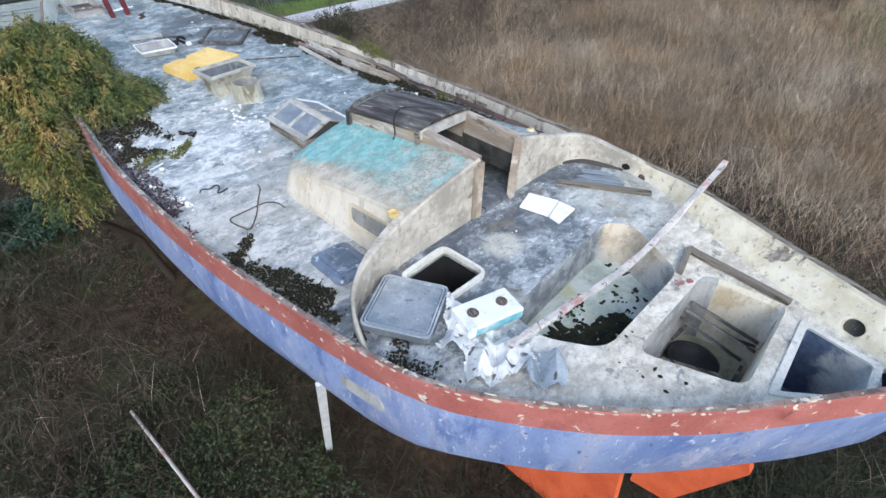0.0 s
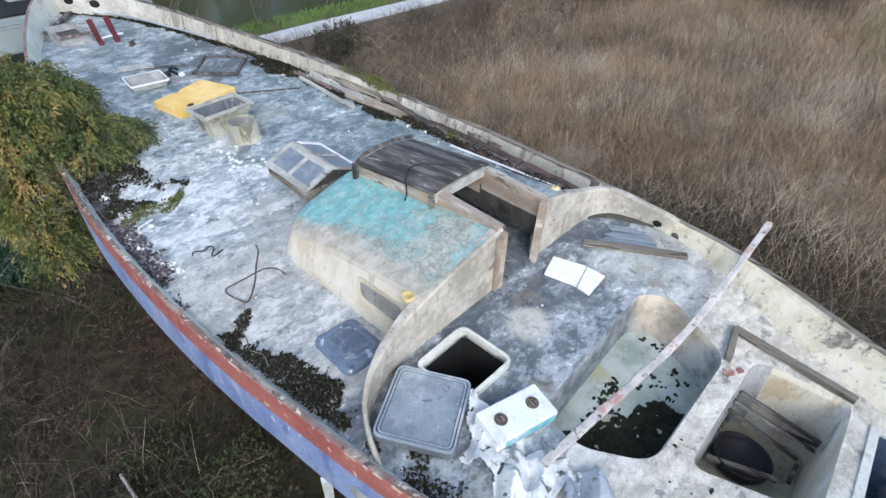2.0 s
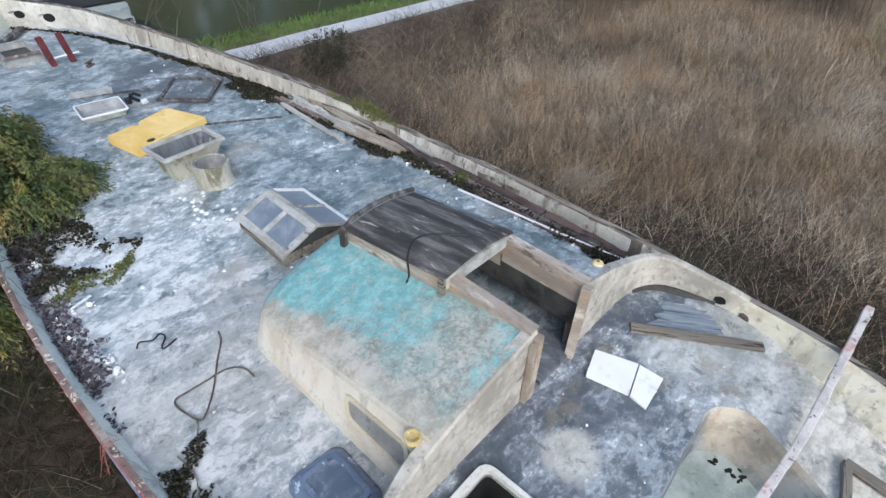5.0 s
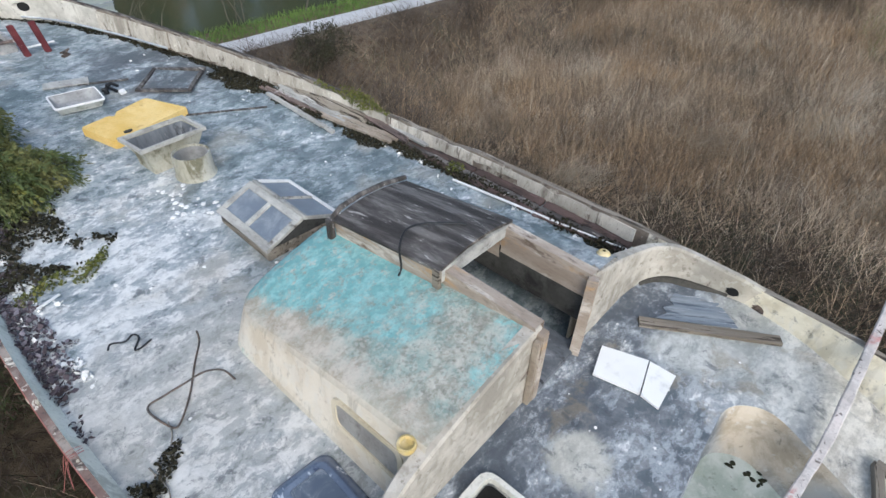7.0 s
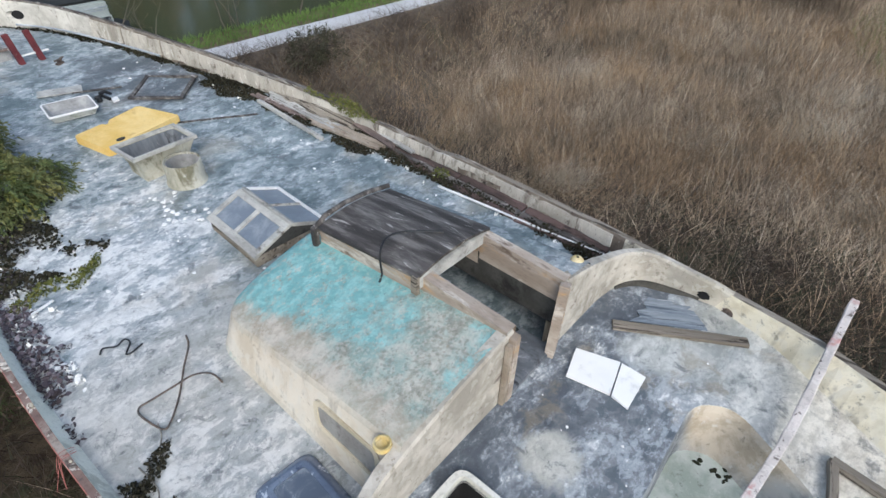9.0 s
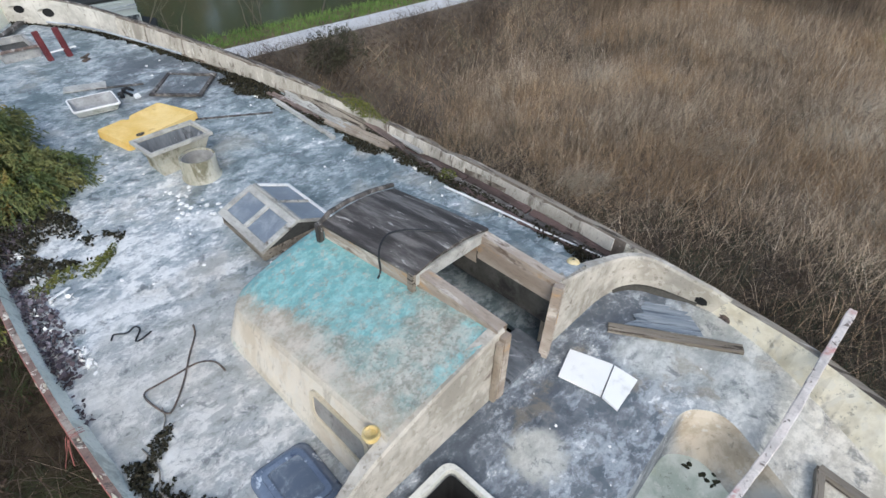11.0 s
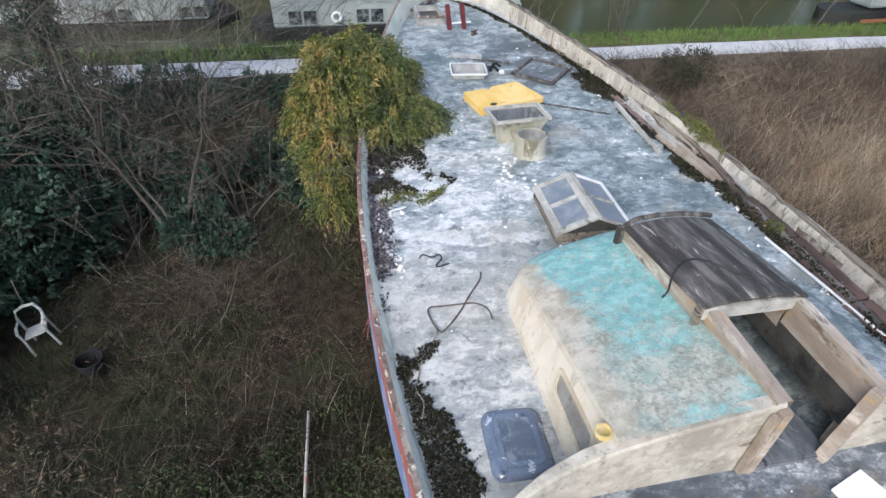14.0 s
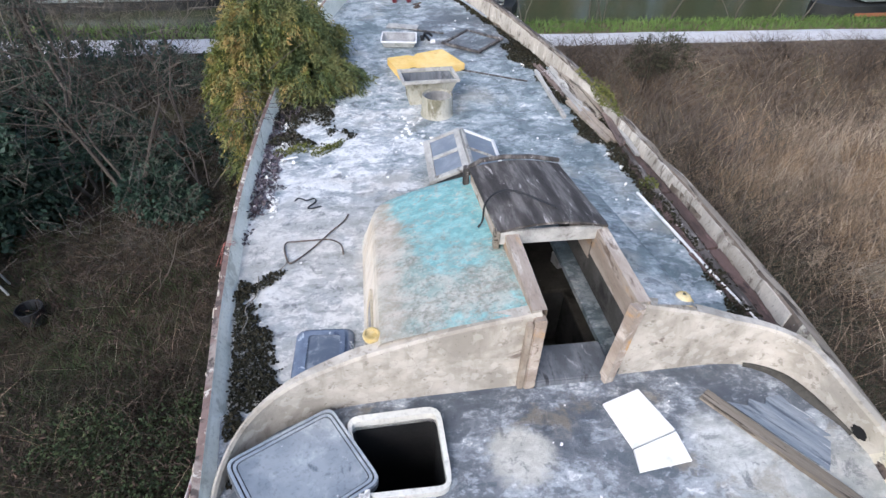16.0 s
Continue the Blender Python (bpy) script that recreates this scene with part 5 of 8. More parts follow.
# rudder and skeg under the stern, keel on the ground
bm = bmesh.new()
prism(bm, [(2.9, 0.35), (2.86, -0.24), (2.74, -0.29), (1.70, 0.14), (1.62, 0.50), (2.2, 0.52)], -0.05, 0.05)
bmesh.ops.transform(bm, matrix=Matrix(((0, 0, 1, -0.05), (0, 1, 0, 0), (1, 0, 0, 0), (0, 0, 0, 1))), verts=bm.verts)
part("rudder", bm, ORANGE, boat, "orange painted rudder")
bm = bmesh.new()
prism(bm, [(2.75, 1.6), (2.72, 0.75), (2.1, 0.64), (0.3, 0.50), (0.12, 1.2), (0.1, 3.2), (1.2, 3.2)], -0.07, 0.07)
bmesh.ops.transform(bm, matrix=Matrix(((0, 0, 1, -0.05), (0, 1, 0, 0), (1, 0, 0, 0), (0, 0, 0, 1))), verts=bm.verts)
part("skeg", bm, ORANGE, boat)

# bow: low hatch box, two red mooring posts
bb = part("bow_hatch", ring_prism(bmesh.new(), [(-0.27, -0.36), (0.27, -0.36), (0.27, 0.36), (-0.27, 0.36)], [(-0.225, -0.315), (0.225, -0.315), (0.225, 0.315), (-0.225, 0.315)], -0.05, 0.17), GREYWALL, boat, "open box hatch with a red-edged wooden rim")
bb.matrix_world = pose(-0.66, 11.72, deck_z(-0.66, 11.7), 4, 0, 3) @ Matrix.Diagonal((0.9, 0.85, 0.9, 1))
# dark floor colour carries the shade inside the open hatch box
part("hatch_floor", boxed(-0.22, 0.22, -0.31, 0.31, 0.0, 0.06), DARKIN, bb)
part("edge_board", boxed(-0.30, 0.30, -0.395, -0.355, 0.15, 0.19, 0.004), PINKWOOD, bb, "flaking red-brown edge board")
for x, y, rx, ry in ((-0.36, 11.2, -4, -7), (-0.10, 11.2, -4, -7)):
    ob = part("mooring_post", boxed(-0.037, 0.037, -0.037, 0.037, -0.03, 0.42, 0.008), REDWOOD, boat, "flaking red mooring post")
    ob.matrix_world = pose(x, y, deck_z(x, y), rx, ry, 10)

bm = bmesh.new()
tube(bm, [(-0.40, 11.21, deck_z(-0.4, 11.2) + 0.10), (0.02, 11.21, deck_z(0, 11.2) + 0.11)], 0.014, 8)
part("post_bar", bm, PLASTIC, boat, "pale bar through the mooring posts")
# added strip stands in for the shaded seam where deck meets port bow
bm = bmesh.new()
plank(bm, (-0.30, 12.66, deck_z(-0.3, 12.7) + 0.04), (-0.93, 11.95, deck_z(-0.9, 12) + 0.04), 0.09, 0.05, 0, 0.06)
part("bow_seam_strip", bm, DARKWOOD, boat, "added dark strip for the seam along the foot of the port bow")
bm = bmesh.new()
tube(bm, [(STBD(y) - 0.125, y, deck_z(STBD(y), y) + 0.055) for y in stations(10.2, 12.5, 14)], 0.016, 8)
part("side_pipe", bm, PALELID, boat, "pale pipe along the foot of the starboard bow")
# black discs over the bow holes put their inner shade into colour
for y, h, r in ((12.5, 0.2, 0.08), (12.82, 0.22, 0.07)):
    bm = bmesh.new()
    dx = STBD(y + 0.05) - STBD(y - 0.05)
    x = STBD(y)
    prism(bm, [(r * 1.12 * math.cos(k * math.pi / 8), r * 0.80 * math.sin(k * math.pi / 8)) for k in range(16)], -0.02, 0.0)
    ob = part("hawse_hole", bm, SHADEBLACK, boat, "black oval disc standing in for the dark inside of a mooring hole")
    out = Vector((-0.1, dx, 0)).normalized()
    along = Vector((0, 0, 1)).cross(out)
    at = Vector((x, y, deck_z(x, y) + h)) + out * 0.093
    ob.matrix_world = Matrix(((along.x, 0, out.x, at.x), (along.y, 0, out.y, at.y), (0, 1, 0, at.z), (0, 0, 0, 1)))

# open vent box and round pipe stub amidships
loop = lambda hx, hy, z: [(x, y, z) for x, y in rounded([(-hx, -hy), (hx, -hy), (hx, hy), (-hx, hy)], 0.025, 3)]
quad = lambda hx, hy: [(-hx, -hy), (hx, -hy), (hx, hy), (-hx, hy)]
vb = part("vent_box", ring_prism(bmesh.new(), quad(0.378, 0.235), quad(0.345, 0.205), 0.285, 0.325), PALEWOOD, boat, "open wooden box rim on a stained cream trunk")
vb.matrix_world = pose(-0.135, 7.655, deck_z(-0.1, 7.65), 0, 0, 5)
bm = bmesh.new()
sheet(bm, [loop(0.275, 0.165, -0.02), loop(0.285, 0.17, 0.12), loop(0.345, 0.215, 0.27), loop(0.352, 0.22, 0.288), loop(0.338, 0.203, 0.288), loop(0.275, 0.155, 0.12), loop(0.262, 0.15, 0.0)], True)
part("trunk", bm, OLIVE, vb)
# added slate liner and dark floor carry the shade inside the box
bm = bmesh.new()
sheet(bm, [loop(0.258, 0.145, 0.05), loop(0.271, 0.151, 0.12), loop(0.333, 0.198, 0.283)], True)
part("trunk_shade_liner", bm, DARKSLATE, vb, "added slate grey liner, dark in colour for the shade inside")
part("box_floor", boxed(-0.262, 0.262, -0.148, 0.148, 0.0, 0.05), DARKIN, vb)
bm = bmesh.new()
circ = lambda r: [(r * math.cos(2 * math.pi * k / 28), r * math.sin(2 * math.pi * k / 28)) for k in range(28)]
ring = lambda r, z: [(x, y, z) for x, y in circ(r)]
sheet(bm, [ring(0.225, -0.02), ring(0.205, 0.03), ring(0.198, 0.2), ring(0.195, 0.243), ring(0.183, 0.243), ring(0.178, 0.0)], True)
pp = part("pipe_stub", bm, OLIVE, boat, "short round cement vent pipe")
pp.matrix_world = pose(-0.06, 7.24, deck_z(0, 7.25), 0, 0, 0)
# added grey liner and dark floor: the pipe's inner shade put into colour
part("pipe_shade_liner", ring_prism(bmesh.new(), circ(0.177), circ(0.168), 0.0, 0.222), GREYWALL, pp, "added grey liner that darkens the inside of the pipe")
part("pipe_floor", prism(bmesh.new(), circ(0.168), 0.0, 0.06), DARKIN, pp)
# capping plank and rubbing strip remains along the starboard bulwark
bm, rows = bmesh.new(), []
for y in stations(6.8, 12.8, 60):
    x, z = STBD(y), top_z(STBD(y), y)
    rows.append([(x + 0.01, y, z - 0.01), (x + 0.02, y, z + 0.010 + 0.008 * noise.noise((0, y * 9, 1))), (x - 0.012 - 0.012 * noise.noise((3, y * 7, 1)), y, z + 0.012), (x - 0.02, y, z - 0.01)])
sheet(bm, rows)
part("rail_cap", bm, DARKWOOD, boat, "rotten remains of a wooden rail cap")

# cement repair on the port topside and a red-leaded patch beside the well
bm = bmesh.new()
prism(bm, rounded([(-0.25, -0.075), (0.22, -0.10), (0.26, 0.06), (-0.20, 0.085)], 0.07, 5), -0.02, 0.012)
ob = part("hull_repair", bm, GREYWALL, boat, "rough grey cement repair on the topside")
x, y = PORT(2.3), 2.3
slope = (PORT(2.5) - PORT(2.1)) / 0.4
ob.matrix_world = Matrix.Translation((x + 0.012, y, 3.20)) @ Matrix(((slope, 0, -1, 0), (1, 0, slope, 0), (0, 1, 0, 0), (0, 0, 0, 1)))
for px, py, r in ((0.52, 0.90, 0.055), (0.60, 0.84, 0.035)):
    pts = [(px + r * (1 + 0.3 * math.sin(3 * k + r * 90)) * math.cos(k * math.pi / 6), py + r * 0.7 * (1 + 0.3 * math.cos(2 * k)) * math.sin(k * math.pi / 6)) for k in range(12)]
    part("rust_patch", prism(bmesh.new(), pts, deck_z(px, py) - 0.01, lambda x, y: deck_z(x, y) + 0.008), RED_OXIDE, boat, "flaking red oxide paint patch")

# drain holes low in the starboard coaming, as discs; black paints in the shade
for x, y, z, a, mt in ((1.884, 2.21, 3.80, 84, SHADEBLACK), (1.884, 1.995, 3.752, 101, IRON)):
    bm = bmesh.new()
    prism(bm, [((0.046 + 0.010 * math.sin(3 * k)) * math.cos(k * math.pi / 8), 0.036 * math.sin(k * math.pi / 8)) for k in range(16)], -0.012, 0.006)
    ob = part("drain_hole", bm, mt, boat, "black disc standing in for the dark inside of a drain hole" if mt is SHADEBLACK else "rusty filled drain hole")
    ob.matrix_world = pose(x, y, z, 90, 0, -a)


# ---- ground, bank, path, canal ----
def ground_z(x, y):
    t = min(max((y - 13.2) / 2.6, 0.0), 1.0)
    bank = 1.6 * t * t * (3 - 2 * t)
    return bank + (0.10 * noise.noise((x * 0.35, y * 0.35, 5)) + 0.05 * noise.noise((x * 1.3, y * 1.3, 9))) * (1 - t)


def ground_at(p):
    return np.array([ground_z(a, b) for a, b in p])


bm, rows = bmesh.new(), []
gx = [-400, -120, -60] + [-34 + 0.8 * k for k in range(93)] + [60, 120, 400]
gy = [-400, -120, -50] + [-16 + 0.8 * k for k in range(43)] + [18.3]
for y in gy:
    rows.append([(x, y, ground_z(x, y) if abs(x) < 50 and y > -20 else 0.0 if y < 13 else 1.6) for x in gx])
rows.append([(x, 18.5, 1.1) for x in gx])
rows.append([(x, 18.7, 0.2) for x in gx])
rows.append([(x, 36, 0.2) for x in gx])
rows.append([(x, 37, 1.8) for x in gx])
rows.append([(x, 900, 1.8) for x in gx])
sheet(bm, rows)
tagged(part("ground", bm, GROUND, None, "dark earth with patches of grass", True), "", "ground", "", "structure")
bm, rows = bmesh.new(), []
for k in range(61):
    x = -60 + 2.0 * k
    w = 0.12 * noise.noise((x * 0.4, 0, 2))
    rows.append([(x, 16.05 + w - max(0, -x - 4) * 0.05, 1.612), (x, 16.6, 1.64), (x, 17.15 + w + max(0, -x - 5) * 0.03, 1.612)])
sheet(bm, rows)
tagged(part("path", bm, GRAVEL, None, "pale gravel towpath along the canal"), "", "path", "", "structure")
bm = bmesh.new()
sheet(bm, [[(-300, 18.35, 1.2), (300, 18.35, 1.2)], [(-300, 36.8, 1.2), (300, 36.8, 1.2)]])
tagged(part("water", bm, WATER, None, "dark green still canal water"), "", "water", "", "structure")

rng = np.random.default_rng(7)


def field(n, x0, x1, y0, y1, keep=None):
    p = np.stack([rng.uniform(x0, x1, n), rng.uniform(y0, y1, n)], 1)
    if keep is not None:
        p = p[keep(p[:, 0], p[:, 1])]
    return np.c_[p, ground_at(p)]


def patchy(p, scale, seed):
    return np.array([noise.noise((a * scale, b * scale, seed)) for a, b in p[:, :2]])


def off_boat(x, y):
    return (x > 1.5) | (x < -1.5) | (y < -0.3) | (y > 12.5)


# dry grass and bramble to starboard, in drifts that lean together
def in_meadow(p, soft):
    """How far a point lies inside the dry meadow, past the dark growth by the hull and under the bank."""
    x, y = p[:, 0], p[:, 1]
    hull = x - np.where(y < 4, 9.3, 9.3 - 0.55 * (y - 4))
    bank = np.minimum(12.0 + 0.32 * (x - 8), 13.9) - y + 1.6 * patchy(p, 0.5, 61.0) + 0.8 * patchy(p, 1.4, 62.0)
    return np.minimum(hull, bank * 1.2) > soft


def drift_of(p, scale, seed, spread):
    return 2.6 * patchy(p, scale, seed) * np.pi + rng.normal(0, spread, len(p))


p = field(185000, 3.0, 30, -9, 15.2, lambda x, y: np.hypot(x - 2, y - 4) < 13 + 14 * rng.random(len(x)) ** 1.4)
p = p[in_meadow(p, rng.normal(0, 1.7, len(p)))]
d, tuft = patchy(p, 0.5, 1.0), patchy(p, 2.1, 17.0)
flat = np.clip(patchy(p, 0.9, 23.0) * 1.8 - 0.4, 0, 1)
h = np.clip((0.44 + 0.14 * d + 0.36 * tuft + rng.normal(0, 0.17, len(p))) * (1 - 0.4 * flat), 0.1, 1.2)
v, f = blades(p, h, rng.uniform(0.006, 0.015, len(p)), rng.uniform(0.03, 0.62, len(p)) + 0.2 * flat, rng.uniform(-0.1, 0.45, len(p)) + 0.2 * flat, 2, rng, drift_of(p, 0.5, 29.0, 2.2))
from_arrays("dry_grass", v, f, DRY, "tall brown dry grass lying in drifts", "grass")
p = field(52000, 19, 46, -15, 15.4, lambda x, y: np.hypot(x - 2, y - 4) > 17 + 6 * rng.random(len(x)))
p = p[in_meadow(p, rng.normal(0, 1.7, len(p)))]
v, f = blades(p, np.clip(0.5 + 0.35 * patchy(p, 1.2, 18.0) + rng.normal(0, 0.17, len(p)), 0.12, 1.2), rng.uniform(0.012, 0.028, len(p)), rng.uniform(0.02, 0.4, len(p)), rng.uniform(0.05, 0.4, len(p)), 2, rng)
from_arrays("dry_grass", v, f, DRY, "brown dry grass far out in the field", "grass")
# clumps of dead weeds, their stems fanning from one root
p = field(2600, 7.5, 34, -8, 14)
p = p[in_meadow(p, 0.3)]
h = np.repeat(rng.uniform(0.45, 1.15, len(p)), 12)
p = np.repeat(p, 12, 0) + np.c_[rng.normal(0, 0.05, (len(p) * 12, 2)), np.zeros(len(p) * 12)]
v, f = blades(p, h * rng.uniform(0.6, 1.0, len(p)), rng.uniform(0.007, 0.014, len(p)), rng.uniform(0.0, 0.4, len(p)) * h, rng.uniform(-0.1, 0.35, len(p)), 2, rng)
from_arrays("dead_weed_clumps", v, f, REED, "brown clumps of dead weed stems over the field", "weed")
# clumps in a dark colour, added for the shadows among the dry grass
p = field(1500, 8, 24, -6, 13)
p = p[in_meadow(p, 0.3) & (patchy(p, 0.7, 71.0) > -0.05)]
p = np.repeat(p, 14, 0) + np.c_[rng.normal(0, 0.13, (len(p) * 14, 2)), np.zeros(len(p) * 14)]
v, f = blades(p, rng.uniform(0.25, 0.75, len(p)), rng.uniform(0.010, 0.02, len(p)), rng.uniform(0.0, 0.4, len(p)), rng.uniform(-0.1, 0.3, len(p)), 2, rng)
from_arrays("dead_weed_clumps", v, f, BANK, "weed clumps coloured dark to stand in for shadows in the dry grass", "weed")
p = field(20000, 2.6, 40, -14, 15.6, off_boat)
h = np.clip(0.55 + 0.5 * patchy(p, 0.3, 4.0) + 0.25 * patchy(p, 1.1, 7.0) + rng.normal(0, 0.15, len(p)), 0.15, 1.4)
v, f = blades(p, h, rng.uniform(0.008, 0.022, len(p)), rng.uniform(0.1, 0.5, len(p)), rng.uniform(0.1, 0.6, len(p)), 2, rng)
from_arrays("brown_scrub", v, f, REED, "dark brown bramble scrub", "scrub")
# russet dead bracken in patches
p = field(75000, 7, 32, -6, 14)
p = p[in_meadow(p, 0.5) & (patchy(p, 0.35, 44.0) + 0.5 * patchy(p, 1.1, 45.0) > 0.10)]
v, f = blades(p, np.clip(0.42 + 0.3 * patchy(p, 0.8, 46.0) + rng.normal(0, 0.12, len(p)), 0.12, 1.0), rng.uniform(0.008, 0.02, len(p)), rng.uniform(0.05, 0.3, len(p)), rng.uniform(0.1, 0.4, len(p)), 2, rng, drift_of(p, 0.4, 47.0, 1.2))
from_arrays("dead_bracken", v, f, RUSSET, "russet dead bracken in patches over the field", "bracken")
# bleached straw flattened in a few places
for x, y, r in ((16.3, 3.5, 1.5), (15.2, 2.6, 1.1), (11.8, 1.0, 0.9), (19.0, 2.9, 1.8), (14.2, 10.2, 1.1), (8.3, 7.1, 0.8), (22.0, 7.0, 2.0), (12.6, 5.6, 0.9)):
    q = np.c_[rng.normal(x, r * 0.5, 700), rng.normal(y, r * 0.4, 700)]
    q = np.c_[q, ground_at(q)]
    v, f = blades(q, rng.uniform(0.25, 0.75, len(q)), rng.uniform(0.006, 0.014, len(q)), rng.uniform(0.1, 0.6, len(q)), rng.uniform(0.1, 0.7, len(q)), 2, rng, rng.normal(x * 1.3, 0.7, len(q)))
    from_arrays("pale_straw", v, f, PALESTEM, "bleached straw flattened in a drift", "grass")
# dark scrub on the bank below the path
p = field(52000, 1.0, 36, 8.0, 15.9, off_boat)
p = p[~in_meadow(p, rng.normal(0, 0.8, len(p)))]
h = np.clip(0.55 + 0.5 * patchy(p, 0.5, 6.0) + rng.normal(0, 0.2, len(p)), 0.2, 1.3) * np.clip((16.6 - p[:, 1]) / 2.2, 0.2, 1)
v, f = blades(p, h, rng.uniform(0.012, 0.03, len(p)), rng.uniform(0.1, 0.6, len(p)), rng.uniform(0.1, 0.6, len(p)), 2, rng)
from_arrays("bank_scrub", v, f, BANK, "dark leafless scrub on the bank", "scrub")
p = np.concatenate([field(11000, 19, 42, 13.4, 16.3), field(16000, 29, 44, 5, 16.3)])
p = p[patchy(p, 0.4, 63.0) + 0.15 * (p[:, 0] - 21) > 0.0]
v, f = blades(p, np.clip(1.25 + 0.7 * patchy(p, 0.7, 64.0) + rng.normal(0, 0.3, len(p)), 0.4, 2.3), rng.uniform(0.014, 0.032, len(p)), rng.uniform(0.0, 0.35, len(p)), rng.uniform(0.0, 0.3, len(p)), 2, rng)
from_arrays("tall_scrub", v, f, REED, "tall brown scrub at the far end of the field", "scrub")
p = field(7000, 6.0, 36, -8, 15.0)
p = p[in_meadow(p, 0.0) & (patchy(p, 0.6, 52.0) > 0.0)]
v, f = blades(p, rng.uniform(0.6, 1.35, len(p)), rng.uniform(0.005, 0.011, len(p)), rng.uniform(0.0, 0.25, len(p)), rng.uniform(0.0, 0.2, len(p)), 2, rng)
from_arrays("pale_stalks", v, f, PALESTEM, "pale upright dead stalks in the dry grass", "grass")
# undergrowth to port
p = field(32000, -16, -1.6, -6, 15.5, lambda x, y: off_boat(x, y))
h = np.clip(0.20 + 0.2 * patchy(p, 0.7, 8.0) + rng.normal(0, 0.08, len(p)), 0.05, 0.6)
v, f = blades(p, h, rng.uniform(0.012, 0.026, len(p)), rng.uniform(0.03, 0.22, len(p)), rng.uniform(0.05, 0.2, len(p)), 2, rng)
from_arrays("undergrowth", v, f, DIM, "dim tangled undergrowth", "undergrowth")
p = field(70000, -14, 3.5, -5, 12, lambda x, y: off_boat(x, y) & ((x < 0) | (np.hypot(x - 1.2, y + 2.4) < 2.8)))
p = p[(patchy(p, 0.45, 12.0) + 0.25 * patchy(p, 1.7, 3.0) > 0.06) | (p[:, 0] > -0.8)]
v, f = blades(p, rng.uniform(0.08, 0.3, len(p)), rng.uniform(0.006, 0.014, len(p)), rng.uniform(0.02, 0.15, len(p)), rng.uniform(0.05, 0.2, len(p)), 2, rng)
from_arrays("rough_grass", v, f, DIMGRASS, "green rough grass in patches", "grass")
p = np.stack([rng.uniform(-45, 60, 32000), 17.15 + rng.uniform(0, 1.25, 32000)], 1)
p = np.c_[p, np.full(len(p), 1.58)]
v, f = blades(p, rng.uniform(0.07, 0.22, len(p)), rng.uniform(0.018, 0.045, len(p)), rng.uniform(0.0, 0.08, len(p)), rng.uniform(0.0, 0.1, len(p)), 2, rng)
from_arrays("verge_grass", v, f, GRASS, "bright green grass verge by the water", "grass")


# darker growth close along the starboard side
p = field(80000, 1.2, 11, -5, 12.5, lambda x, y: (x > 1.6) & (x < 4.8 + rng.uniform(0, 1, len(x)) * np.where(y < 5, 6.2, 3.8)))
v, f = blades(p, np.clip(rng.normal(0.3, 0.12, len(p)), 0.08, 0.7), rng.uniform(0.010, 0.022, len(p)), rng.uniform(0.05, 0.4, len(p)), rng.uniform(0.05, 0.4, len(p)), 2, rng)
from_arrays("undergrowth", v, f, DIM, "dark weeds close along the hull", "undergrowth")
# a greener hollow far out in the field
p = field(14000, 20, 36, -6, 6, lambda x, y: np.hypot((x - 28) / 7, (y - 0.0) / 5) < rng.uniform(0.2, 1.0, len(x)))
v, f = blades(p, rng.uniform(0.3, 0.9, len(p)), rng.uniform(0.012, 0.03, len(p)), rng.uniform(0.05, 0.4, len(p)), rng.uniform(0.1, 0.5, len(p)), 2, rng)
from_arrays("rough_grass", v, f, GRASS, "fresh green grass in a hollow of the dry field", "grass")
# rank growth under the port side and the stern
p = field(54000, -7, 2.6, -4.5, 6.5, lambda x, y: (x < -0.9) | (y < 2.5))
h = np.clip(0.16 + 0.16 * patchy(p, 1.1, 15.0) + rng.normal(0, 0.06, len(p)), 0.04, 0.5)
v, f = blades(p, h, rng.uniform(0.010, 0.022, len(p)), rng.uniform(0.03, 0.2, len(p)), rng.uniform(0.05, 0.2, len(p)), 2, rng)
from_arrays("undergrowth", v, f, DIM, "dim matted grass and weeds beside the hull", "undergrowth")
p = field(350, -7, -2.2, -3.5, 8)
v, f = blades(p, rng.uniform(0.15, 0.5, len(p)), rng.uniform(0.005, 0.012, len(p)), rng.uniform(0.1, 0.5, len(p)), rng.uniform(0.1, 0.6, len(p)), 2, rng)
from_arrays("dead_straw", v, f, DRY, "pale dead straw among the weeds", "grass")


# mats of dead leaves and low weeds to port
p = field(7800, -12, -1.8, -2.5, 11)
p = p[patchy(p, 0.8, 41.0) > -0.12]
c = np.repeat(p, 6, 0) + np.c_[rng.normal(0, 0.07, (len(p) * 6, 2)), rng.uniform(0.03, 0.26, len(p) * 6)]
v, f = leaves(c, np.c_[rng.normal(0, 0.8, (len(c), 2)), np.full(len(c), 0.3)], rng.uniform(0.03, 0.09, len(c)), rng, 0.3, 0.1)
from_arrays("dead_leaf_mat", v, f, LEAFMAT, "brown dead leaves and stalks matted on the ground", "leaf litter")
# low ivy and weeds along the port side
p = field(5200, -5.5, -1.7, 0.5, 6.5)
p = p[patchy(p, 0.9, 33.0) > -0.05]
c = np.repeat(p, 7, 0) + np.c_[rng.normal(0, 0.05, (len(p) * 7, 2)), rng.uniform(0.05, 0.3, len(p) * 7)]
v, f = leaves(c, np.c_[rng.normal(0, 0.6, (len(c), 2)), np.full(len(c), 0.6)], rng.uniform(0.025, 0.05, len(c)), rng, 0.7, 0.1)
from_arrays("ground_ivy", v, f, WEED, "small dark green leaves of ivy and weeds", "ivy")


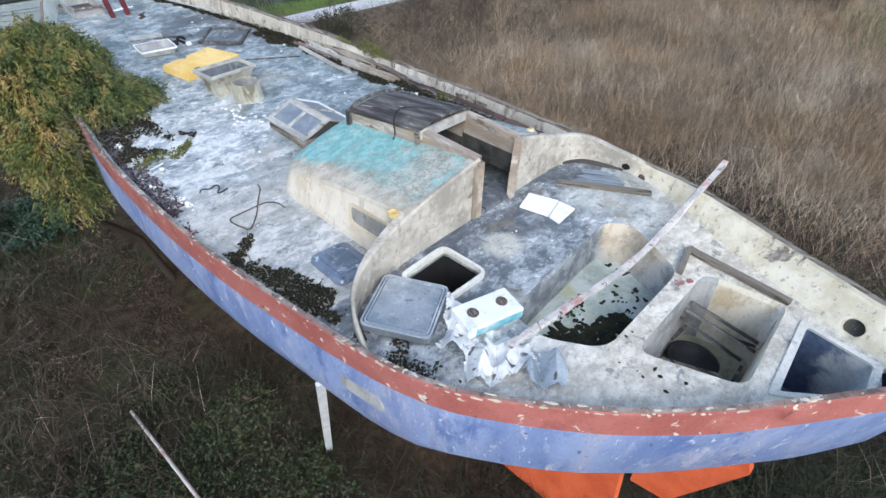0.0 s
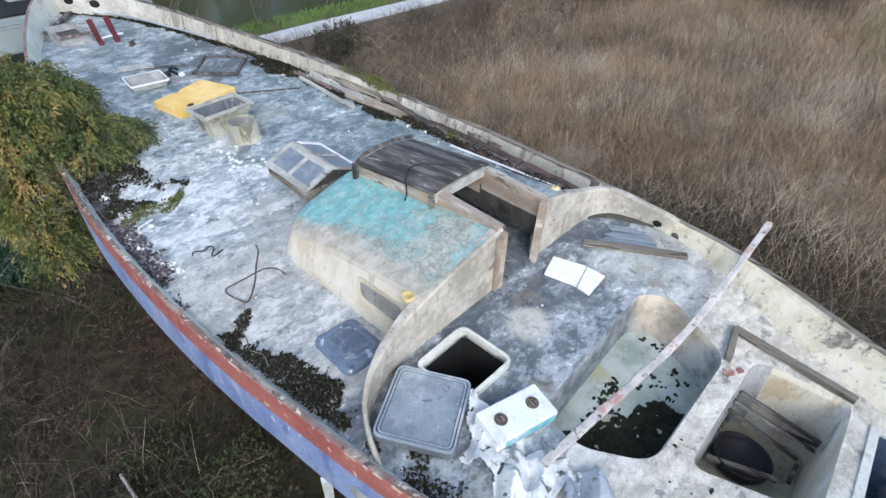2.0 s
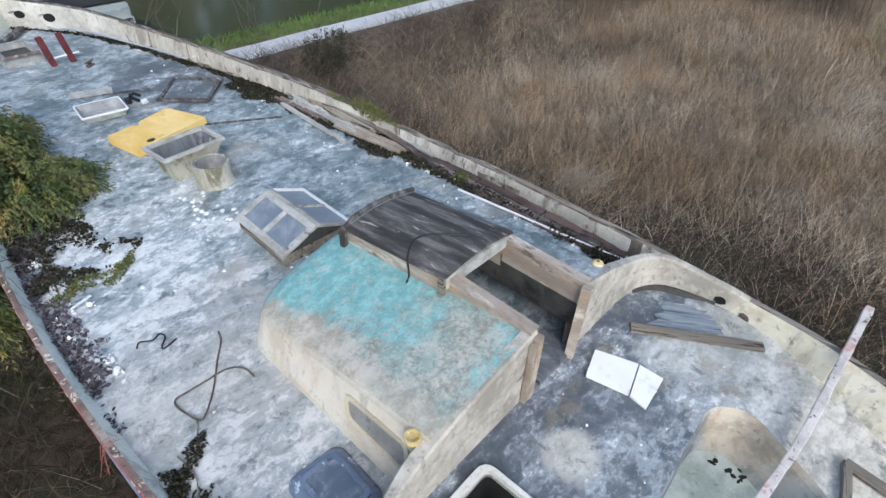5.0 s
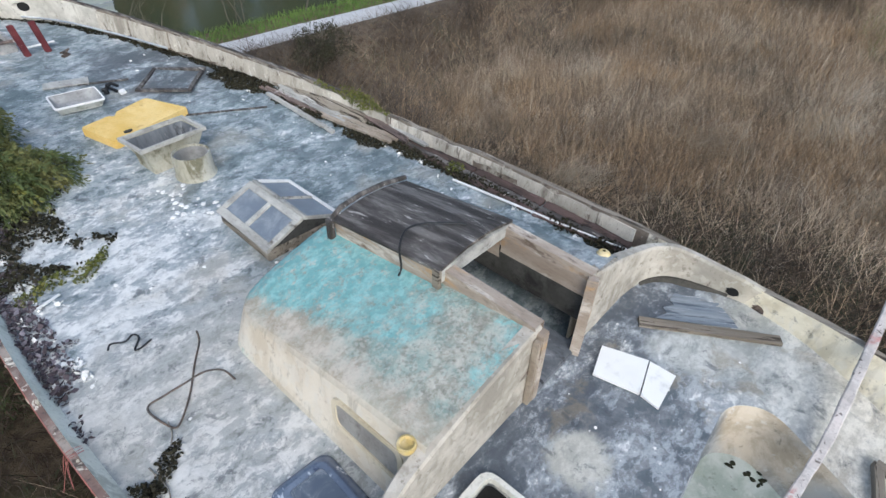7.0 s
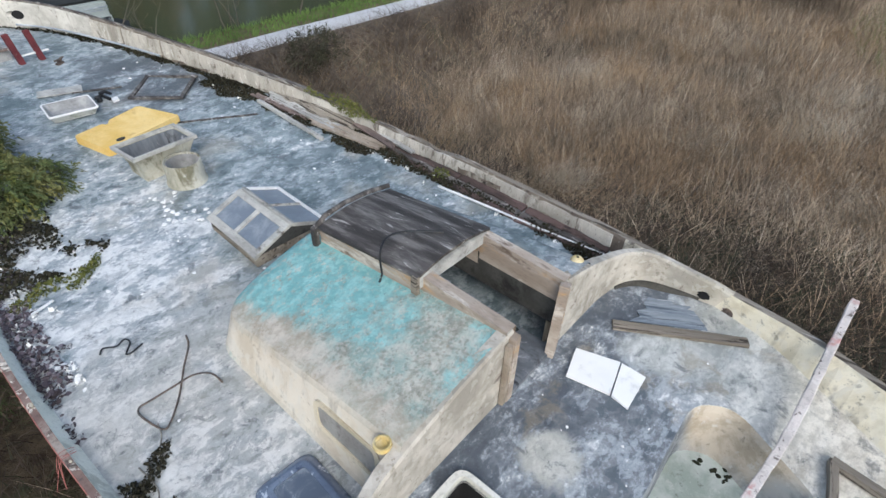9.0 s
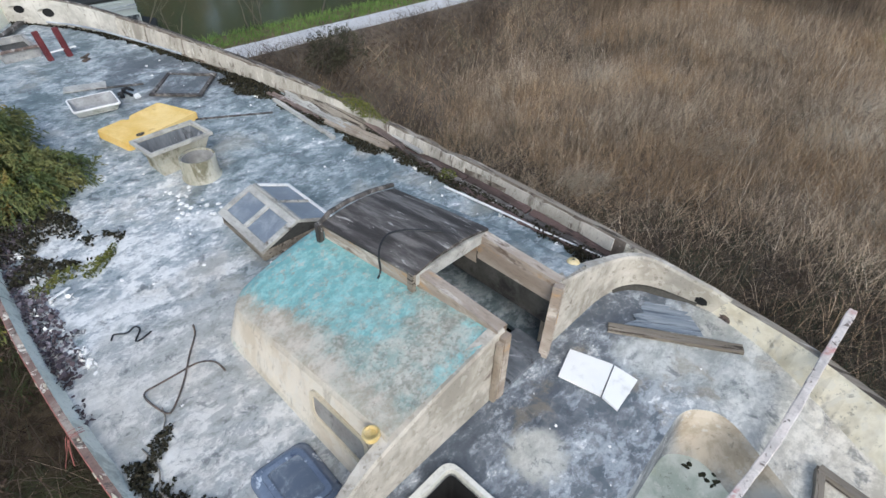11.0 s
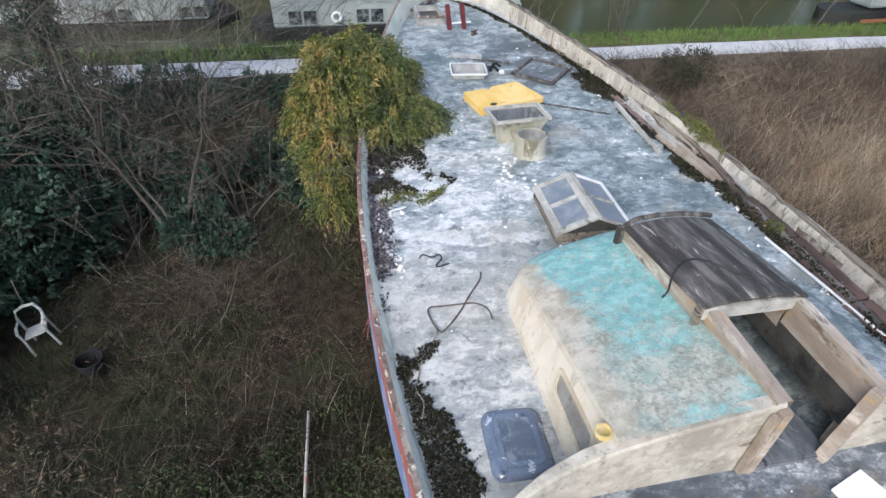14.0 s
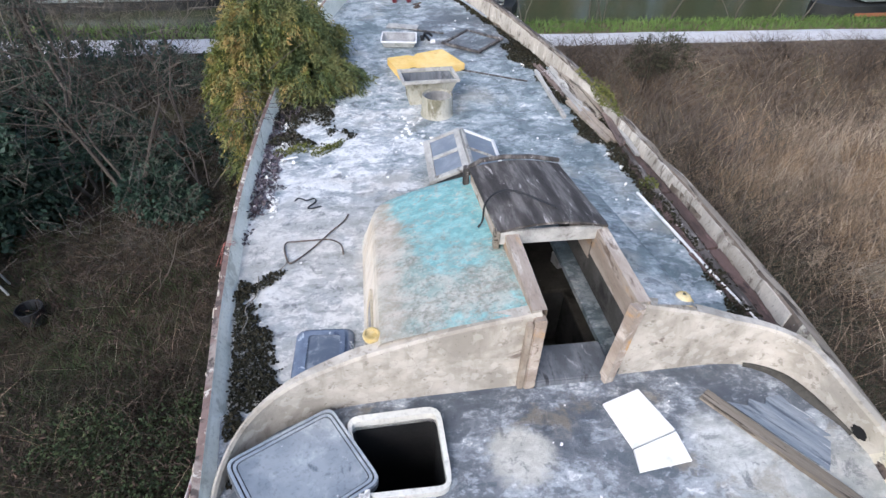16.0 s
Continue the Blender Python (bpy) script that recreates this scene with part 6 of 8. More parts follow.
def canes(name, n, area, length, rise, material, label, category, r=0.006):
    """Arching bramble canes."""
    bm = bmesh.new()
    for _ in range(n):
        x, y = random.uniform(*area[:2]), random.uniform(*area[2:])
        if -2.35 < x < 2.3 and -0.5 < y < 13:
            continue
        a, L, hgt = random.uniform(0, 6.3), random.uniform(*length), random.uniform(*rise)
        z = ground_z(x, y)
        wob = [random.uniform(-0.12, 0.12) for _ in range(6)]
        pts = [(x + math.cos(a + wob[k]) * L * k / 5, y + math.sin(a + wob[k]) * L * k / 5, z + hgt * 4 * (k / 5) * (1 - k / 5 * 0.8)) for k in range(6)]
        tube(bm, pts, [r, r, r * 0.9, r * 0.8, r * 0.6, r * 0.4], 4)
    ob = part(name, bm, material)
    return tagged(ob, label, category, "", "stuff")


canes("bramble_cane_tangle", 60, (-11, -1.8, -3, 12), (0.4, 1.3), (0.1, 0.4), CANE, "arching leafless bramble canes", "bramble", 0.004)
canes("bramble_cane_tangle", 90, (-4.6, -2.4, 4.4, 7.4), (0.3, 0.8), (0.2, 0.5), CANE, "heap of pale tangled dead bramble", "bramble", 0.005)
canes("bramble_cane_tangle", 70, (-4.4, -2.7, 6.6, 9.2), (0.5, 1.2), (0.15, 0.5), CANE, "arching dead canes by the hull", "bramble", 0.005)
canes("bramble_cane_tangle", 50, (-6.5, -3.2, 5.2, 8.0), (0.4, 1.0), (0.1, 0.3), CANE, "dead canes on the dark ground", "bramble", 0.004)
canes("bramble_cane_tangle", 320, (2.4, 18, -6, 14.5), (0.6, 1.6), (0.2, 0.7), CANE, "brown arching bramble canes in dry grass", "bramble", 0.004)


def bare_shrub(name, at, height, spread, n, label, r0=0.05, depth=4, long=0, tilt=(0, 0)):
    """Trunk and forking limbs down to twigs, one mesh."""
    bm = bmesh.new()

    def grow(p, d, length, r, depth):
        q = p.copy()
        pts, rad = [q.copy()], [r]
        for k in range(4):
            d = (d + Vector((random.uniform(-0.27, 0.27), random.uniform(-0.27, 0.27), random.uniform(-0.14, 0.17)))).normalized()
            q = q + d * length / 4
            pts.append(q.copy())
            rad.append(r * (1 - 0.15 * (k + 1)))
        tube(bm, pts, rad, 6 if r > 0.012 else 4)
        if depth > 0:
            for k in range(random.choice((2, 2, 3))):
                a = random.uniform(0, 6.28)
                side = Vector((math.cos(a), math.sin(a), random.uniform(-0.15, 0.5)))
                grow(pts[random.choice((2, 3, 4))], (d * 0.8 + side * random.uniform(0.5, 1.0)).normalized(), length * random.uniform(0.55, 0.8), max(rad[-1] * 0.62, 0.003), depth - 1)

    for k in range(n):
        a = random.uniform(0, 6.28)
        grow(Vector((0.12 * math.cos(a), 0.12 * math.sin(a), -0.05)), Vector((math.cos(a) * spread + tilt[0], math.sin(a) * spread + tilt[1], 1)).normalized(), height * random.uniform(0.35, 0.5), r0 * random.uniform(0.6, 1.0), depth)
    for k in range(long):
        a, z = random.uniform(0, 6.28), height * random.uniform(0.25, 0.75)
        grow(Vector((0.1 * math.cos(a) + tilt[0] * z, 0.1 * math.sin(a) + tilt[1] * z, z)), Vector((math.cos(a), math.sin(a), random.uniform(-0.05, 0.45))).normalized(), min(1.5, height * random.uniform(0.2, 0.4)), r0 * 0.24, 3)
    ob = thing(name, label, "tree" if "tree" in name else "shrub", "saplings by the water" if "sapling" in name else "bare shrubs to port" if "shrub" in name else "", pose(at[0], at[1], ground_z(*at)))
    part("branchwork", bm, BARK, ob)
    if depth > 4:
        tall = "tree" in name
        k = int((170 if tall else 75) * height)
        c = np.clip(rng.normal(0, 1, (k, 3)), -1.9, 1.9) * np.array([0.3, 0.3, 0.2]) * min(height, 6.0 if tall else 5.2) + np.array([0, 0, 0.62 * height])
        c = c[c[:, 2] > 0.25 * height]
        out = c - np.array([0, 0, 0.25 * height])
        out = out / np.linalg.norm(out, axis=1)[:, None] + rng.normal(0, 0.5, c.shape)
        L = rng.uniform(0.2, 0.75, len(c))
        side = np.cross(out, rng.normal(0, 1, c.shape))
        side = side / np.linalg.norm(side, axis=1)[:, None] * rng.uniform(0.0025, 0.005, len(c))[:, None] * (1.4 if tall else 1.0)
        bend = rng.normal(0, 0.12, c.shape)
        q = [c, c + out * L[:, None] * 0.5 + bend * 0.4, c + out * L[:, None] + bend]
        v = np.stack([q[0] - side, q[0] + side, q[1] - side * 0.8, q[1] + side * 0.8, q[2] - side * 0.3, q[2] + side * 0.3], 1).reshape(-1, 3)
        f = (np.arange(len(c))[:, None, None] * 6 + np.array([[0, 1, 3, 2], [2, 3, 5, 4]])[None]).reshape(-1, 4)
        from_arrays("twigwork", v, f, BARK if tall else TWIG, "", "", "stuff", ob)
    return ob


random.seed(11)
bare_shrub("bare_tree", (-5.75, 10.6), 6.4, 0.12, 3, "leaning bare tree with long level branches", 0.05, 5, 15, (-0.14, 0.12))
for x, y, hh, sp, n, r in ((-4.7, 11.6, 2.6, 0.7, 4, 0.03), (-7.0, 11.6, 3.6, 0.6, 4, 0.045), (-8.8, 12.6, 4.2, 0.5, 3, 0.045), (-6.2, 12.8, 2.6, 0.7, 3, 0.03), (-10.6, 11.4, 4.4, 0.5, 3, 0.05), (-3.7, 12.6, 1.8, 0.7, 3, 0.025), (-12.2, 12.8, 4.6, 0.5, 3, 0.05), (-5.0, 8.4, 2.0, 0.9, 3, 0.02), (-10.0, 14.2, 3.6, 0.5, 2, 0.04)):
    bare_shrub("bare_shrub", (x, y), hh * 1.25, sp * 0.9, n, "leafless grey-brown shrub with spreading twigs", r, 5, 3)
for x, y, hh in ((6.5, 18.25, 3.0), (6.9, 18.3, 3.0), (11.5, 18.3, 2.6), (4.2, 18.25, 2.6)):
    bare_shrub("waterside_sapling", (x, y), hh, 0.25, 2, "thin bare sapling at the canal edge", 0.03)
for x, tx in ((9.0, 0.25), (12.8, 0.3), (14.0, 0.45), (3.2, 0.05)):
    bare_shrub("waterside_sapling", (x, 18.3), 4.2, 0.02, 1, "slender pale sapling leaning at the canal edge", 0.035, 2, 0, (tx, 0.1))


for x, y, hh, tx in ((-7.7, 13.0, 8.2, -0.1), (-5.6, 13.6, 6.6, 0.06), (-9.6, 12.4, 8.0, -0.12)):
    bare_shrub("bare_tree", (x, y), hh, 0.16, 3, "slim bare tree with fine grey twigs beside the path", 0.045, 5, 8, (tx, 0.05))


def bush(name, at, lobes, count, size, material, label, slim=0.45, droop=0.3, second=None, category="bush", root=(0, 0), group=""):
    """A trunk with limbs and a crown of many small leaves in lobes (x, y, z, r, height)."""
    ob = thing(name, label, category, group, pose(*at))
    bm = bmesh.new()
    low = min(l[2] - l[4] for l in lobes)
    base = Vector((0.0, 0.0, max(0.1, low)))
    tube(bm, [(root[0], root[1], -0.1), (root[0] * 0.7 + 0.02, root[1] * 0.7, base.z * 0.5), base], [0.07, 0.06, 0.05], 8)
    for lx, ly, lz, r, hh in lobes:
        tip = Vector((lx, ly, lz))
        mid = base.lerp(tip, 0.5) + Vector((random.uniform(-0.1, 0.1), random.uniform(-0.1, 0.1), 0.1))
        tube(bm, [base, mid, tip], [0.045, 0.03, 0.012], 7)
        for _ in range(7):
            e = tip + Vector((random.uniform(-r, r), random.uniform(-r, r), random.uniform(-hh, hh))) * 0.85
            tube(bm, [mid.lerp(tip, 0.7), tip.lerp(e, 0.5), e], [0.014, 0.009, 0.004], 4)
    part("trunk", bm, TRUNK, ob)
    total = sum(r * r * hh for *_, r, hh in lobes)
    chunks, tan = [], []
    for lx, ly, lz, r, hh in lobes:
        k = int(count * r * r * hh / total)
        u = rng.normal(0, 1, (k // 26 + 1, 3))
        u /= np.linalg.norm(u, axis=1)[:, None]
        rad = rng.uniform(0.3, 1.0, len(u)) ** 0.5 * (1 + 0.25 * np.sin(u[:, 0] * 5 + lx * 3) * np.cos(u[:, 2] * 4 + ly * 5))
        tuft = u * rad[:, None]
        hang = rng.normal(0, 1, (len(u) * 26, 3)) * min(size, 0.055) * (0.95 if size < 0.2 else 5)
        hang[:, 2] = hang[:, 2] * 1.3 - np.hypot(hang[:, 0], hang[:, 1]) * 0.6
        out = np.repeat(u, 26, 0)
        if second:
            t = np.tile(np.arange(26) / 25.0, len(u))[:, None]
            reach = np.repeat(rng.uniform(0.14, 0.30, len(u)), 26)[:, None]
            level = out * np.array([1, 1, 0.35])
            hang = level * reach * t + rng.normal(0, 0.018, hang.shape) - np.array([0, 0, 1]) * reach * 0.75 * t * t
            out = level - np.array([0, 0, 0.9]) * t
        c = np.repeat(tuft, 26, 0) * np.array([r, r, hh]) * (0.86 if second else 1.0) + hang + np.array([lx, ly, lz])
        lv, lf = leaves(c, out, rng.uniform(0.6, 1.25, len(c)) * size, rng, slim, droop)
        share = 0.38 - 0.55 * (tuft[:, 0] * r + lx - 0.25) + 0.3 * np.sin(tuft[:, 1] * 7 + lz * 3)
        pick = np.repeat(np.repeat(rng.random(len(u)) < share, 26), 2) if second else np.zeros(len(lf), bool)
        chunks.append((lv, lf[~pick]))
        if pick.any():
            tan.append((lv, lf[pick]))
    v, f = joined(chunks)
    from_arrays("crown", v, f, material, "", "", "", ob)
    if tan:
        v, f = joined(tan)
        from_arrays("crown", v, f, second, "browning yellow foliage", "", "", ob)
    return ob


bush("evergreen_shrub", (-2.62, 8.3, 0.0), [(0.25, 0.1, 4.1, 0.55, 0.8), (0.55, 0.35, 4.3, 0.6, 0.6), (0.9, -0.2, 3.85, 0.62, 0.4), (0.05, -0.5, 3.55, 0.36, 0.65), (0.03, -0.62, 2.98, 0.3, 0.42), (0.85, 0.8, 4.0, 0.55, 0.45), (1.32, -0.05, 3.72, 0.5, 0.2), (0.15, 0.5, 3.3, 0.45, 0.9), (-0.08, 0.2, 3.8, 0.4, 0.65), (0.35, 0.75, 4.2, 0.5, 0.5)], 125000, 0.048, CONIFER, "yellow-green evergreen shrub growing over the boat's rail", 0.36, 0.25, CONIFER_TAN, root=(1.1, 0.6))
for x, y, r, hh in ((-8.9, 9.6, 1.3, 1.1), (-9.4, 7.8, 1.1, 0.9), (-10.4, 9.0, 1.4, 1.3), (-9.8, 12.0, 1.3, 1.2), (-8.1, 10.3, 1.0, 1.2), (-9.0, 6.3, 0.9, 0.7)):
    bush("dark_evergreen_bush", (x, y, 0), [(0, 0, hh, r, hh), (0.6, 0.4, hh * 0.9, r * 0.7, hh * 0.8)], 7000, 0.11, IVY, "dark glossy evergreen bush", 0.6, 0.2, group="evergreen bushes")
for x, y, r, hh in ((7.6, 15.2, 0.8, 0.55), (6.9, 14.8, 0.6, 0.5)):
    bush("bank_bush", (x, y, 1.1), [(0, 0, hh, r, hh)], 2600, 0.06, SCRUBLEAF, "dull dark bush at the edge of the path", 0.5, 0.2, group="bushes on the bank")
for x, y, r, hh in ((-4.3, 15.3, 0.8, 0.45), (-5.6, 15.0, 0.9, 0.45), (-7.4, 14.4, 1.0, 0.6), (-6.6, 15.4, 0.9, 0.6), (-8.6, 15.5, 1.0, 0.7), (-10.4, 15.3, 1.1, 0.8), (-12.4, 15.0, 1.2, 0.8)):
    bush("bank_bush", (x, y, 1.0), [(0, 0, hh, r, hh)], 3200, 0.08, IVY, "dark ivy bush below the path", 0.6, 0.2, group="bushes on the bank")
for x, y, r, hh in ((-8.0, 10.9, 0.9, 0.8), (-6.3, 12.4, 1.0, 0.7), (-4.4, 13.4, 0.9, 0.6), (-7.6, 13.3, 1.1, 0.8), (-3.3, 12.2, 0.7, 0.5), (-9.2, 14.2, 1.0, 0.7), (-5.4, 10.9, 0.7, 0.5), (-11.4, 10.2, 1.2, 1.0)):
    bush("dark_evergreen_bush", (x, y, ground_z(x, y)), [(0, 0, hh, r, hh), (0.5, -0.3, hh * 0.8, r * 0.7, hh * 0.7)], 4200, 0.10, IVY, "dark ivy-covered bush among bare shrubs", 0.6, 0.2, group="evergreen bushes")
bush("ivy_clad_tree", (-8.3, 13.9, ground_z(-8.3, 13.9)), [(0, 0, 2.6, 0.5, 1.6), (0.1, 0.1, 4.6, 0.55, 1.3), (-0.2, 0.2, 6.2, 0.6, 1.0)], 6500, 0.09, IVY, "slim tree wrapped in dark ivy beside the path", 0.6, 0.25, None, "tree")


# ---- loose things on the deck ----
bm = bmesh.new()
MAT = rounded([(-0.63, 8.70), (-0.29, 8.788), (-0.26, 8.72), (-0.22, 8.75), (-0.20, 8.812), (0.22, 8.92), (0.49, 8.40), (-0.48, 8.19)], 0.02)
prism(bm, MAT, lambda x, y: deck_z(x, y) + 0.005, lambda x, y: deck_z(x, y) + 0.10 + 0.02 * noise.noise((x * 4, y * 4, 1)))
bmesh.ops.bevel(bm, geom=[e for e in bm.edges if e.calc_length() > 0], offset=0.012, segments=2, affect="EDGES")
solid("foam_mattress", bm, FOAM, "torn yellow foam mattress lying beside the vent box", "mattress")

part_tear = [(-0.28 + 0.05 * math.cos(k), 8.29 + 0.018 * math.sin(k)) for k in (0, 1, 2, 3, 4, 5)]
foam = bpy.data.objects["foam_mattress"]
# dark patch laid on the foam paints in the shade of a torn hole
part("tear", prism(bmesh.new(), part_tear, lambda x, y: deck_z(x, y) + 0.09, lambda x, y: deck_z(x, y) + 0.125), DARKIN, foam, "dark patch standing in for a torn hole")

tray = thing("white_sink", "white plastic sink lying on the deck", "sink", "", pose(-0.40, 9.44, deck_z(-0.4, 9.44), 2, 0, -6))
box_loop = lambda hx, hy, z: [(x, y, z) for x, y in rounded(quad(hx, hy), 0.035, 4)]
bm = bmesh.new()
sheet(bm, [box_loop(0.262, 0.205, 0.102), box_loop(0.278, 0.222, 0.104), box_loop(0.283, 0.227, 0.095), box_loop(0.278, 0.222, 0.078), box_loop(0.268, 0.212, 0.076)], True)
part("rim", bm, PLASTIC, tray)
bm = bmesh.new()
g = sheet(bm, [box_loop(0.268, 0.212, 0.078), box_loop(0.235, 0.18, 0.0)], True)
bm.faces.new(g[-1])
part("outer_wall", bm, DULLPLASTIC, tray)
bm = bmesh.new()
g = sheet(bm, [box_loop(0.262, 0.205, 0.102), box_loop(0.245, 0.19, 0.092), box_loop(0.205, 0.15, 0.014)], True)
bm.faces.new(g[-1])
part("bowl", bm, GREYWALL, tray, "dirty grey sink bowl", True)
scrap = bmesh.new()
prism(scrap, [(-0.05, -0.03), (0.03, -0.045), (0.055, 0.02), (-0.01, 0.05)], 0.0, 0.03)
solid("white_scrap", scrap, PLASTIC, "torn white plastic scrap beside the pump fitting", "scrap", "", pose(0.13, 9.42, deck_z(0.13, 9.42) + 0.002, 8, -10, 20))

wf = thing("wooden_frame", "dark weathered wooden frame lying flat on the deck", "wooden frame", "", pose(0.77, 9.36, deck_z(0.77, 9.36) + 0.004, 3.5, 0, -44))
for a, b in (((-0.36, -0.33), (0.36, -0.33)), ((-0.36, 0.33), (0.36, 0.33)), ((-0.33, -0.30), (-0.33, 0.30)), ((0.33, -0.30), (0.33, 0.30))):
    bm = bmesh.new()
    plank(bm, (*a, 0), (*b, 0), 0.05, 0.03, 0, 0.06)
    part("frame_board", bm, DARKWOOD, wf)

# the hatch lid leaning on its side by the after hatch
lid = thing("skylight_cover", "dusty grey framed hatch cover lying tilted beside its opening", "hatch cover")
LM = Matrix.Translation((-1.425, 2.385, deck_z(-1.4, 2.4) + 0.085)) @ pose(0, 0, 0, 2, 4, 30.5) @ Matrix.Diagonal((1.15, 1.15, 1, 1))
lid.matrix_world = LM
lid_loop = lambda d, r: rounded([(-0.295 + d, -0.26 + d), (0.295 - d, -0.26 + d), (0.295 - d, 0.26 - d), (-0.295 + d, 0.26 - d)], r)
for nm, d0, d1, z0, z1, mt in (("skirt", 0.0, 0.020, -0.05, 0.002, DARKSLATE), ("frame", 0.004, 0.018, 0.0, 0.020, PALELID), ("gasket", 0.018, 0.026, -0.01, 0.008, RUBBER), ("inner_frame", 0.026, 0.040, -0.01, 0.018, PALELID), ("inner_gasket", 0.040, 0.045, -0.01, 0.010, RUBBER)):
    part(nm, ring_prism(bmesh.new(), lid_loop(d0, 0.06 - d0 * 0.6), lid_loop(d1, 0.06 - d1 * 0.6), z0, z1), mt, lid)
part("glazing", prism(bmesh.new(), lid_loop(0.045, 0.035), -0.01, 0.014), CLOUDY, lid, "cloudy acrylic glazing")

# white two-hole unit
SM = pose(-1.015, 1.855, deck_z(-1.0, 1.85) + 0.022, 3, 2, -14.5)
st = thing("white_hob_unit", "white moulded slab with two rusty round holes and a blue edge", "hob", "", SM)
ob = part("slab", boxed(-0.27, 0.27, -0.14, 0.14, 0.01, 0.115, 0.008), PLASTIC, st)
for x in (-0.143, 0.143):
    part("burner", ring_prism(bmesh.new(), [(x + 0.05 * math.cos(k * math.pi / 10), 0.01 + 0.05 * math.sin(k * math.pi / 10)) for k in range(20)], [(x + 0.03 * math.cos(k * math.pi / 10), 0.01 + 0.03 * math.sin(k * math.pi / 10)) for k in range(20)], 0.113, 0.122), IRON, st, "rusty burner ring")
    part("burner_cap", prism(bmesh.new(), [(x + 0.03 * math.cos(k * math.pi / 10), 0.01 + 0.03 * math.sin(k * math.pi / 10)) for k in range(20)], 0.113, 0.117), WOOD, st)
part("blue_edge", boxed(-0.2, 0.25, -0.148, -0.139, 0.02, 0.09), worn("pale_blue_paint", ((0.08, 0.36, 0.43), (0.28, 0.52, 0.58)), (((0.6, 0.6, 0.6), 6, 0.55, 0.7),), 0.6), st)

# folded white board by the companionway
bd = thing("white_board", "folded white board lying on the after deck", "board")
za = lambda x, y: deck_z(x, y)
bm = bmesh.new()
prism(bm, [(0.445, 2.635), (0.712, 2.715), (0.815, 2.398), (0.512, 2.318)], lambda x, y: za(x, y) + 0.012, lambda x, y: za(x, y) + 0.035)
part("long_leaf", bm, BOARD, bd)
bm = bmesh.new()
prism(bm, [(0.516, 2.308), (0.818, 2.388), (0.828, 2.20), (0.497, 2.172)], lambda x, y: za(x, y) + 0.004, lambda x, y: za(x, y) + 0.030 - 0.05 * (2.4 - y))
part("short_leaf", bm, BOARD, bd)


def board_on_deck(name, a, b, w, t, lift, material, label, category="plank", twist=0.0, jag=0.08):
    bm = bmesh.new()
    p, q = Vector((a[0], a[1], deck_z(*a) + lift)), Vector((b[0], b[1], deck_z(*b) + lift))
    h = (q - p).length / 2
    plank(bm, (0, -h, 0), (0, h, 0), w, t, twist, jag, 10)
    return solid(name, bm, material, label, category, "", Matrix.Translation((p + q) / 2) @ (q - p).to_track_quat("Y", "Z").to_matrix().to_4x4())


board_on_deck("loose_plank", (1.13, 2.63), (1.66, 1.76), 0.085, 0.03, 0.004, WOOD, "grey weathered plank lying on the after deck")
PEELED = worn("peeled_blue_grey_veneer", ((0.17, 0.205, 0.25), (0.31, 0.345, 0.375)), (((0.085, 0.105, 0.135), 6, 0.48, 0.58), ((0.50, 0.52, 0.53), 8, 0.57, 0.64)), 0.8, 5.0, True, (0.25, 2.4, 1), 60, 0.6)
vx = Vector((0.55, -0.83, 0)).normalized()
bm = bmesh.new()
prism(bm, [(0.0, 0.0), (0.93, 0.0), (0.86, 0.045), (0.90, 0.06), (0.76, 0.10), (0.80, 0.13), (0.62, 0.15), (0.68, 0.20), (0.50, 0.215), (0.55, 0.26), (0.37, 0.26), (0.42, 0.31), (0.27, 0.30), (0.20, 0.32), (0.15, 0.23), (0.17, 0.17), (0.08, 0.13), (0.10, 0.07)], 0.0, 0.005)
veneer = solid("peeled_veneer", bm, PEELED, "torn blue-grey plywood veneer lying against a plank", "veneer")
veneer.matrix_world = Matrix(((vx.x, -vx.y, 0, 1.255), (vx.y, vx.x, 0, 2.555), (0, 0, 1, deck_z(1.6, 2.2) + 0.003), (0, 0, 0, 1))) @ pose(0, 0, 0, 0.8, 0.8, 0)
board_on_deck("loose_batten", (0.99, 1.04), (0.86, 0.10), 0.055, 0.05, 0.01, WOOD, "dark batten along the open locker")
board_on_deck("short_batten", (1.0, 1.03), (0.62, 0.95), 0.05, 0.05, 0.006, WOOD, "short dark batten at the locker corner")
bm = bmesh.new()
sag = [Vector(p) for p in eased([(2.24, 1.295, 4.095), (1.58, 1.30, 3.955), (0.92, 1.305, 3.812), (0.38, 1.352, 3.69), (-0.40, 1.42, 3.715), (-1.20, 1.487, 3.775)], 8)]
rows = []
for i, p in enumerate(sag):
    d = (sag[min(i + 1, len(sag) - 1)] - sag[max(i - 1, 0)]).normalized()
    side = d.cross(Vector((0, 0, 1))).normalized()
    up = side.cross(d)
    w, h = 0.029 * (1 + 0.12 * random.uniform(-1, 1)), 0.019 * (1 + 0.15 * random.uniform(-1, 1))
    rows.append([p + side * a * w + up * b * h for a, b in ((-1, -0.8), (-0.8, -1), (0.8, -1), (1, -0.8), (1, 0.8), (0.8, 1), (-0.8, 1), (-1, 0.8))])
g = sheet(bm, rows, True)
bm.faces.new(g[0][::-1])
bm.faces.new(g[-1])
solid("painted_pole", bm, PINKPOLE, "long flaking pink and white pole sagging across the boat", "pole")
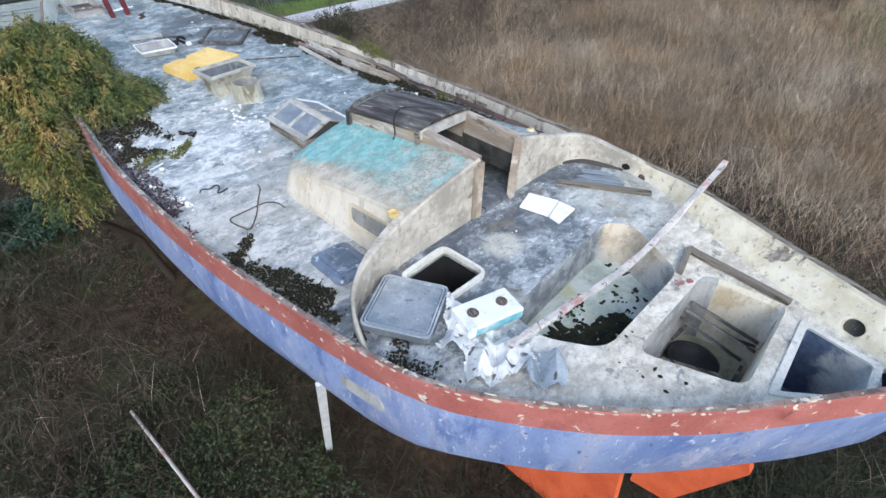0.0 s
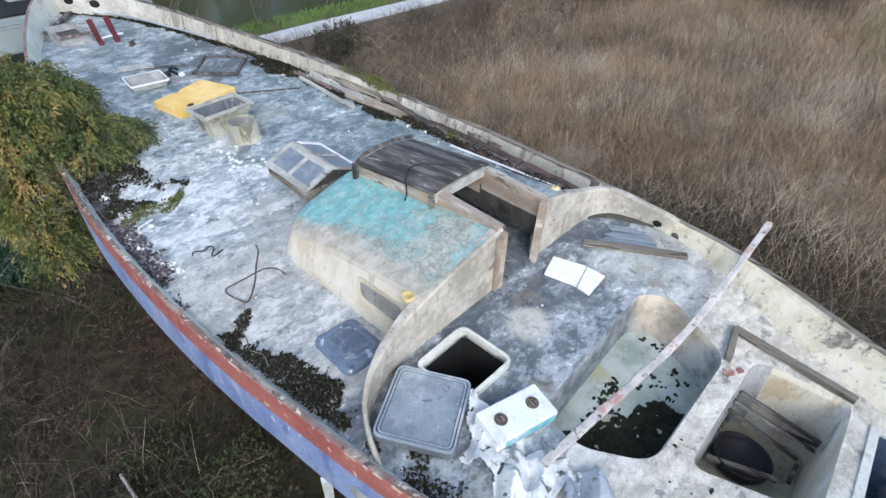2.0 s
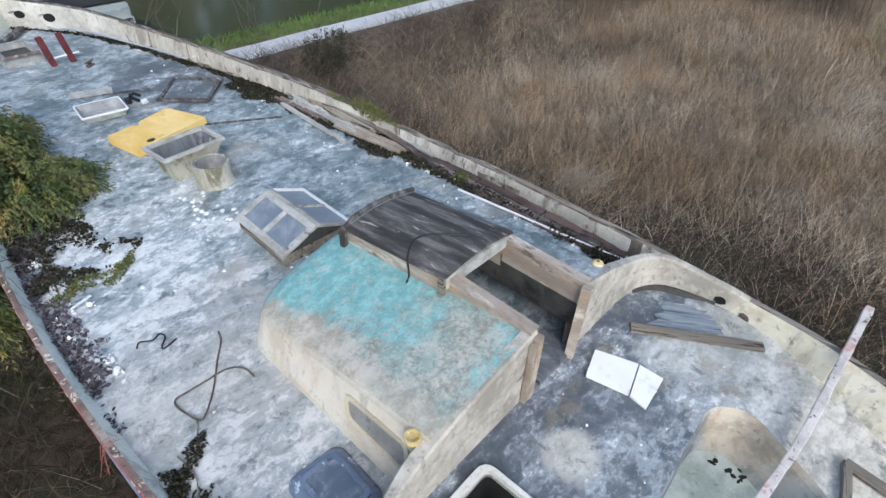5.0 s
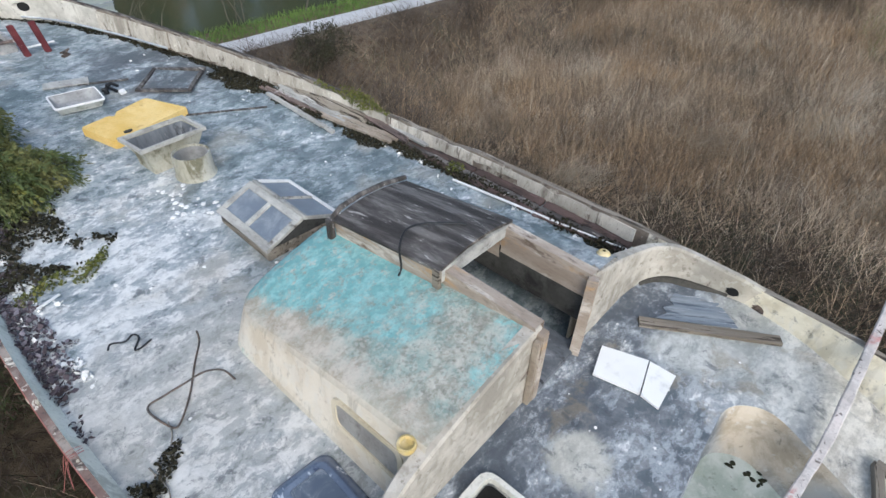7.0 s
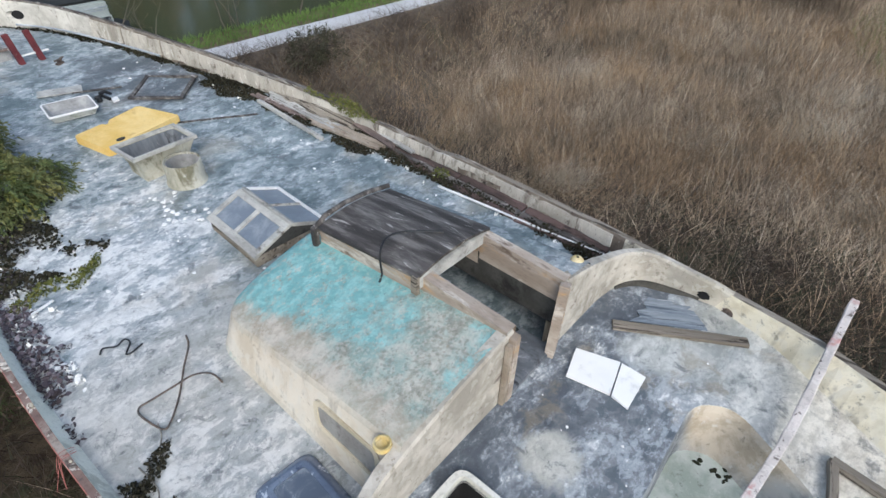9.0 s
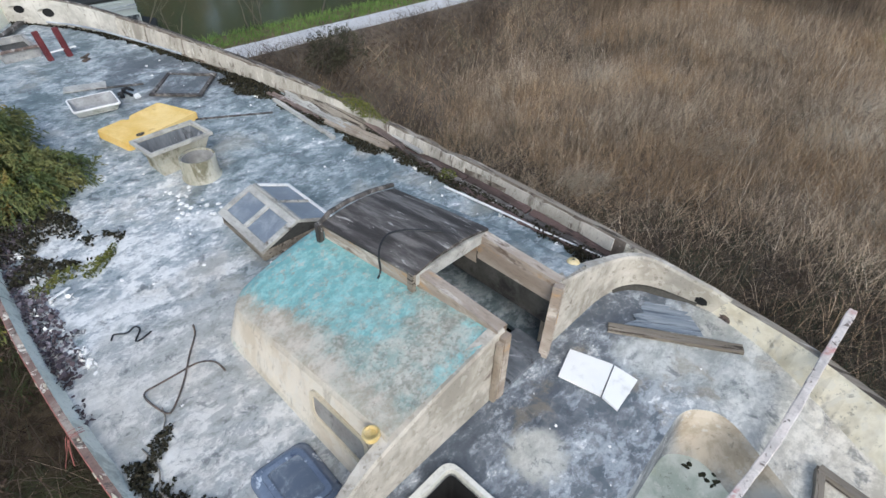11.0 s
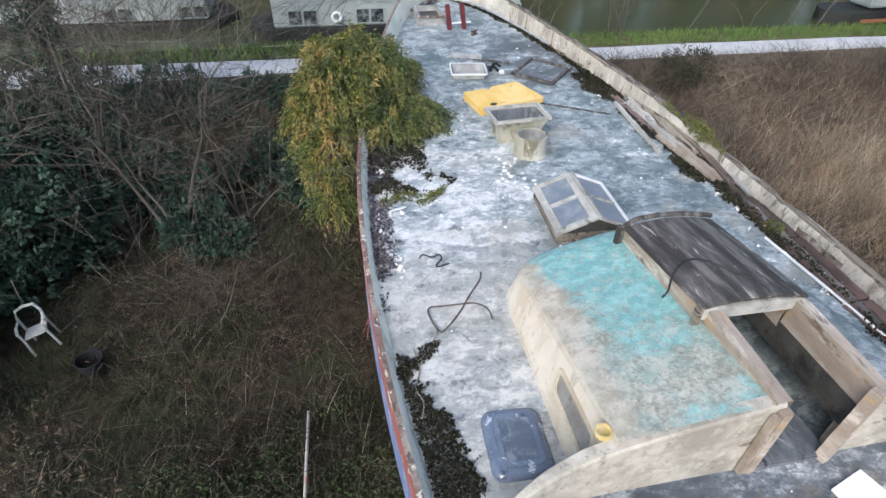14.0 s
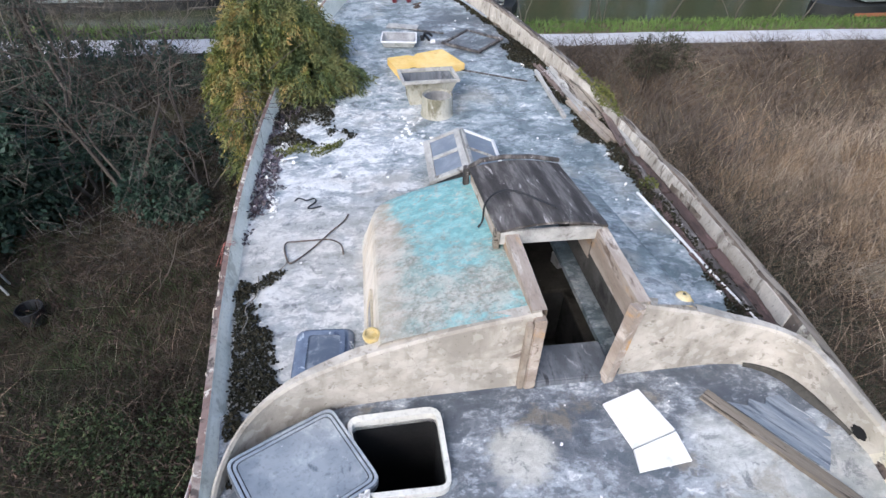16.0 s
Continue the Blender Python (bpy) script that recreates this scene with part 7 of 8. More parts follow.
# planks, pipe and litter along the starboard side
def split_plank(a, b, w, t, material, label, lift=0.02, tilt=0.0, strips=3):
    """A rotten board split along the grain; tilt raises its outboard edge."""
    bm = bmesh.new()
    dx, dy = b[0] - a[0], b[1] - a[1]
    nx, ny = dy / math.hypot(dx, dy), -dx / math.hypot(dx, dy)
    if nx < 0:
        nx, ny = -nx, -ny
    for k in range(strips):
        o, u, v = (k - (strips - 1) / 2) * w / strips, random.uniform(0, 0.10), random.uniform(0.90, 1.0)
        p, q = (a[0] + dx * u + nx * o, a[1] + dy * u + ny * o), (a[0] + dx * v + nx * o, a[1] + dy * v + ny * o)
        z = lift + random.uniform(0, 0.010) + tilt * (o + w / 2)
        plank(bm, (*p, deck_z(*p) + z), (*q, deck_z(*q) + z), w / strips * 0.88, t, random.uniform(-0.1, 0.1) - math.atan(tilt) * (1 if dy < 0 else -1), 0.22, 16)
    return solid("fallen_plank", bm, material, label, "plank", "fallen planks")


random.seed(52)
split_plank((1.84, 8.62), (2.00, 6.62), 0.26, 0.03, WOOD, "wide grey weathered board slumped against the bulwark", 0.02, 0.35, 4)
split_plank((1.70, 8.30), (1.86, 6.55), 0.13, 0.03, PALEWOOD, "grey split board beside the bulwark", 0.01, 0.15, 3)
split_plank((1.74, 7.35), (1.92, 6.08), 0.16, 0.035, FADEDWOOD, "broken tan board end on the side deck", 0.012, 0.1, 4)
split_plank((1.56, 8.44), (1.74, 7.30), 0.09, 0.03, PINKWOOD, "thin rotten pinkish board", 0.01, 0.1, 2)
split_plank((2.06, 7.00), (1.95, 5.92), 0.08, 0.03, PINKWOOD, "split pinkish lath leaning from the rail", 0.05, 0.3, 3)
split_plank((2.09, 6.75), (2.03, 5.70), 0.05, 0.03, PALEWOOD, "pale splintered lath along the rail", 0.05, 0.2, 2)
split_plank((1.50, 8.22), (1.535, 6.84), 0.05, 0.045, PALEWOOD, "loose grey batten on the side deck", 0.004, 0.0, 1)
# the rotten covering board along the foot of the bulwark, in lengths
for y0, y1, w0, w1 in ((3.14, 4.10, 0.18, 0.29), (4.13, 5.02, 0.29, 0.27), (5.05, 6.12, 0.27, 0.14)):
    for k, (u0, u1, m) in enumerate(((0.0, 0.38, ROTTEN), (0.41, 0.70, DARKWOOD), (0.73, 1.0, ROTTEN))):
        bm, rows = bmesh.new(), []
        for i in range(25):
            y = y0 + (y1 - y0) * i / 24
            w = w0 + (w1 - w0) * i / 24
            xo = STBD(y) - 0.105
            a = xo - w * (u1 - 0.05 * random.random()) - (0.025 * noise.noise((y * 9, k, 3)) if k == 2 else 0)
            b = xo - w * (u0 + 0.03 * random.random())
            z = deck_z(a, y) + 0.004
            h = 0.030 + 0.010 * noise.noise((y * 5, k * 3.1, 6)) - 0.006 * k
            rows.append([(a, y, z), (a, y, z + h * 0.8), (a * 0.8 + b * 0.2, y, z + h), (b, y, z + h + 0.008), (b, y, z)])
        g = sheet(bm, rows, True)
        bm.faces.new(g[0][::-1])
        bm.faces.new(g[-1])
        solid("covering_board", bm, m, "dark red-brown rotten covering board beside the bulwark", "plank", "covering boards")
bm = bmesh.new()
tube(bm, [(x, y, deck_z(x, y) + 0.02) for x, y in ((1.76, 5.1), (1.82, 4.45), (1.87, 3.8), (1.94, 3.12))], 0.014, 8)
solid("white_pipe", bm, PLASTIC, "thin white plastic pipe lying along the side deck", "pipe")


def rod(name, pts, r, material, label, category="rod"):
    bm = bmesh.new()
    tube(bm, eased([(x, y, deck_z(x, y) + z) for x, y, z in pts]), r, 6)
    return solid(name, bm, material, label, category)


rod("bent_rod", [(-1.24, 4.50, 0.012), (-1.26, 4.62, 0.03), (-1.36, 4.69, 0.045), (-1.51, 4.70, 0.045), (-1.66, 4.72, 0.03), (-1.75, 4.73, 0.02), (-1.77, 4.66, 0.012), (-1.72, 4.46, 0.012), (-1.66, 4.46, 0.014), (-1.51, 4.62, 0.02), (-1.36, 4.84, 0.02), (-1.24, 5.0, 0.02), (-1.2, 5.12, 0.012)], 0.0075, IRON, "bent loop of rusty iron rod")
rod("cable_scrap", [(-1.74, 5.43, 0.01), (-1.70, 5.47, 0.016), (-1.62, 5.41, 0.02), (-1.55, 5.44, 0.018), (-1.53, 5.38, 0.014), (-1.60, 5.29, 0.012), (-1.57, 5.27, 0.012), (-1.47, 5.30, 0.01)], 0.007, RUBBER, "scrap of black cable")
bm = bmesh.new()
tube(bm, eased([(-0.17, 3.92, 4.24), (-0.14, 3.92, 4.30), (-0.125, 3.95, 4.42), (-0.05, 4.0, 4.475), (0.05, 4.02, 4.492), (0.18, 3.96, 4.487), (0.36, 3.78, 4.478)]), 0.008, 6)
solid("black_cable", bm, RUBBER, "black cable hooked over the companionway hood", "cable")


def litter(name, region, weight, thr, scale, height, label, material=LITTER, cell=0.02, zf=deck_z, seed=21.0, cover=1.5):
    """Litter of small flakes, thick where weight(x, y) plus a noise passes thr."""
    x0, x1, y0, y1 = region
    xs, ys = np.meshgrid(np.arange(x0, x1, cell), np.arange(y0, y1, cell))
    q = np.stack([xs.ravel(), ys.ravel()], 1) + rng.uniform(-cell, cell, (xs.size, 2)) * 0.6
    val = np.array([noise.fractal((a * scale, b * scale, seed), 0.7, 2.0, 5) * 0.35 + weight(a, b) for a, b in q])
    q, val = q[val > thr], val[val > thr]
    c = np.c_[q, [zf(a, b) + 0.004 for a, b in q]] + np.c_[np.zeros((len(q), 2)), rng.uniform(0, 1, len(q)) * height * np.clip((val - thr) * 4, 0.1, 1)]
    v, f = leaves(c, np.c_[rng.normal(0, 1, (len(q), 2)), rng.normal(0.15, 0.2, len(q))], rng.uniform(0.6, 1.6, len(q)) * cell * cover, rng, 0.9, 0.0)
    return from_arrays(name, v, f, material, label, "leaf litter")


rail_off = lambda x, y: x - PORT(y)
DRIFT = curve_of([(2.7, 0.13), (2.85, 0.20), (3.06, 0.36), (3.28, 0.44), (3.55, 0.37), (3.84, 0.27), (4.1, 0.20), (4.5, 0.02)])
litter("leaf_litter", (-2.2, -1.5, 2.7, 4.5), lambda x, y: (min(0.66, 0.38 + 2.2 * (DRIFT(y) - rail_off(x, y))) if rail_off(x, y) > 0.13 else -9), 0.30, 3.4, 0.045, "dark wet leaf litter drifted on the port side deck", LITTER, 0.0095, cover=1.9)
litter("leaf_litter", (-2.25, -1.5, 4.6, 7.6), lambda x, y: (0.52 if rail_off(x, y) > 0.085 else -9) - abs(rail_off(x, y) - 0.08) * 1.5 - max(0, 5.3 - y) * 0.35 + 0.12 * (y > 5.6), 0.26, 3.6, 0.035, "mouldering leaf litter along the port rail", MAUVE, seed=4.0)
litter("leaf_litter", (-2.2, -0.9, 6.6, 8.6), lambda x, y: 0.55 - max(0, x + 1.9) * 0.6, 0.3, 2.2, 0.05, "dark needles and litter under the shrub", seed=9.0)
litter("moss_tuft", (-2.05, -1.3, 6.2, 6.9), lambda x, y: 0.6 - abs(y - 6.5 - 0.18 * (x + 1.7)) * 3.0 - abs(x + 1.72) * 0.5, 0.36, 3.0, 0.07, "green moss tuft on the port side deck", MOSS, 0.014)
litter("paint_flakes", (-2.2, -1.4, 5.2, 7.2), lambda x, y: 0.33 - abs(rail_off(x, y) - 0.3) * 0.8, 0.44, 7.0, 0.02, "white paint flakes on the litter", BOARD, 0.022, seed=14.0)
stbd_off = lambda x, y: STBD(y) - x
litter("leaf_litter", (1.2, 2.15, 3.1, 9.2), lambda x, y: 0.66 - abs(stbd_off(x, y) - 0.2) * 1.8 if y > 6.2 else 0.56 - abs(stbd_off(x, y) - 0.30) * 3.4, 0.25, 2.6, 0.035, "dark litter along the starboard bulwark", LITTER, 0.013, seed=31.0, cover=1.9)
litter("paint_flakes", (1.2, 2.15, 3.6, 9.4), lambda x, y: 0.33 - abs(stbd_off(x, y) - 0.3) * 0.7, 0.46, 7.5, 0.03, "white paint flakes among the starboard planks", BOARD, 0.024, seed=51.0)
litter("leaf_litter", (-0.4, 2.0, 8.8, 12.9), lambda x, y: 0.5 - abs(stbd_off(x, y) - 0.13) * 4.0, 0.3, 2.6, 0.02, "dark dirt along the foot of the starboard bulwark", LITTER, 0.013, seed=61.0, cover=1.9)
litter("moss_cushion", (1.75, 2.25, 6.45, 7.75), lambda x, y: 0.75 - abs(stbd_off(x, y) - 0.07) * 4 - abs(y - 7.0) * 0.75, 0.3, 3.5, 0.15, "yellow-green moss on the starboard bulwark", MOSS, 0.014, top_z, 2.0)
litter("moss_cushion", (1.7, 2.05, 4.95, 5.45), lambda x, y: 0.7 - math.hypot(x - 1.9, y - 5.2) * 3.5, 0.3, 3.5, 0.10, "yellow-green moss tuft by the white pipe", MOSS, 0.014)
floor_z = lambda x, y: deck_z(x, y) - 0.395


def blots(name, n, spot, size, zf, material, label):
    """Flat rounded cushions at places drawn by spot(), one mesh."""
    bm = bmesh.new()
    for _ in range(n):
        x, y = spot()
        r = random.uniform(*size)
        a0, st = random.uniform(0, 6), random.uniform(0.6, 1.5)
        w = [random.uniform(0.75, 1.15) for _ in range(11)]
        ring = lambda k, z: [(x + r * k * w[i] * st * math.cos(a0 + i * 0.571), y + r * k * w[i] / st * math.sin(a0 + i * 0.571), zf(x, y) + z) for i in range(11)]
        g = sheet(bm, [ring(1.0, 0.001), ring(0.85, 0.006 + r * 0.12), ring(0.4, 0.009 + r * 0.2)], True)
        bm.faces.new(g[-1])
    return tagged(part(name, bm, material, None, "", True), label, "moss", "", "stuff")


def in_puddle():
    while True:
        x, y = random.uniform(-0.72, 0.24), random.uniform(1.0, 1.64)
        if 0.50 * x + 0.87 * y < 1.17 + 0.10 * noise.noise((x * 6, y * 6, 2)):
            return x, y


random.seed(77)
blots("wet_moss", 520, in_puddle, (0.018, 0.045), floor_z, BLACKMOSS, "black wet moss matting the footwell floor")
for cx, cy, sx, sy, k in ((0.07, 1.59, 0.05, 0.045, 22), (-0.10, 1.58, 0.06, 0.035, 16), (-0.13, 1.45, 0.05, 0.03, 10), (0.78, 1.50, 0.025, 0.05, 9), (0.75, 1.65, 0.015, 0.015, 3), (0.865, 1.71, 0.01, 0.01, 2), (0.86, 1.39, 0.02, 0.015, 4), (0.54, 1.43, 0.015, 0.012, 3), (0.42, 1.41, 0.02, 0.02, 4), (0.62, 1.27, 0.03, 0.015, 5), (0.56, 1.18, 0.06, 0.02, 6), (0.36, 1.30, 0.03, 0.03, 5), (0.28, 1.18, 0.05, 0.03, 6), (0.22, 1.42, 0.03, 0.02, 4)):
    blots("wet_moss", k, lambda: (random.gauss(cx, sx), random.gauss(cy, sy)), (0.010, 0.024), floor_z, BLACKMOSS, "small cushion of black moss on the footwell floor")
blots("deck_moss", 9, lambda: (random.uniform(-0.95, 0.1), random.uniform(0.82, 1.0)) if random.random() < 0.4 else (random.uniform(-0.7, -0.5), random.uniform(0.35, 0.9)), (0.006, 0.02), deck_z, BLACKMOSS, "dark lichen spots on the after deck")
litter("wet_moss", (-1.9, -1.4, 1.6, 2.8), lambda x, y: 0.3 - abs(rail_off(x, y) - 0.2), 0.3, 4.0, 0.02, "dark dirt in the corner of the after deck", LITTER, 0.016, seed=40.0)


def scraps(name, n, region, size, label):
    """Loose flakes of white paint and cement scattered on the deck."""
    bm = bmesh.new()
    for _ in range(n):
        x, y = random.uniform(*region[:2]), random.uniform(*region[2:])
        if -1.15 < x < 1.15 and 2.8 < y < 5.1:
            continue
        r = random.uniform(*size)
        a0 = random.uniform(0, 6)
        pts = [(x + r * random.uniform(0.5, 1.1) * math.cos(a0 + k * 1.257), y + r * random.uniform(0.5, 1.1) * math.sin(a0 + k * 1.257)) for k in range(5)]
        prism(bm, pts, lambda p, q: deck_z(p, q) + 0.003, lambda p, q: deck_z(p, q) + 0.008 + r * 0.15)
    ob = part(name, bm, BOARD)
    return tagged(ob, label, "debris", "", "stuff")


random.seed(23)
scraps("paint_scraps", 64, (-1.7, 2.0, 3.0, 10.5), (0.004, 0.024), "small white paint scraps scattered on the deck")
scraps("paint_scraps", 38, (-0.7, -0.2, 6.3, 7.2), (0.008, 0.035), "white cement scraps below the vent pipe")
scraps("paint_scraps", 12, (-0.2, 1.6, 1.9, 2.75), (0.004, 0.014), "small white scraps on the after deck")


def crumple(name, outline, height, label, material, seed, res=0.016):
    """A crumpled sheet over a plan outline."""
    xs = [p[0] for p in outline]
    ys = [p[1] for p in outline]
    nx, ny = int((max(xs) - min(xs)) / res) + 1, int((max(ys) - min(ys)) / res) + 1

    def inside(x, y):
        c, k = False, len(outline) - 1
        for i, p in enumerate(outline):
            q = outline[k]
            if (p[1] > y) != (q[1] > y) and x < (q[0] - p[0]) * (y - p[1]) / (q[1] - p[1]) + p[0]:
                c = not c
            k = i
        return c

    bm = bmesh.new()
    g = {}
    for i in range(nx + 1):
        for j in range(ny + 1):
            x, y = min(xs) + i * res, min(ys) + j * res
            if inside(x + 0.03 * noise.noise((x * 9, y * 9, seed)), y + 0.03 * noise.noise((x * 9, y * 9, seed + 5))):
                u, w = 0.8 * x + 0.6 * y, 0.6 * x - 0.8 * y
                bend = 0.06 * noise.noise((u * 4, w * 4, seed + 1))
                h = abs(2 * ((w + bend) * 5.2 % 1.0) - 1) * (0.55 + 0.9 * noise.noise((u * 3, w * 2, seed))) + 0.5 * (1 - min(1, 2.2 * abs(noise.noise((w * 3.4, u * 4.5, seed + 3)))))
                h = max(0.0, h)
                g[i, j] = bm.verts.new((x + 0.3 * height * (h - 0.5), y + 0.2 * height * (h - 0.5), deck_z(x, y) + 0.006 + height * h))
    for i, j in list(g):
        c = [g.get(k) for k in ((i, j), (i + 1, j), (i + 1, j + 1), (i, j + 1))]
        if all(c) and noise.noise((i * 0.3, j * 0.3, seed + 9)) < 0.42:
            d = random.randint(0, 1)
            bm.faces.new((c[d], c[d + 1], c[d + 2]))
            bm.faces.new((c[d], c[d + 2], c[(d + 3) % 4]))
    bmesh.ops.delete(bm, geom=[v for v in bm.verts if not v.link_faces], context="VERTS")
    ob = solid(name, bm, material, label, "sheet")
    m = ob.modifiers.new("thickness", "SOLIDIFY")
    m.thickness, m.offset = 0.004, 1.0
    return ob


crumple("plastic_sheet", [(-1.18, 1.95), (-1.05, 1.75), (-1.18, 1.62), (-0.98, 1.48), (-1.12, 1.28), (-1.46, 1.34), (-1.60, 1.55), (-1.46, 1.72), (-1.52, 1.95), (-1.32, 2.0)], 0.10, "crumpled white plastic sheet on the after deck", CLOTH, 3.0)
crumple("plastic_sheet", [(-0.95, 1.24), (-1.0, 1.05), (-1.12, 0.98), (-1.34, 1.16), (-1.26, 1.28), (-1.1, 1.32)], 0.10, "crumpled blue-grey plastic sheet by the rail", PALELID, 8.0)
crumple("plastic_sheet", [(-1.16, 2.22), (-1.03, 2.25), (-1.08, 2.0), (-1.25, 1.9), (-1.38, 1.98)], 0.09, "torn white plastic hanging from the hatch cover", CLOTH, 12.0)

# ---- on the ground and the water ----
bm = bmesh.new()
plank(bm, (-2.0, 3.0, 2.62), (-1.62, 3.85, 0.0), 0.09, 0.05)
solid("shoring_post", bm, worn("pale_painted_post", ((0.46, 0.50, 0.52), (0.6, 0.62, 0.63)), (((0.3, 0.28, 0.26), 6, 0.6, 0.7),), 0.7), "pale painted timber shore propping the hull", "post")
bm = bmesh.new()
tube(bm, [(-3.28, 6.35, 0.10), (-3.25, 5.0, 0.45), (-3.22, 3.6, 0.75), (-3.2, 2.9, 0.9)], 0.022, 8)
solid("pale_stick", bm, PINKPOLE, "long pale stick leaning in the grass", "stick")


def garden_chair():
    ob = thing("garden_chair", "white plastic garden armchair standing askew in the undergrowth", "chair", "", pose(-7.55, 8.45, 0.02, -6, -10, 22) @ Matrix.Diagonal((0.72, 0.72, 0.76, 1)))
    part("seat", prism(bmesh.new(), rounded([(-0.23, -0.22), (0.23, -0.22), (0.21, 0.2), (-0.21, 0.2)], 0.05), 0.41, 0.44), DULLPLASTIC, ob)
    for x, y in ((-0.24, -0.24), (0.24, -0.24), (-0.22, 0.24), (0.22, 0.24)):
        bm = bmesh.new()
        tube(bm, [(x * 1.12, y * 1.1, 0), (x, y, 0.43), (x * 1.05, y * 0.98, 0.64)], [0.028, 0.026, 0.024], 6)
        part("leg", bm, DULLPLASTIC, ob)
    for s in (-1, 1):
        bm = bmesh.new()
        tube(bm, [(s * 0.25, -0.26, 0.63), (s * 0.28, 0.0, 0.655), (s * 0.25, 0.24, 0.66)], 0.032, 6, 0.5)
        part("armrest", bm, DULLPLASTIC, ob)
    bm = bmesh.new()
    tube(bm, [(-0.22, 0.22, 0.44), (-0.24, 0.29, 0.70), (-0.19, 0.34, 0.86), (0.0, 0.35, 0.90), (0.19, 0.34, 0.86), (0.24, 0.29, 0.70), (0.22, 0.22, 0.44)], 0.048, 8, 0.6)
    part("back_frame", bm, DULLPLASTIC, ob)
    return ob


garden_chair()
bm = bmesh.new()
sheet(bm, [[(-6.62 + r * math.cos(a * math.pi / 8), 7.72 + r * math.sin(a * math.pi / 8), z) for a in range(16)] for r, z in ((0.17, 0.02), (0.20, 0.3), (0.21, 0.31), (0.19, 0.31), (0.16, 0.05), (0.0, 0.05))], True)
bmesh.ops.remove_doubles(bm, verts=bm.verts, dist=0.001)
solid("black_bucket", bm, RUBBER, "black plastic bucket in the undergrowth", "bucket")


def houseboat(x, y, length, turn, label, tall=1.0):
    ob = thing("houseboat", label, "houseboat", "", pose(x, y, 1.2, 0, 0, turn) @ Matrix.Diagonal((1, 1, tall, 1)))
    L = length / 2
    part("hull", prism(bmesh.new(), [(-L - 0.6, 0), (-L, -1.3), (L, -1.3), (L + 0.6, 0), (L, 1.3), (-L, 1.3)], -0.5, 0.35), ROOFDARK, ob)
    part("cabin", boxed(-L + 0.3, L - 0.3, -1.15, 1.15, 0.35, 1.31, 0.05), HOUSE, ob)
    part("roof", boxed(-L + 0.36, L - 0.36, -1.08, 1.08, 1.313, 1.37, 0.03), ROOFDARK, ob)
    part("rubbing_strip", boxed(-L + 0.3, L - 0.3, -1.18, -1.153, 1.06, 1.09), PALELID, ob)
    part("rubbing_strip", boxed(-L + 0.3, L - 0.3, -1.18, -1.153, 1.14, 1.17), PALELID, ob)
    wheel = part("wheelhouse", boxed(L - 3.9, L - 0.7, 0.35, 1.05, 1.374, 1.66, 0.03), HOUSE, ob)
    for k in (L - 3.2, L - 2.4, L - 1.5):
        part("pane", boxed(k - 0.28, k + 0.28, 0.335, 0.348, 1.46, 1.60), DARKGLASS, wheel)
    for k in [c + o for c in (-L + 1.25, -L + 3.45, -L + 5.9, -L + 8.25) for o in (-0.24, 0.24) if c < L - 0.5]:
        w = part("window", ring_prism(bmesh.new(), [(k - 0.23, 0.42), (k + 0.23, 0.42), (k + 0.23, 0.90), (k - 0.23, 0.90)], [(k - 0.20, 0.45), (k + 0.20, 0.45), (k + 0.20, 0.87), (k - 0.20, 0.87)], 0.0, 0.04), HOUSE, ob)
        w.matrix_local = Matrix(((1, 0, 0, 0), (0, 0, -1, -1.152), (0, 1, 0, 0), (0, 0, 0, 1)))
        part("pane", boxed(k - 0.20, k + 0.20, 0.45, 0.87, 0.004, 0.02), DARKGLASS, w)
    bm = bmesh.new()
    sheet(bm, [[(-L + 2.35 + (0.14 + 0.05 * math.cos(b * math.pi / 4)) * math.cos(a * math.pi / 8), -1.21 + 0.06 * math.sin(b * math.pi / 4), 0.66 + (0.14 + 0.05 * math.cos(b * math.pi / 4)) * math.sin(a * math.pi / 8)) for a in range(16)] for b in range(9)], True)
    part("lifebuoy", bm, PLASTIC, ob)
    return ob


houseboat(-0.25, 21.6, 9.0, 1.5, "white houseboat with dark windows moored on the canal")
houseboat(-11.0, 22.9, 9.0, 3, "long low white houseboat farther along the canal", 0.8)
# a dark boat with an orange side, moored farther along
mb = thing("moored_boat", "dark blue boat with an orange side moored on the canal", "boat", "", pose(18.6, 20.6, 1.2, 0, 0, 3))
part("hull", prism(bmesh.new(), rounded([(-2.6, 0.0), (-2.0, -0.8), (2.4, -0.8), (2.4, 0.8), (-2.0, 0.8)], 0.4), -0.3, 0.42), ROOFDARK, mb)
part("side_band", boxed(-1.3, 0.4, -0.83, -0.802, 0.06, 0.19, 0.01), DULLORANGE, mb, "orange side band")
part("cabin", boxed(-0.8, 1.6, -0.55, 0.55, 0.5, 1.15, 0.08), HOUSE, mb, "white cabin")
# trees on the far bank
random.seed(5)
for k in range(16):
    x = -36 + k * 5.2 + random.uniform(-1, 1)
    bush("far_tree", (x, 40 + random.uniform(-1, 3), 1.8), [(0, 0, 3.6, 2.8, 3.0), (1.4, 0.6, 7.0, 2.4, 2.6), (-1.2, 0.3, 8.6, 2.4, 2.6), (0.2, 0.5, 11.0, 2.0, 2.0)], 2600, 0.6, IVY, "dark green tree on the far bank", 0.7, 0.2, None, "tree", group="trees on the far bank")

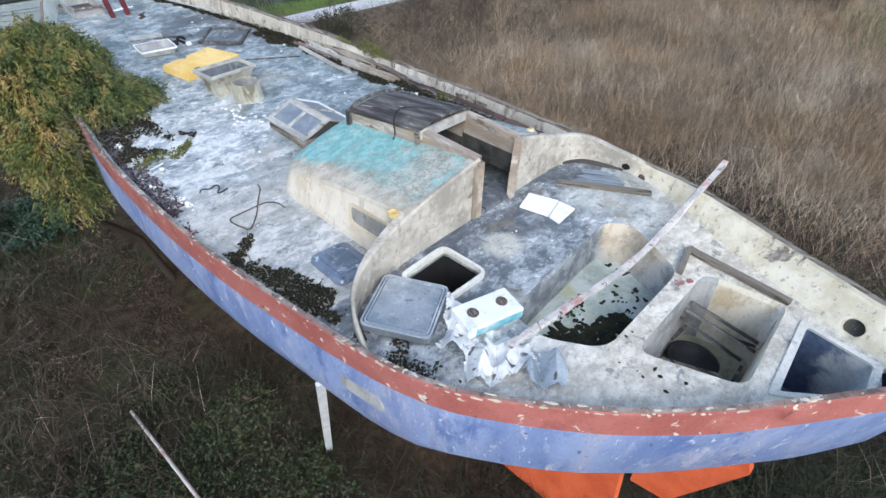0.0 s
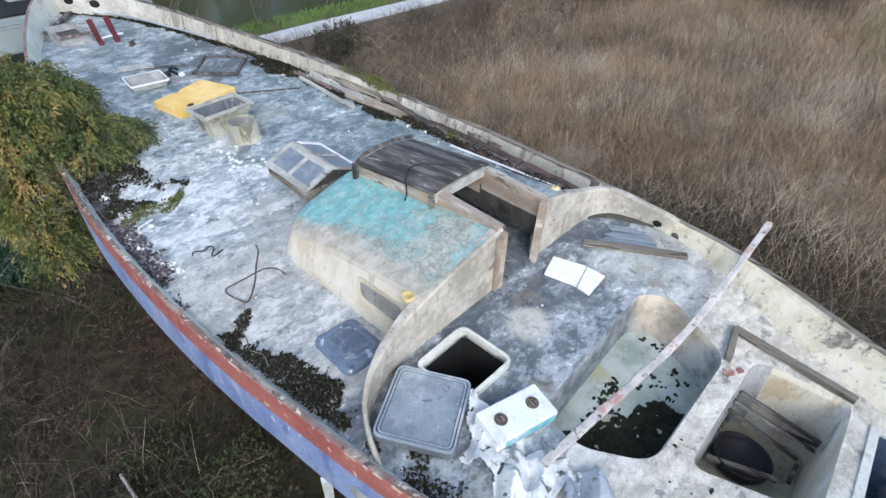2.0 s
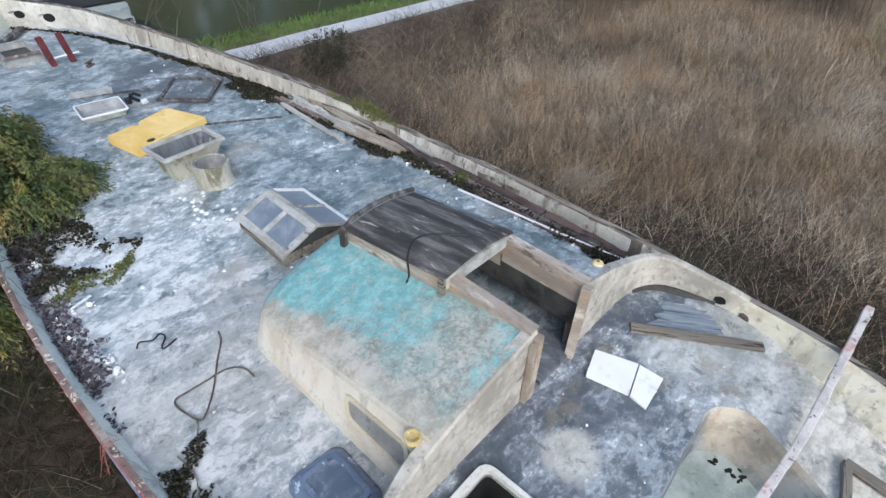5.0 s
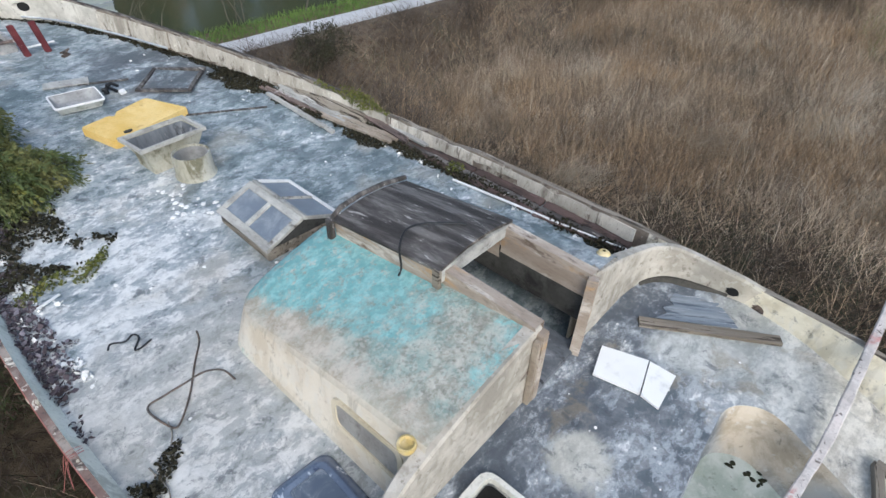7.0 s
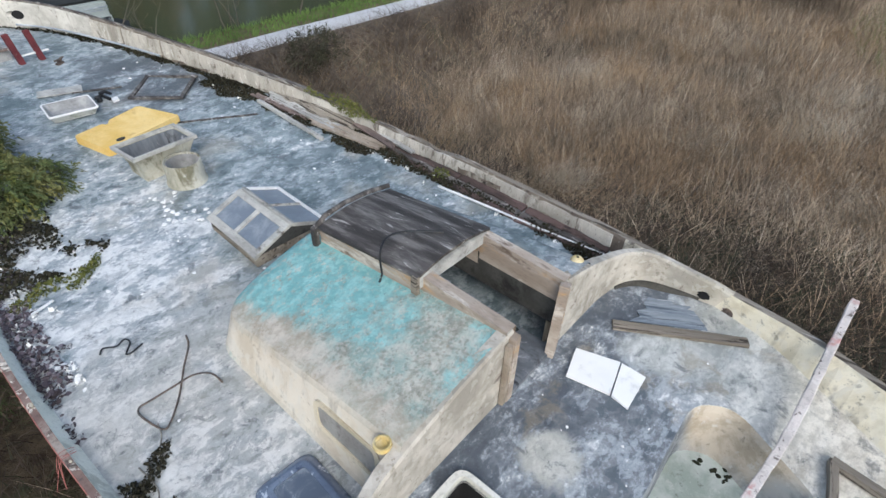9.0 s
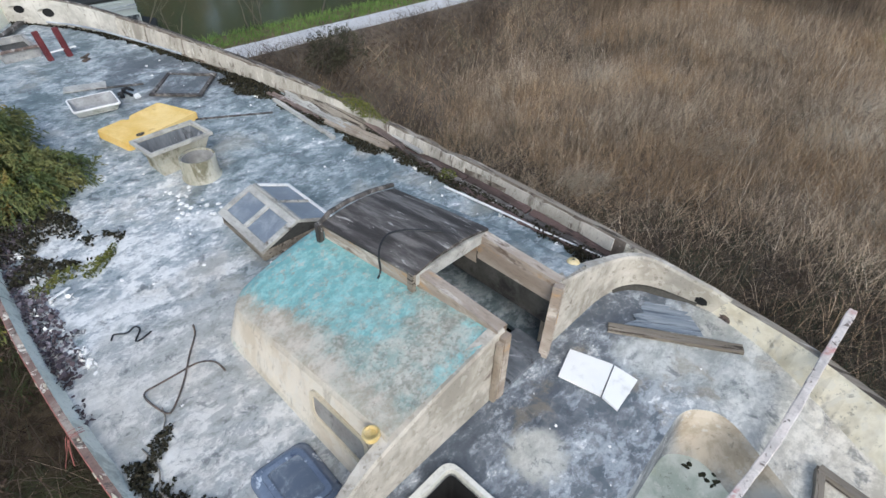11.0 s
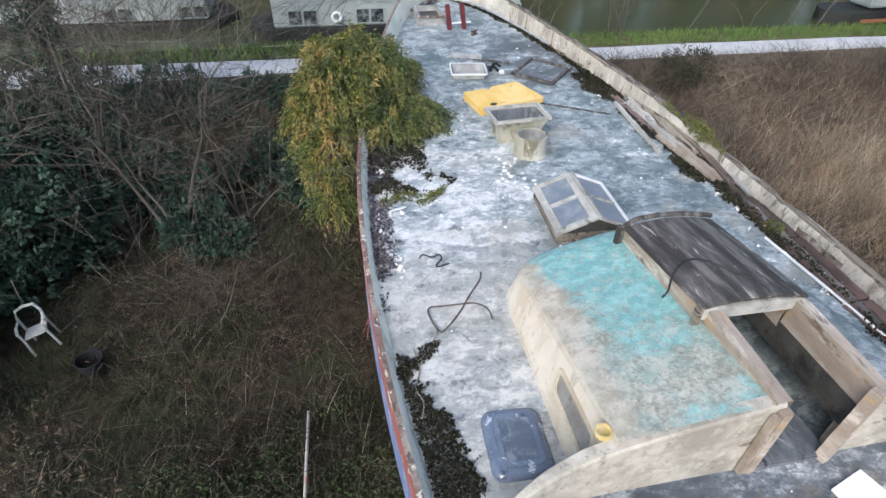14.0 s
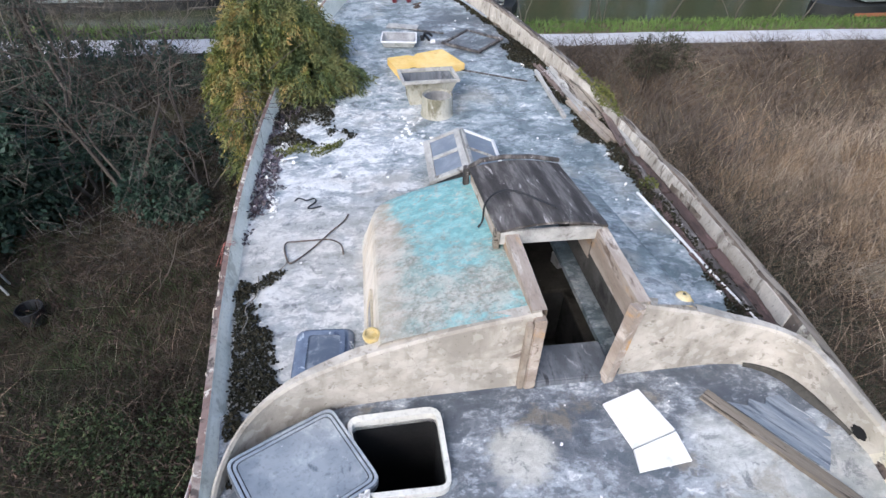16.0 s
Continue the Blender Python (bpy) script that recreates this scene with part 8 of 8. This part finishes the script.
# brown scrub along the foot of the far trees
for k in range(22):
    x = -34 + k * 3.6 + random.uniform(-0.8, 0.8)
    bush("far_scrub", (x, 38.2 + random.uniform(-0.4, 0.8), 1.8), [(0, 0, 1.2, 2.2, 1.4), (0.9, 0.2, 2.4, 1.4, 1.4)], 700, 0.5, REED, "brown leafless scrub on the far bank", 0.5, 0.2, None, "scrub", group="scrub on the far bank")

# ---- small things forward ----
bm = bmesh.new()
box(bm, -0.07, 0.07, -0.03, 0.03, 0.0, 0.03, 0.008)
tube(bm, [(-0.10, 0, 0.075), (-0.04, 0, 0.065), (0.04, 0, 0.065), (0.10, 0, 0.075)], [0.012, 0.018, 0.018, 0.012], 8)
box(bm, -0.035, -0.015, -0.012, 0.012, 0.025, 0.06)
box(bm, 0.015, 0.035, -0.012, 0.012, 0.025, 0.06)
solid("mooring_cleat", bm, IRON, "dark rusty mooring cleat on the foredeck", "cleat", "", pose(0.02, 10.9, deck_z(0, 10.9), 5, 0, 40))
bm = bmesh.new()
tube(bm, [(0, 0, 0.0), (0, 0, 0.05), (0.03, 0, 0.10), (0.09, 0.01, 0.11), (0.16, 0.0, 0.06)], [0.035, 0.03, 0.028, 0.022, 0.02], 8)
tube(bm, [(-0.03, 0.08, 0.03), (0.06, 0.05, 0.05), (0.10, -0.08, 0.03)], 0.022, 8)
solid("black_fitting", bm, RUBBER, "black plastic pump fitting beside the sink", "fitting", "", pose(-0.02, 9.52, deck_z(0, 9.5), 0, 0, 0))
board_on_deck("dark_batten", (0.42, 8.42), (1.32, 7.95), 0.035, 0.012, 0.004, DARKWOOD, "thin dark batten on the foredeck")
board_on_deck("dark_batten", (-0.2, 9.95), (0.35, 9.72), 0.05, 0.012, 0.004, DARKWOOD, "thin dark batten by the sink")
board_on_deck("grey_panel", (-0.55, 10.15), (-0.05, 10.0), 0.22, 0.012, 0.004, PALEWOOD, "flat grey panel lying on the foredeck", "panel")
bm = bmesh.new()
box(bm, -0.035, 0.035, -0.05, 0.05, 0, 0.07, 0.01)
solid("cement_lump", bm, PALEWOOD, "small grey cement block on the side deck", "block", "", pose(1.28, 4.55, deck_z(1.28, 4.55), 0, 0, 25))

# dead twigs hanging over the port rail beside the shrub
bm = bmesh.new()
random.seed(31)
for _ in range(26):
    x, y, z = random.uniform(-2.45, -2.1), random.uniform(6.7, 7.5), random.uniform(3.75, 4.05)
    a = random.uniform(3.2, 6.0)
    L = random.uniform(0.2, 0.65)
    pts = [(x + math.cos(a) * L * k / 3 + random.uniform(-0.03, 0.03), y + math.sin(a) * L * k / 3, z + 0.12 * math.sin(k) - 0.10 * k * L) for k in range(4)]
    tube(bm, pts, [0.004, 0.003, 0.0025, 0.0015], 4)
tagged(part("rail_twigwork", bm, BARK), "pale dead twigs tangled over the port rail", "twig", "", "stuff")


# ---- inside the open locker ----
tub = thing("black_tub", "round black rubber tub inside the open locker", "tub", "", pose(0.36, 0.52, deck_z(0.5, 0.5) - 0.715, 0, 6, 0))
bm = bmesh.new()
sheet(bm, [[(r * math.cos(a * math.pi / 16), r * math.sin(a * math.pi / 16), z) for a in range(32)] for r, z in ((0.19, 0.0), (0.225, 0.07), (0.23, 0.12), (0.218, 0.125), (0.205, 0.10), (0.18, 0.03), (0.001, 0.025))], True)
part("tub_body", bm, RUBBER, tub, "", True)
for k, (a, b, w) in enumerate((((0.60, 0.76, -0.22), (0.72, 0.12, -0.42), 0.06), ((0.52, 0.77, -0.26), (0.65, 0.14, -0.46), 0.045), ((0.45, 0.77, -0.31), (0.57, 0.20, -0.55), 0.035), ((0.72, 0.36, -0.50), (0.69, 0.06, -0.42), 0.022))):
    bm = bmesh.new()
    plank(bm, (a[0], a[1], deck_z(*a[:2]) + a[2]), (b[0], b[1], deck_z(*b[:2]) + b[2]), w, 0.025, 0.5, 0.06)
    solid("locker_board", bm, DARKWOOD, "dark wet board leaning in the open locker", "board", "boards in the locker")
bm = bmesh.new()
plank(bm, (0.15, 0.73, 3.10), (0.34, 0.25, 3.10), 0.04, 0.035, 0, 0.04)
solid("locker_batten", bm, WOOD, "grey batten lying in the open locker", "batten")
bm = bmesh.new()
plank(bm, (0.58, 0.13, deck_z(0.6, 0.1) - 0.34), (0.80, 0.10, deck_z(0.8, 0.1) - 0.12), 0.03, 0.03, 0, 0.04)
solid("locker_batten", bm, TEAK, "pale stick wedged across the open locker", "batten")
bm = bmesh.new()
plank(bm, (0.14, 0.78, 3.115), (0.66, 0.735, 3.15), 0.035, 0.03, 0.4, 0.04)
solid("locker_batten", bm, DARKWOOD, "dark batten lying along the locker wall", "batten")
bm = bmesh.new()
plank(bm, (0.64, 0.17, 3.06), (0.46, 0.165, 3.02), 0.03, 0.03, 0, 0.04)
solid("locker_batten", bm, DARKWOOD, "short dark stick on the locker floor", "batten")

# ---- along the port rail ----
bm = bmesh.new()
plank(bm, (-1.95, 6.21, deck_z(-1.9, 6.2) + 0.05), (-1.77, 6.27, deck_z(-1.8, 6.3) + 0.045), 0.02, 0.012, 0, 0.05)
solid("white_stick", bm, PLASTIC, "short white stick lying on the rotten leaves", "stick")
random.seed(57)
bm = bmesh.new()
for _ in range(100):
    y = random.triangular(-1.0, 2.8, 0.6) if random.random() < 0.6 else random.uniform(2.6, 10.0)
    x = PORT(y)
    slope = (PORT(y + 0.05) - PORT(y - 0.05)) / 0.1
    along = Vector((slope, 1, 0)).normalized()
    out = Vector((-along.y, along.x, 0))
    L, k = 0.006 + 0.05 * random.random() ** 2.5, 7
    thick = random.uniform(0.003, 0.010)
    rim = [(L * math.cos(6.283 * i / k) * random.uniform(0.7, 1.2), thick * math.sin(6.283 * i / k) * random.uniform(0.5, 1.4)) for i in range(k)]
    if random.random() < 0.55:
        base, up, lift = Vector((x, y, top_z(x, y) - random.uniform(0.004, 0.022))), Vector((0, 0, 1)), out
        base += out * 0.004
    else:
        base, up, lift = Vector((x, y, top_z(x, y) + 0.003)) - out * random.uniform(0.01, 0.035), -out, Vector((0, 0, 1))
    top = [bm.verts.new(base + along * a + up * b + lift * 0.005) for a, b in rim]
    low = [bm.verts.new(base + along * a * 1.1 + up * b * 1.1 - lift * 0.004) for a, b in rim]
    bm.faces.new(top)
    for i in range(k):
        bm.faces.new((top[i], low[i], low[(i + 1) % k], top[(i + 1) % k]))
tagged(part("chipped_paint", bm, CREAM, boat, "cream chips of old paint along the port rail edge"), kind="stuff")
bm = bmesh.new()
random.seed(61)
for _ in range(4):
    x, y, z = -2.235, 4.60 + random.uniform(-0.05, 0.05), top_z(-2.23, 4.6) + 0.008
    pts = [(x + 0.07, y, z), (x + 0.02, y + random.uniform(-0.03, 0.03), z + 0.012), (x - 0.03, y + random.uniform(-0.05, 0.05), z - 0.01), (x - 0.05 - random.uniform(0, 0.08), y + random.uniform(-0.12, 0.08), z - random.uniform(0.08, 0.2))]
    tube(bm, eased(pts), 0.0018, 5)
solid("red_string", bm, worn("faded_red_string", ((0.26, 0.085, 0.08), (0.38, 0.16, 0.14)), (), 0.9, 20.0), "knotted faded red string over the port rail", "string")
litter("moss_tuft", (-1.62, -1.2, 6.2, 6.8), lambda x, y: 0.75 - abs(y - 6.36 - 1.05 * max(0.0, x + 1.53)) * 7.0 - max(0.0, -1.60 - x) * 5 - max(0.0, x + 1.30) * 6, 0.36, 5.0, 0.05, "narrow tongue of dark green moss on the white deck", MOSS, 0.012, seed=3.0)
litter("leaf_litter", (-2.1, -1.72, 4.0, 4.45), lambda x, y: 0.75 - abs(y - 4.10 - 0.75 * (x + 2.05)) * 6.0 - max(0.0, x + 1.80) * 6, 0.34, 6.0, 0.04, "dark litter trailing from the rail", LITTER, 0.011, seed=71.0, cover=1.8)
litter("paint_flakes", (-2.0, -1.62, 2.9, 3.7), lambda x, y: 0.30 - abs(rail_off(x, y) - 0.25) * 0.8, 0.50, 9.0, 0.07, "white paint flakes lying on the dark litter", BOARD, 0.024, seed=81.0)
for pts, r in (([(-1.98, 3.62, 0.05), (-1.95, 3.75, 0.06), (-1.99, 3.9, 0.04), (-1.93, 4.08, 0.015), (-1.95, 4.3, 0.01)], 0.005), ([(-1.80, 4.32, 0.02), (-1.74, 4.42, 0.015), (-1.72, 4.52, 0.012)], 0.005)):
    rod("thin_strand", pts, r, BARKY, "thin grey dead stem on the white deck", "stem")

# added dark strip for the shadow in the starboard corner of the after deck
bm, rows = bmesh.new(), []
arc = eased(ARM2)
for x, y, z in arc:
    if not 1.5 < x < 1.895 or y < 2.2:
        continue
    a = math.atan2(y - 2.3, x - 1.3)
    t = min(1.0, max(0.0, (2.86 - y) / 0.55))
    w = 0.012 + 0.06 * math.sin(math.pi * t)
    zz = deck_z(x, 2.0)
    rows.append([(x + 0.01, y + 0.01, zz), (x - 0.004, y - 0.004, zz + 0.030), (x - math.cos(a) * w * 0.6, y - math.sin(a) * w * 0.6, zz + 0.014), (x - math.cos(a) * w, y - math.sin(a) * w, zz + 0.001)])
sheet(bm, rows)
solid("coaming_shade", bm, DARKBROWN, "dark strip standing in for the shadow along the foot of the coaming", "dirt", smooth=True)
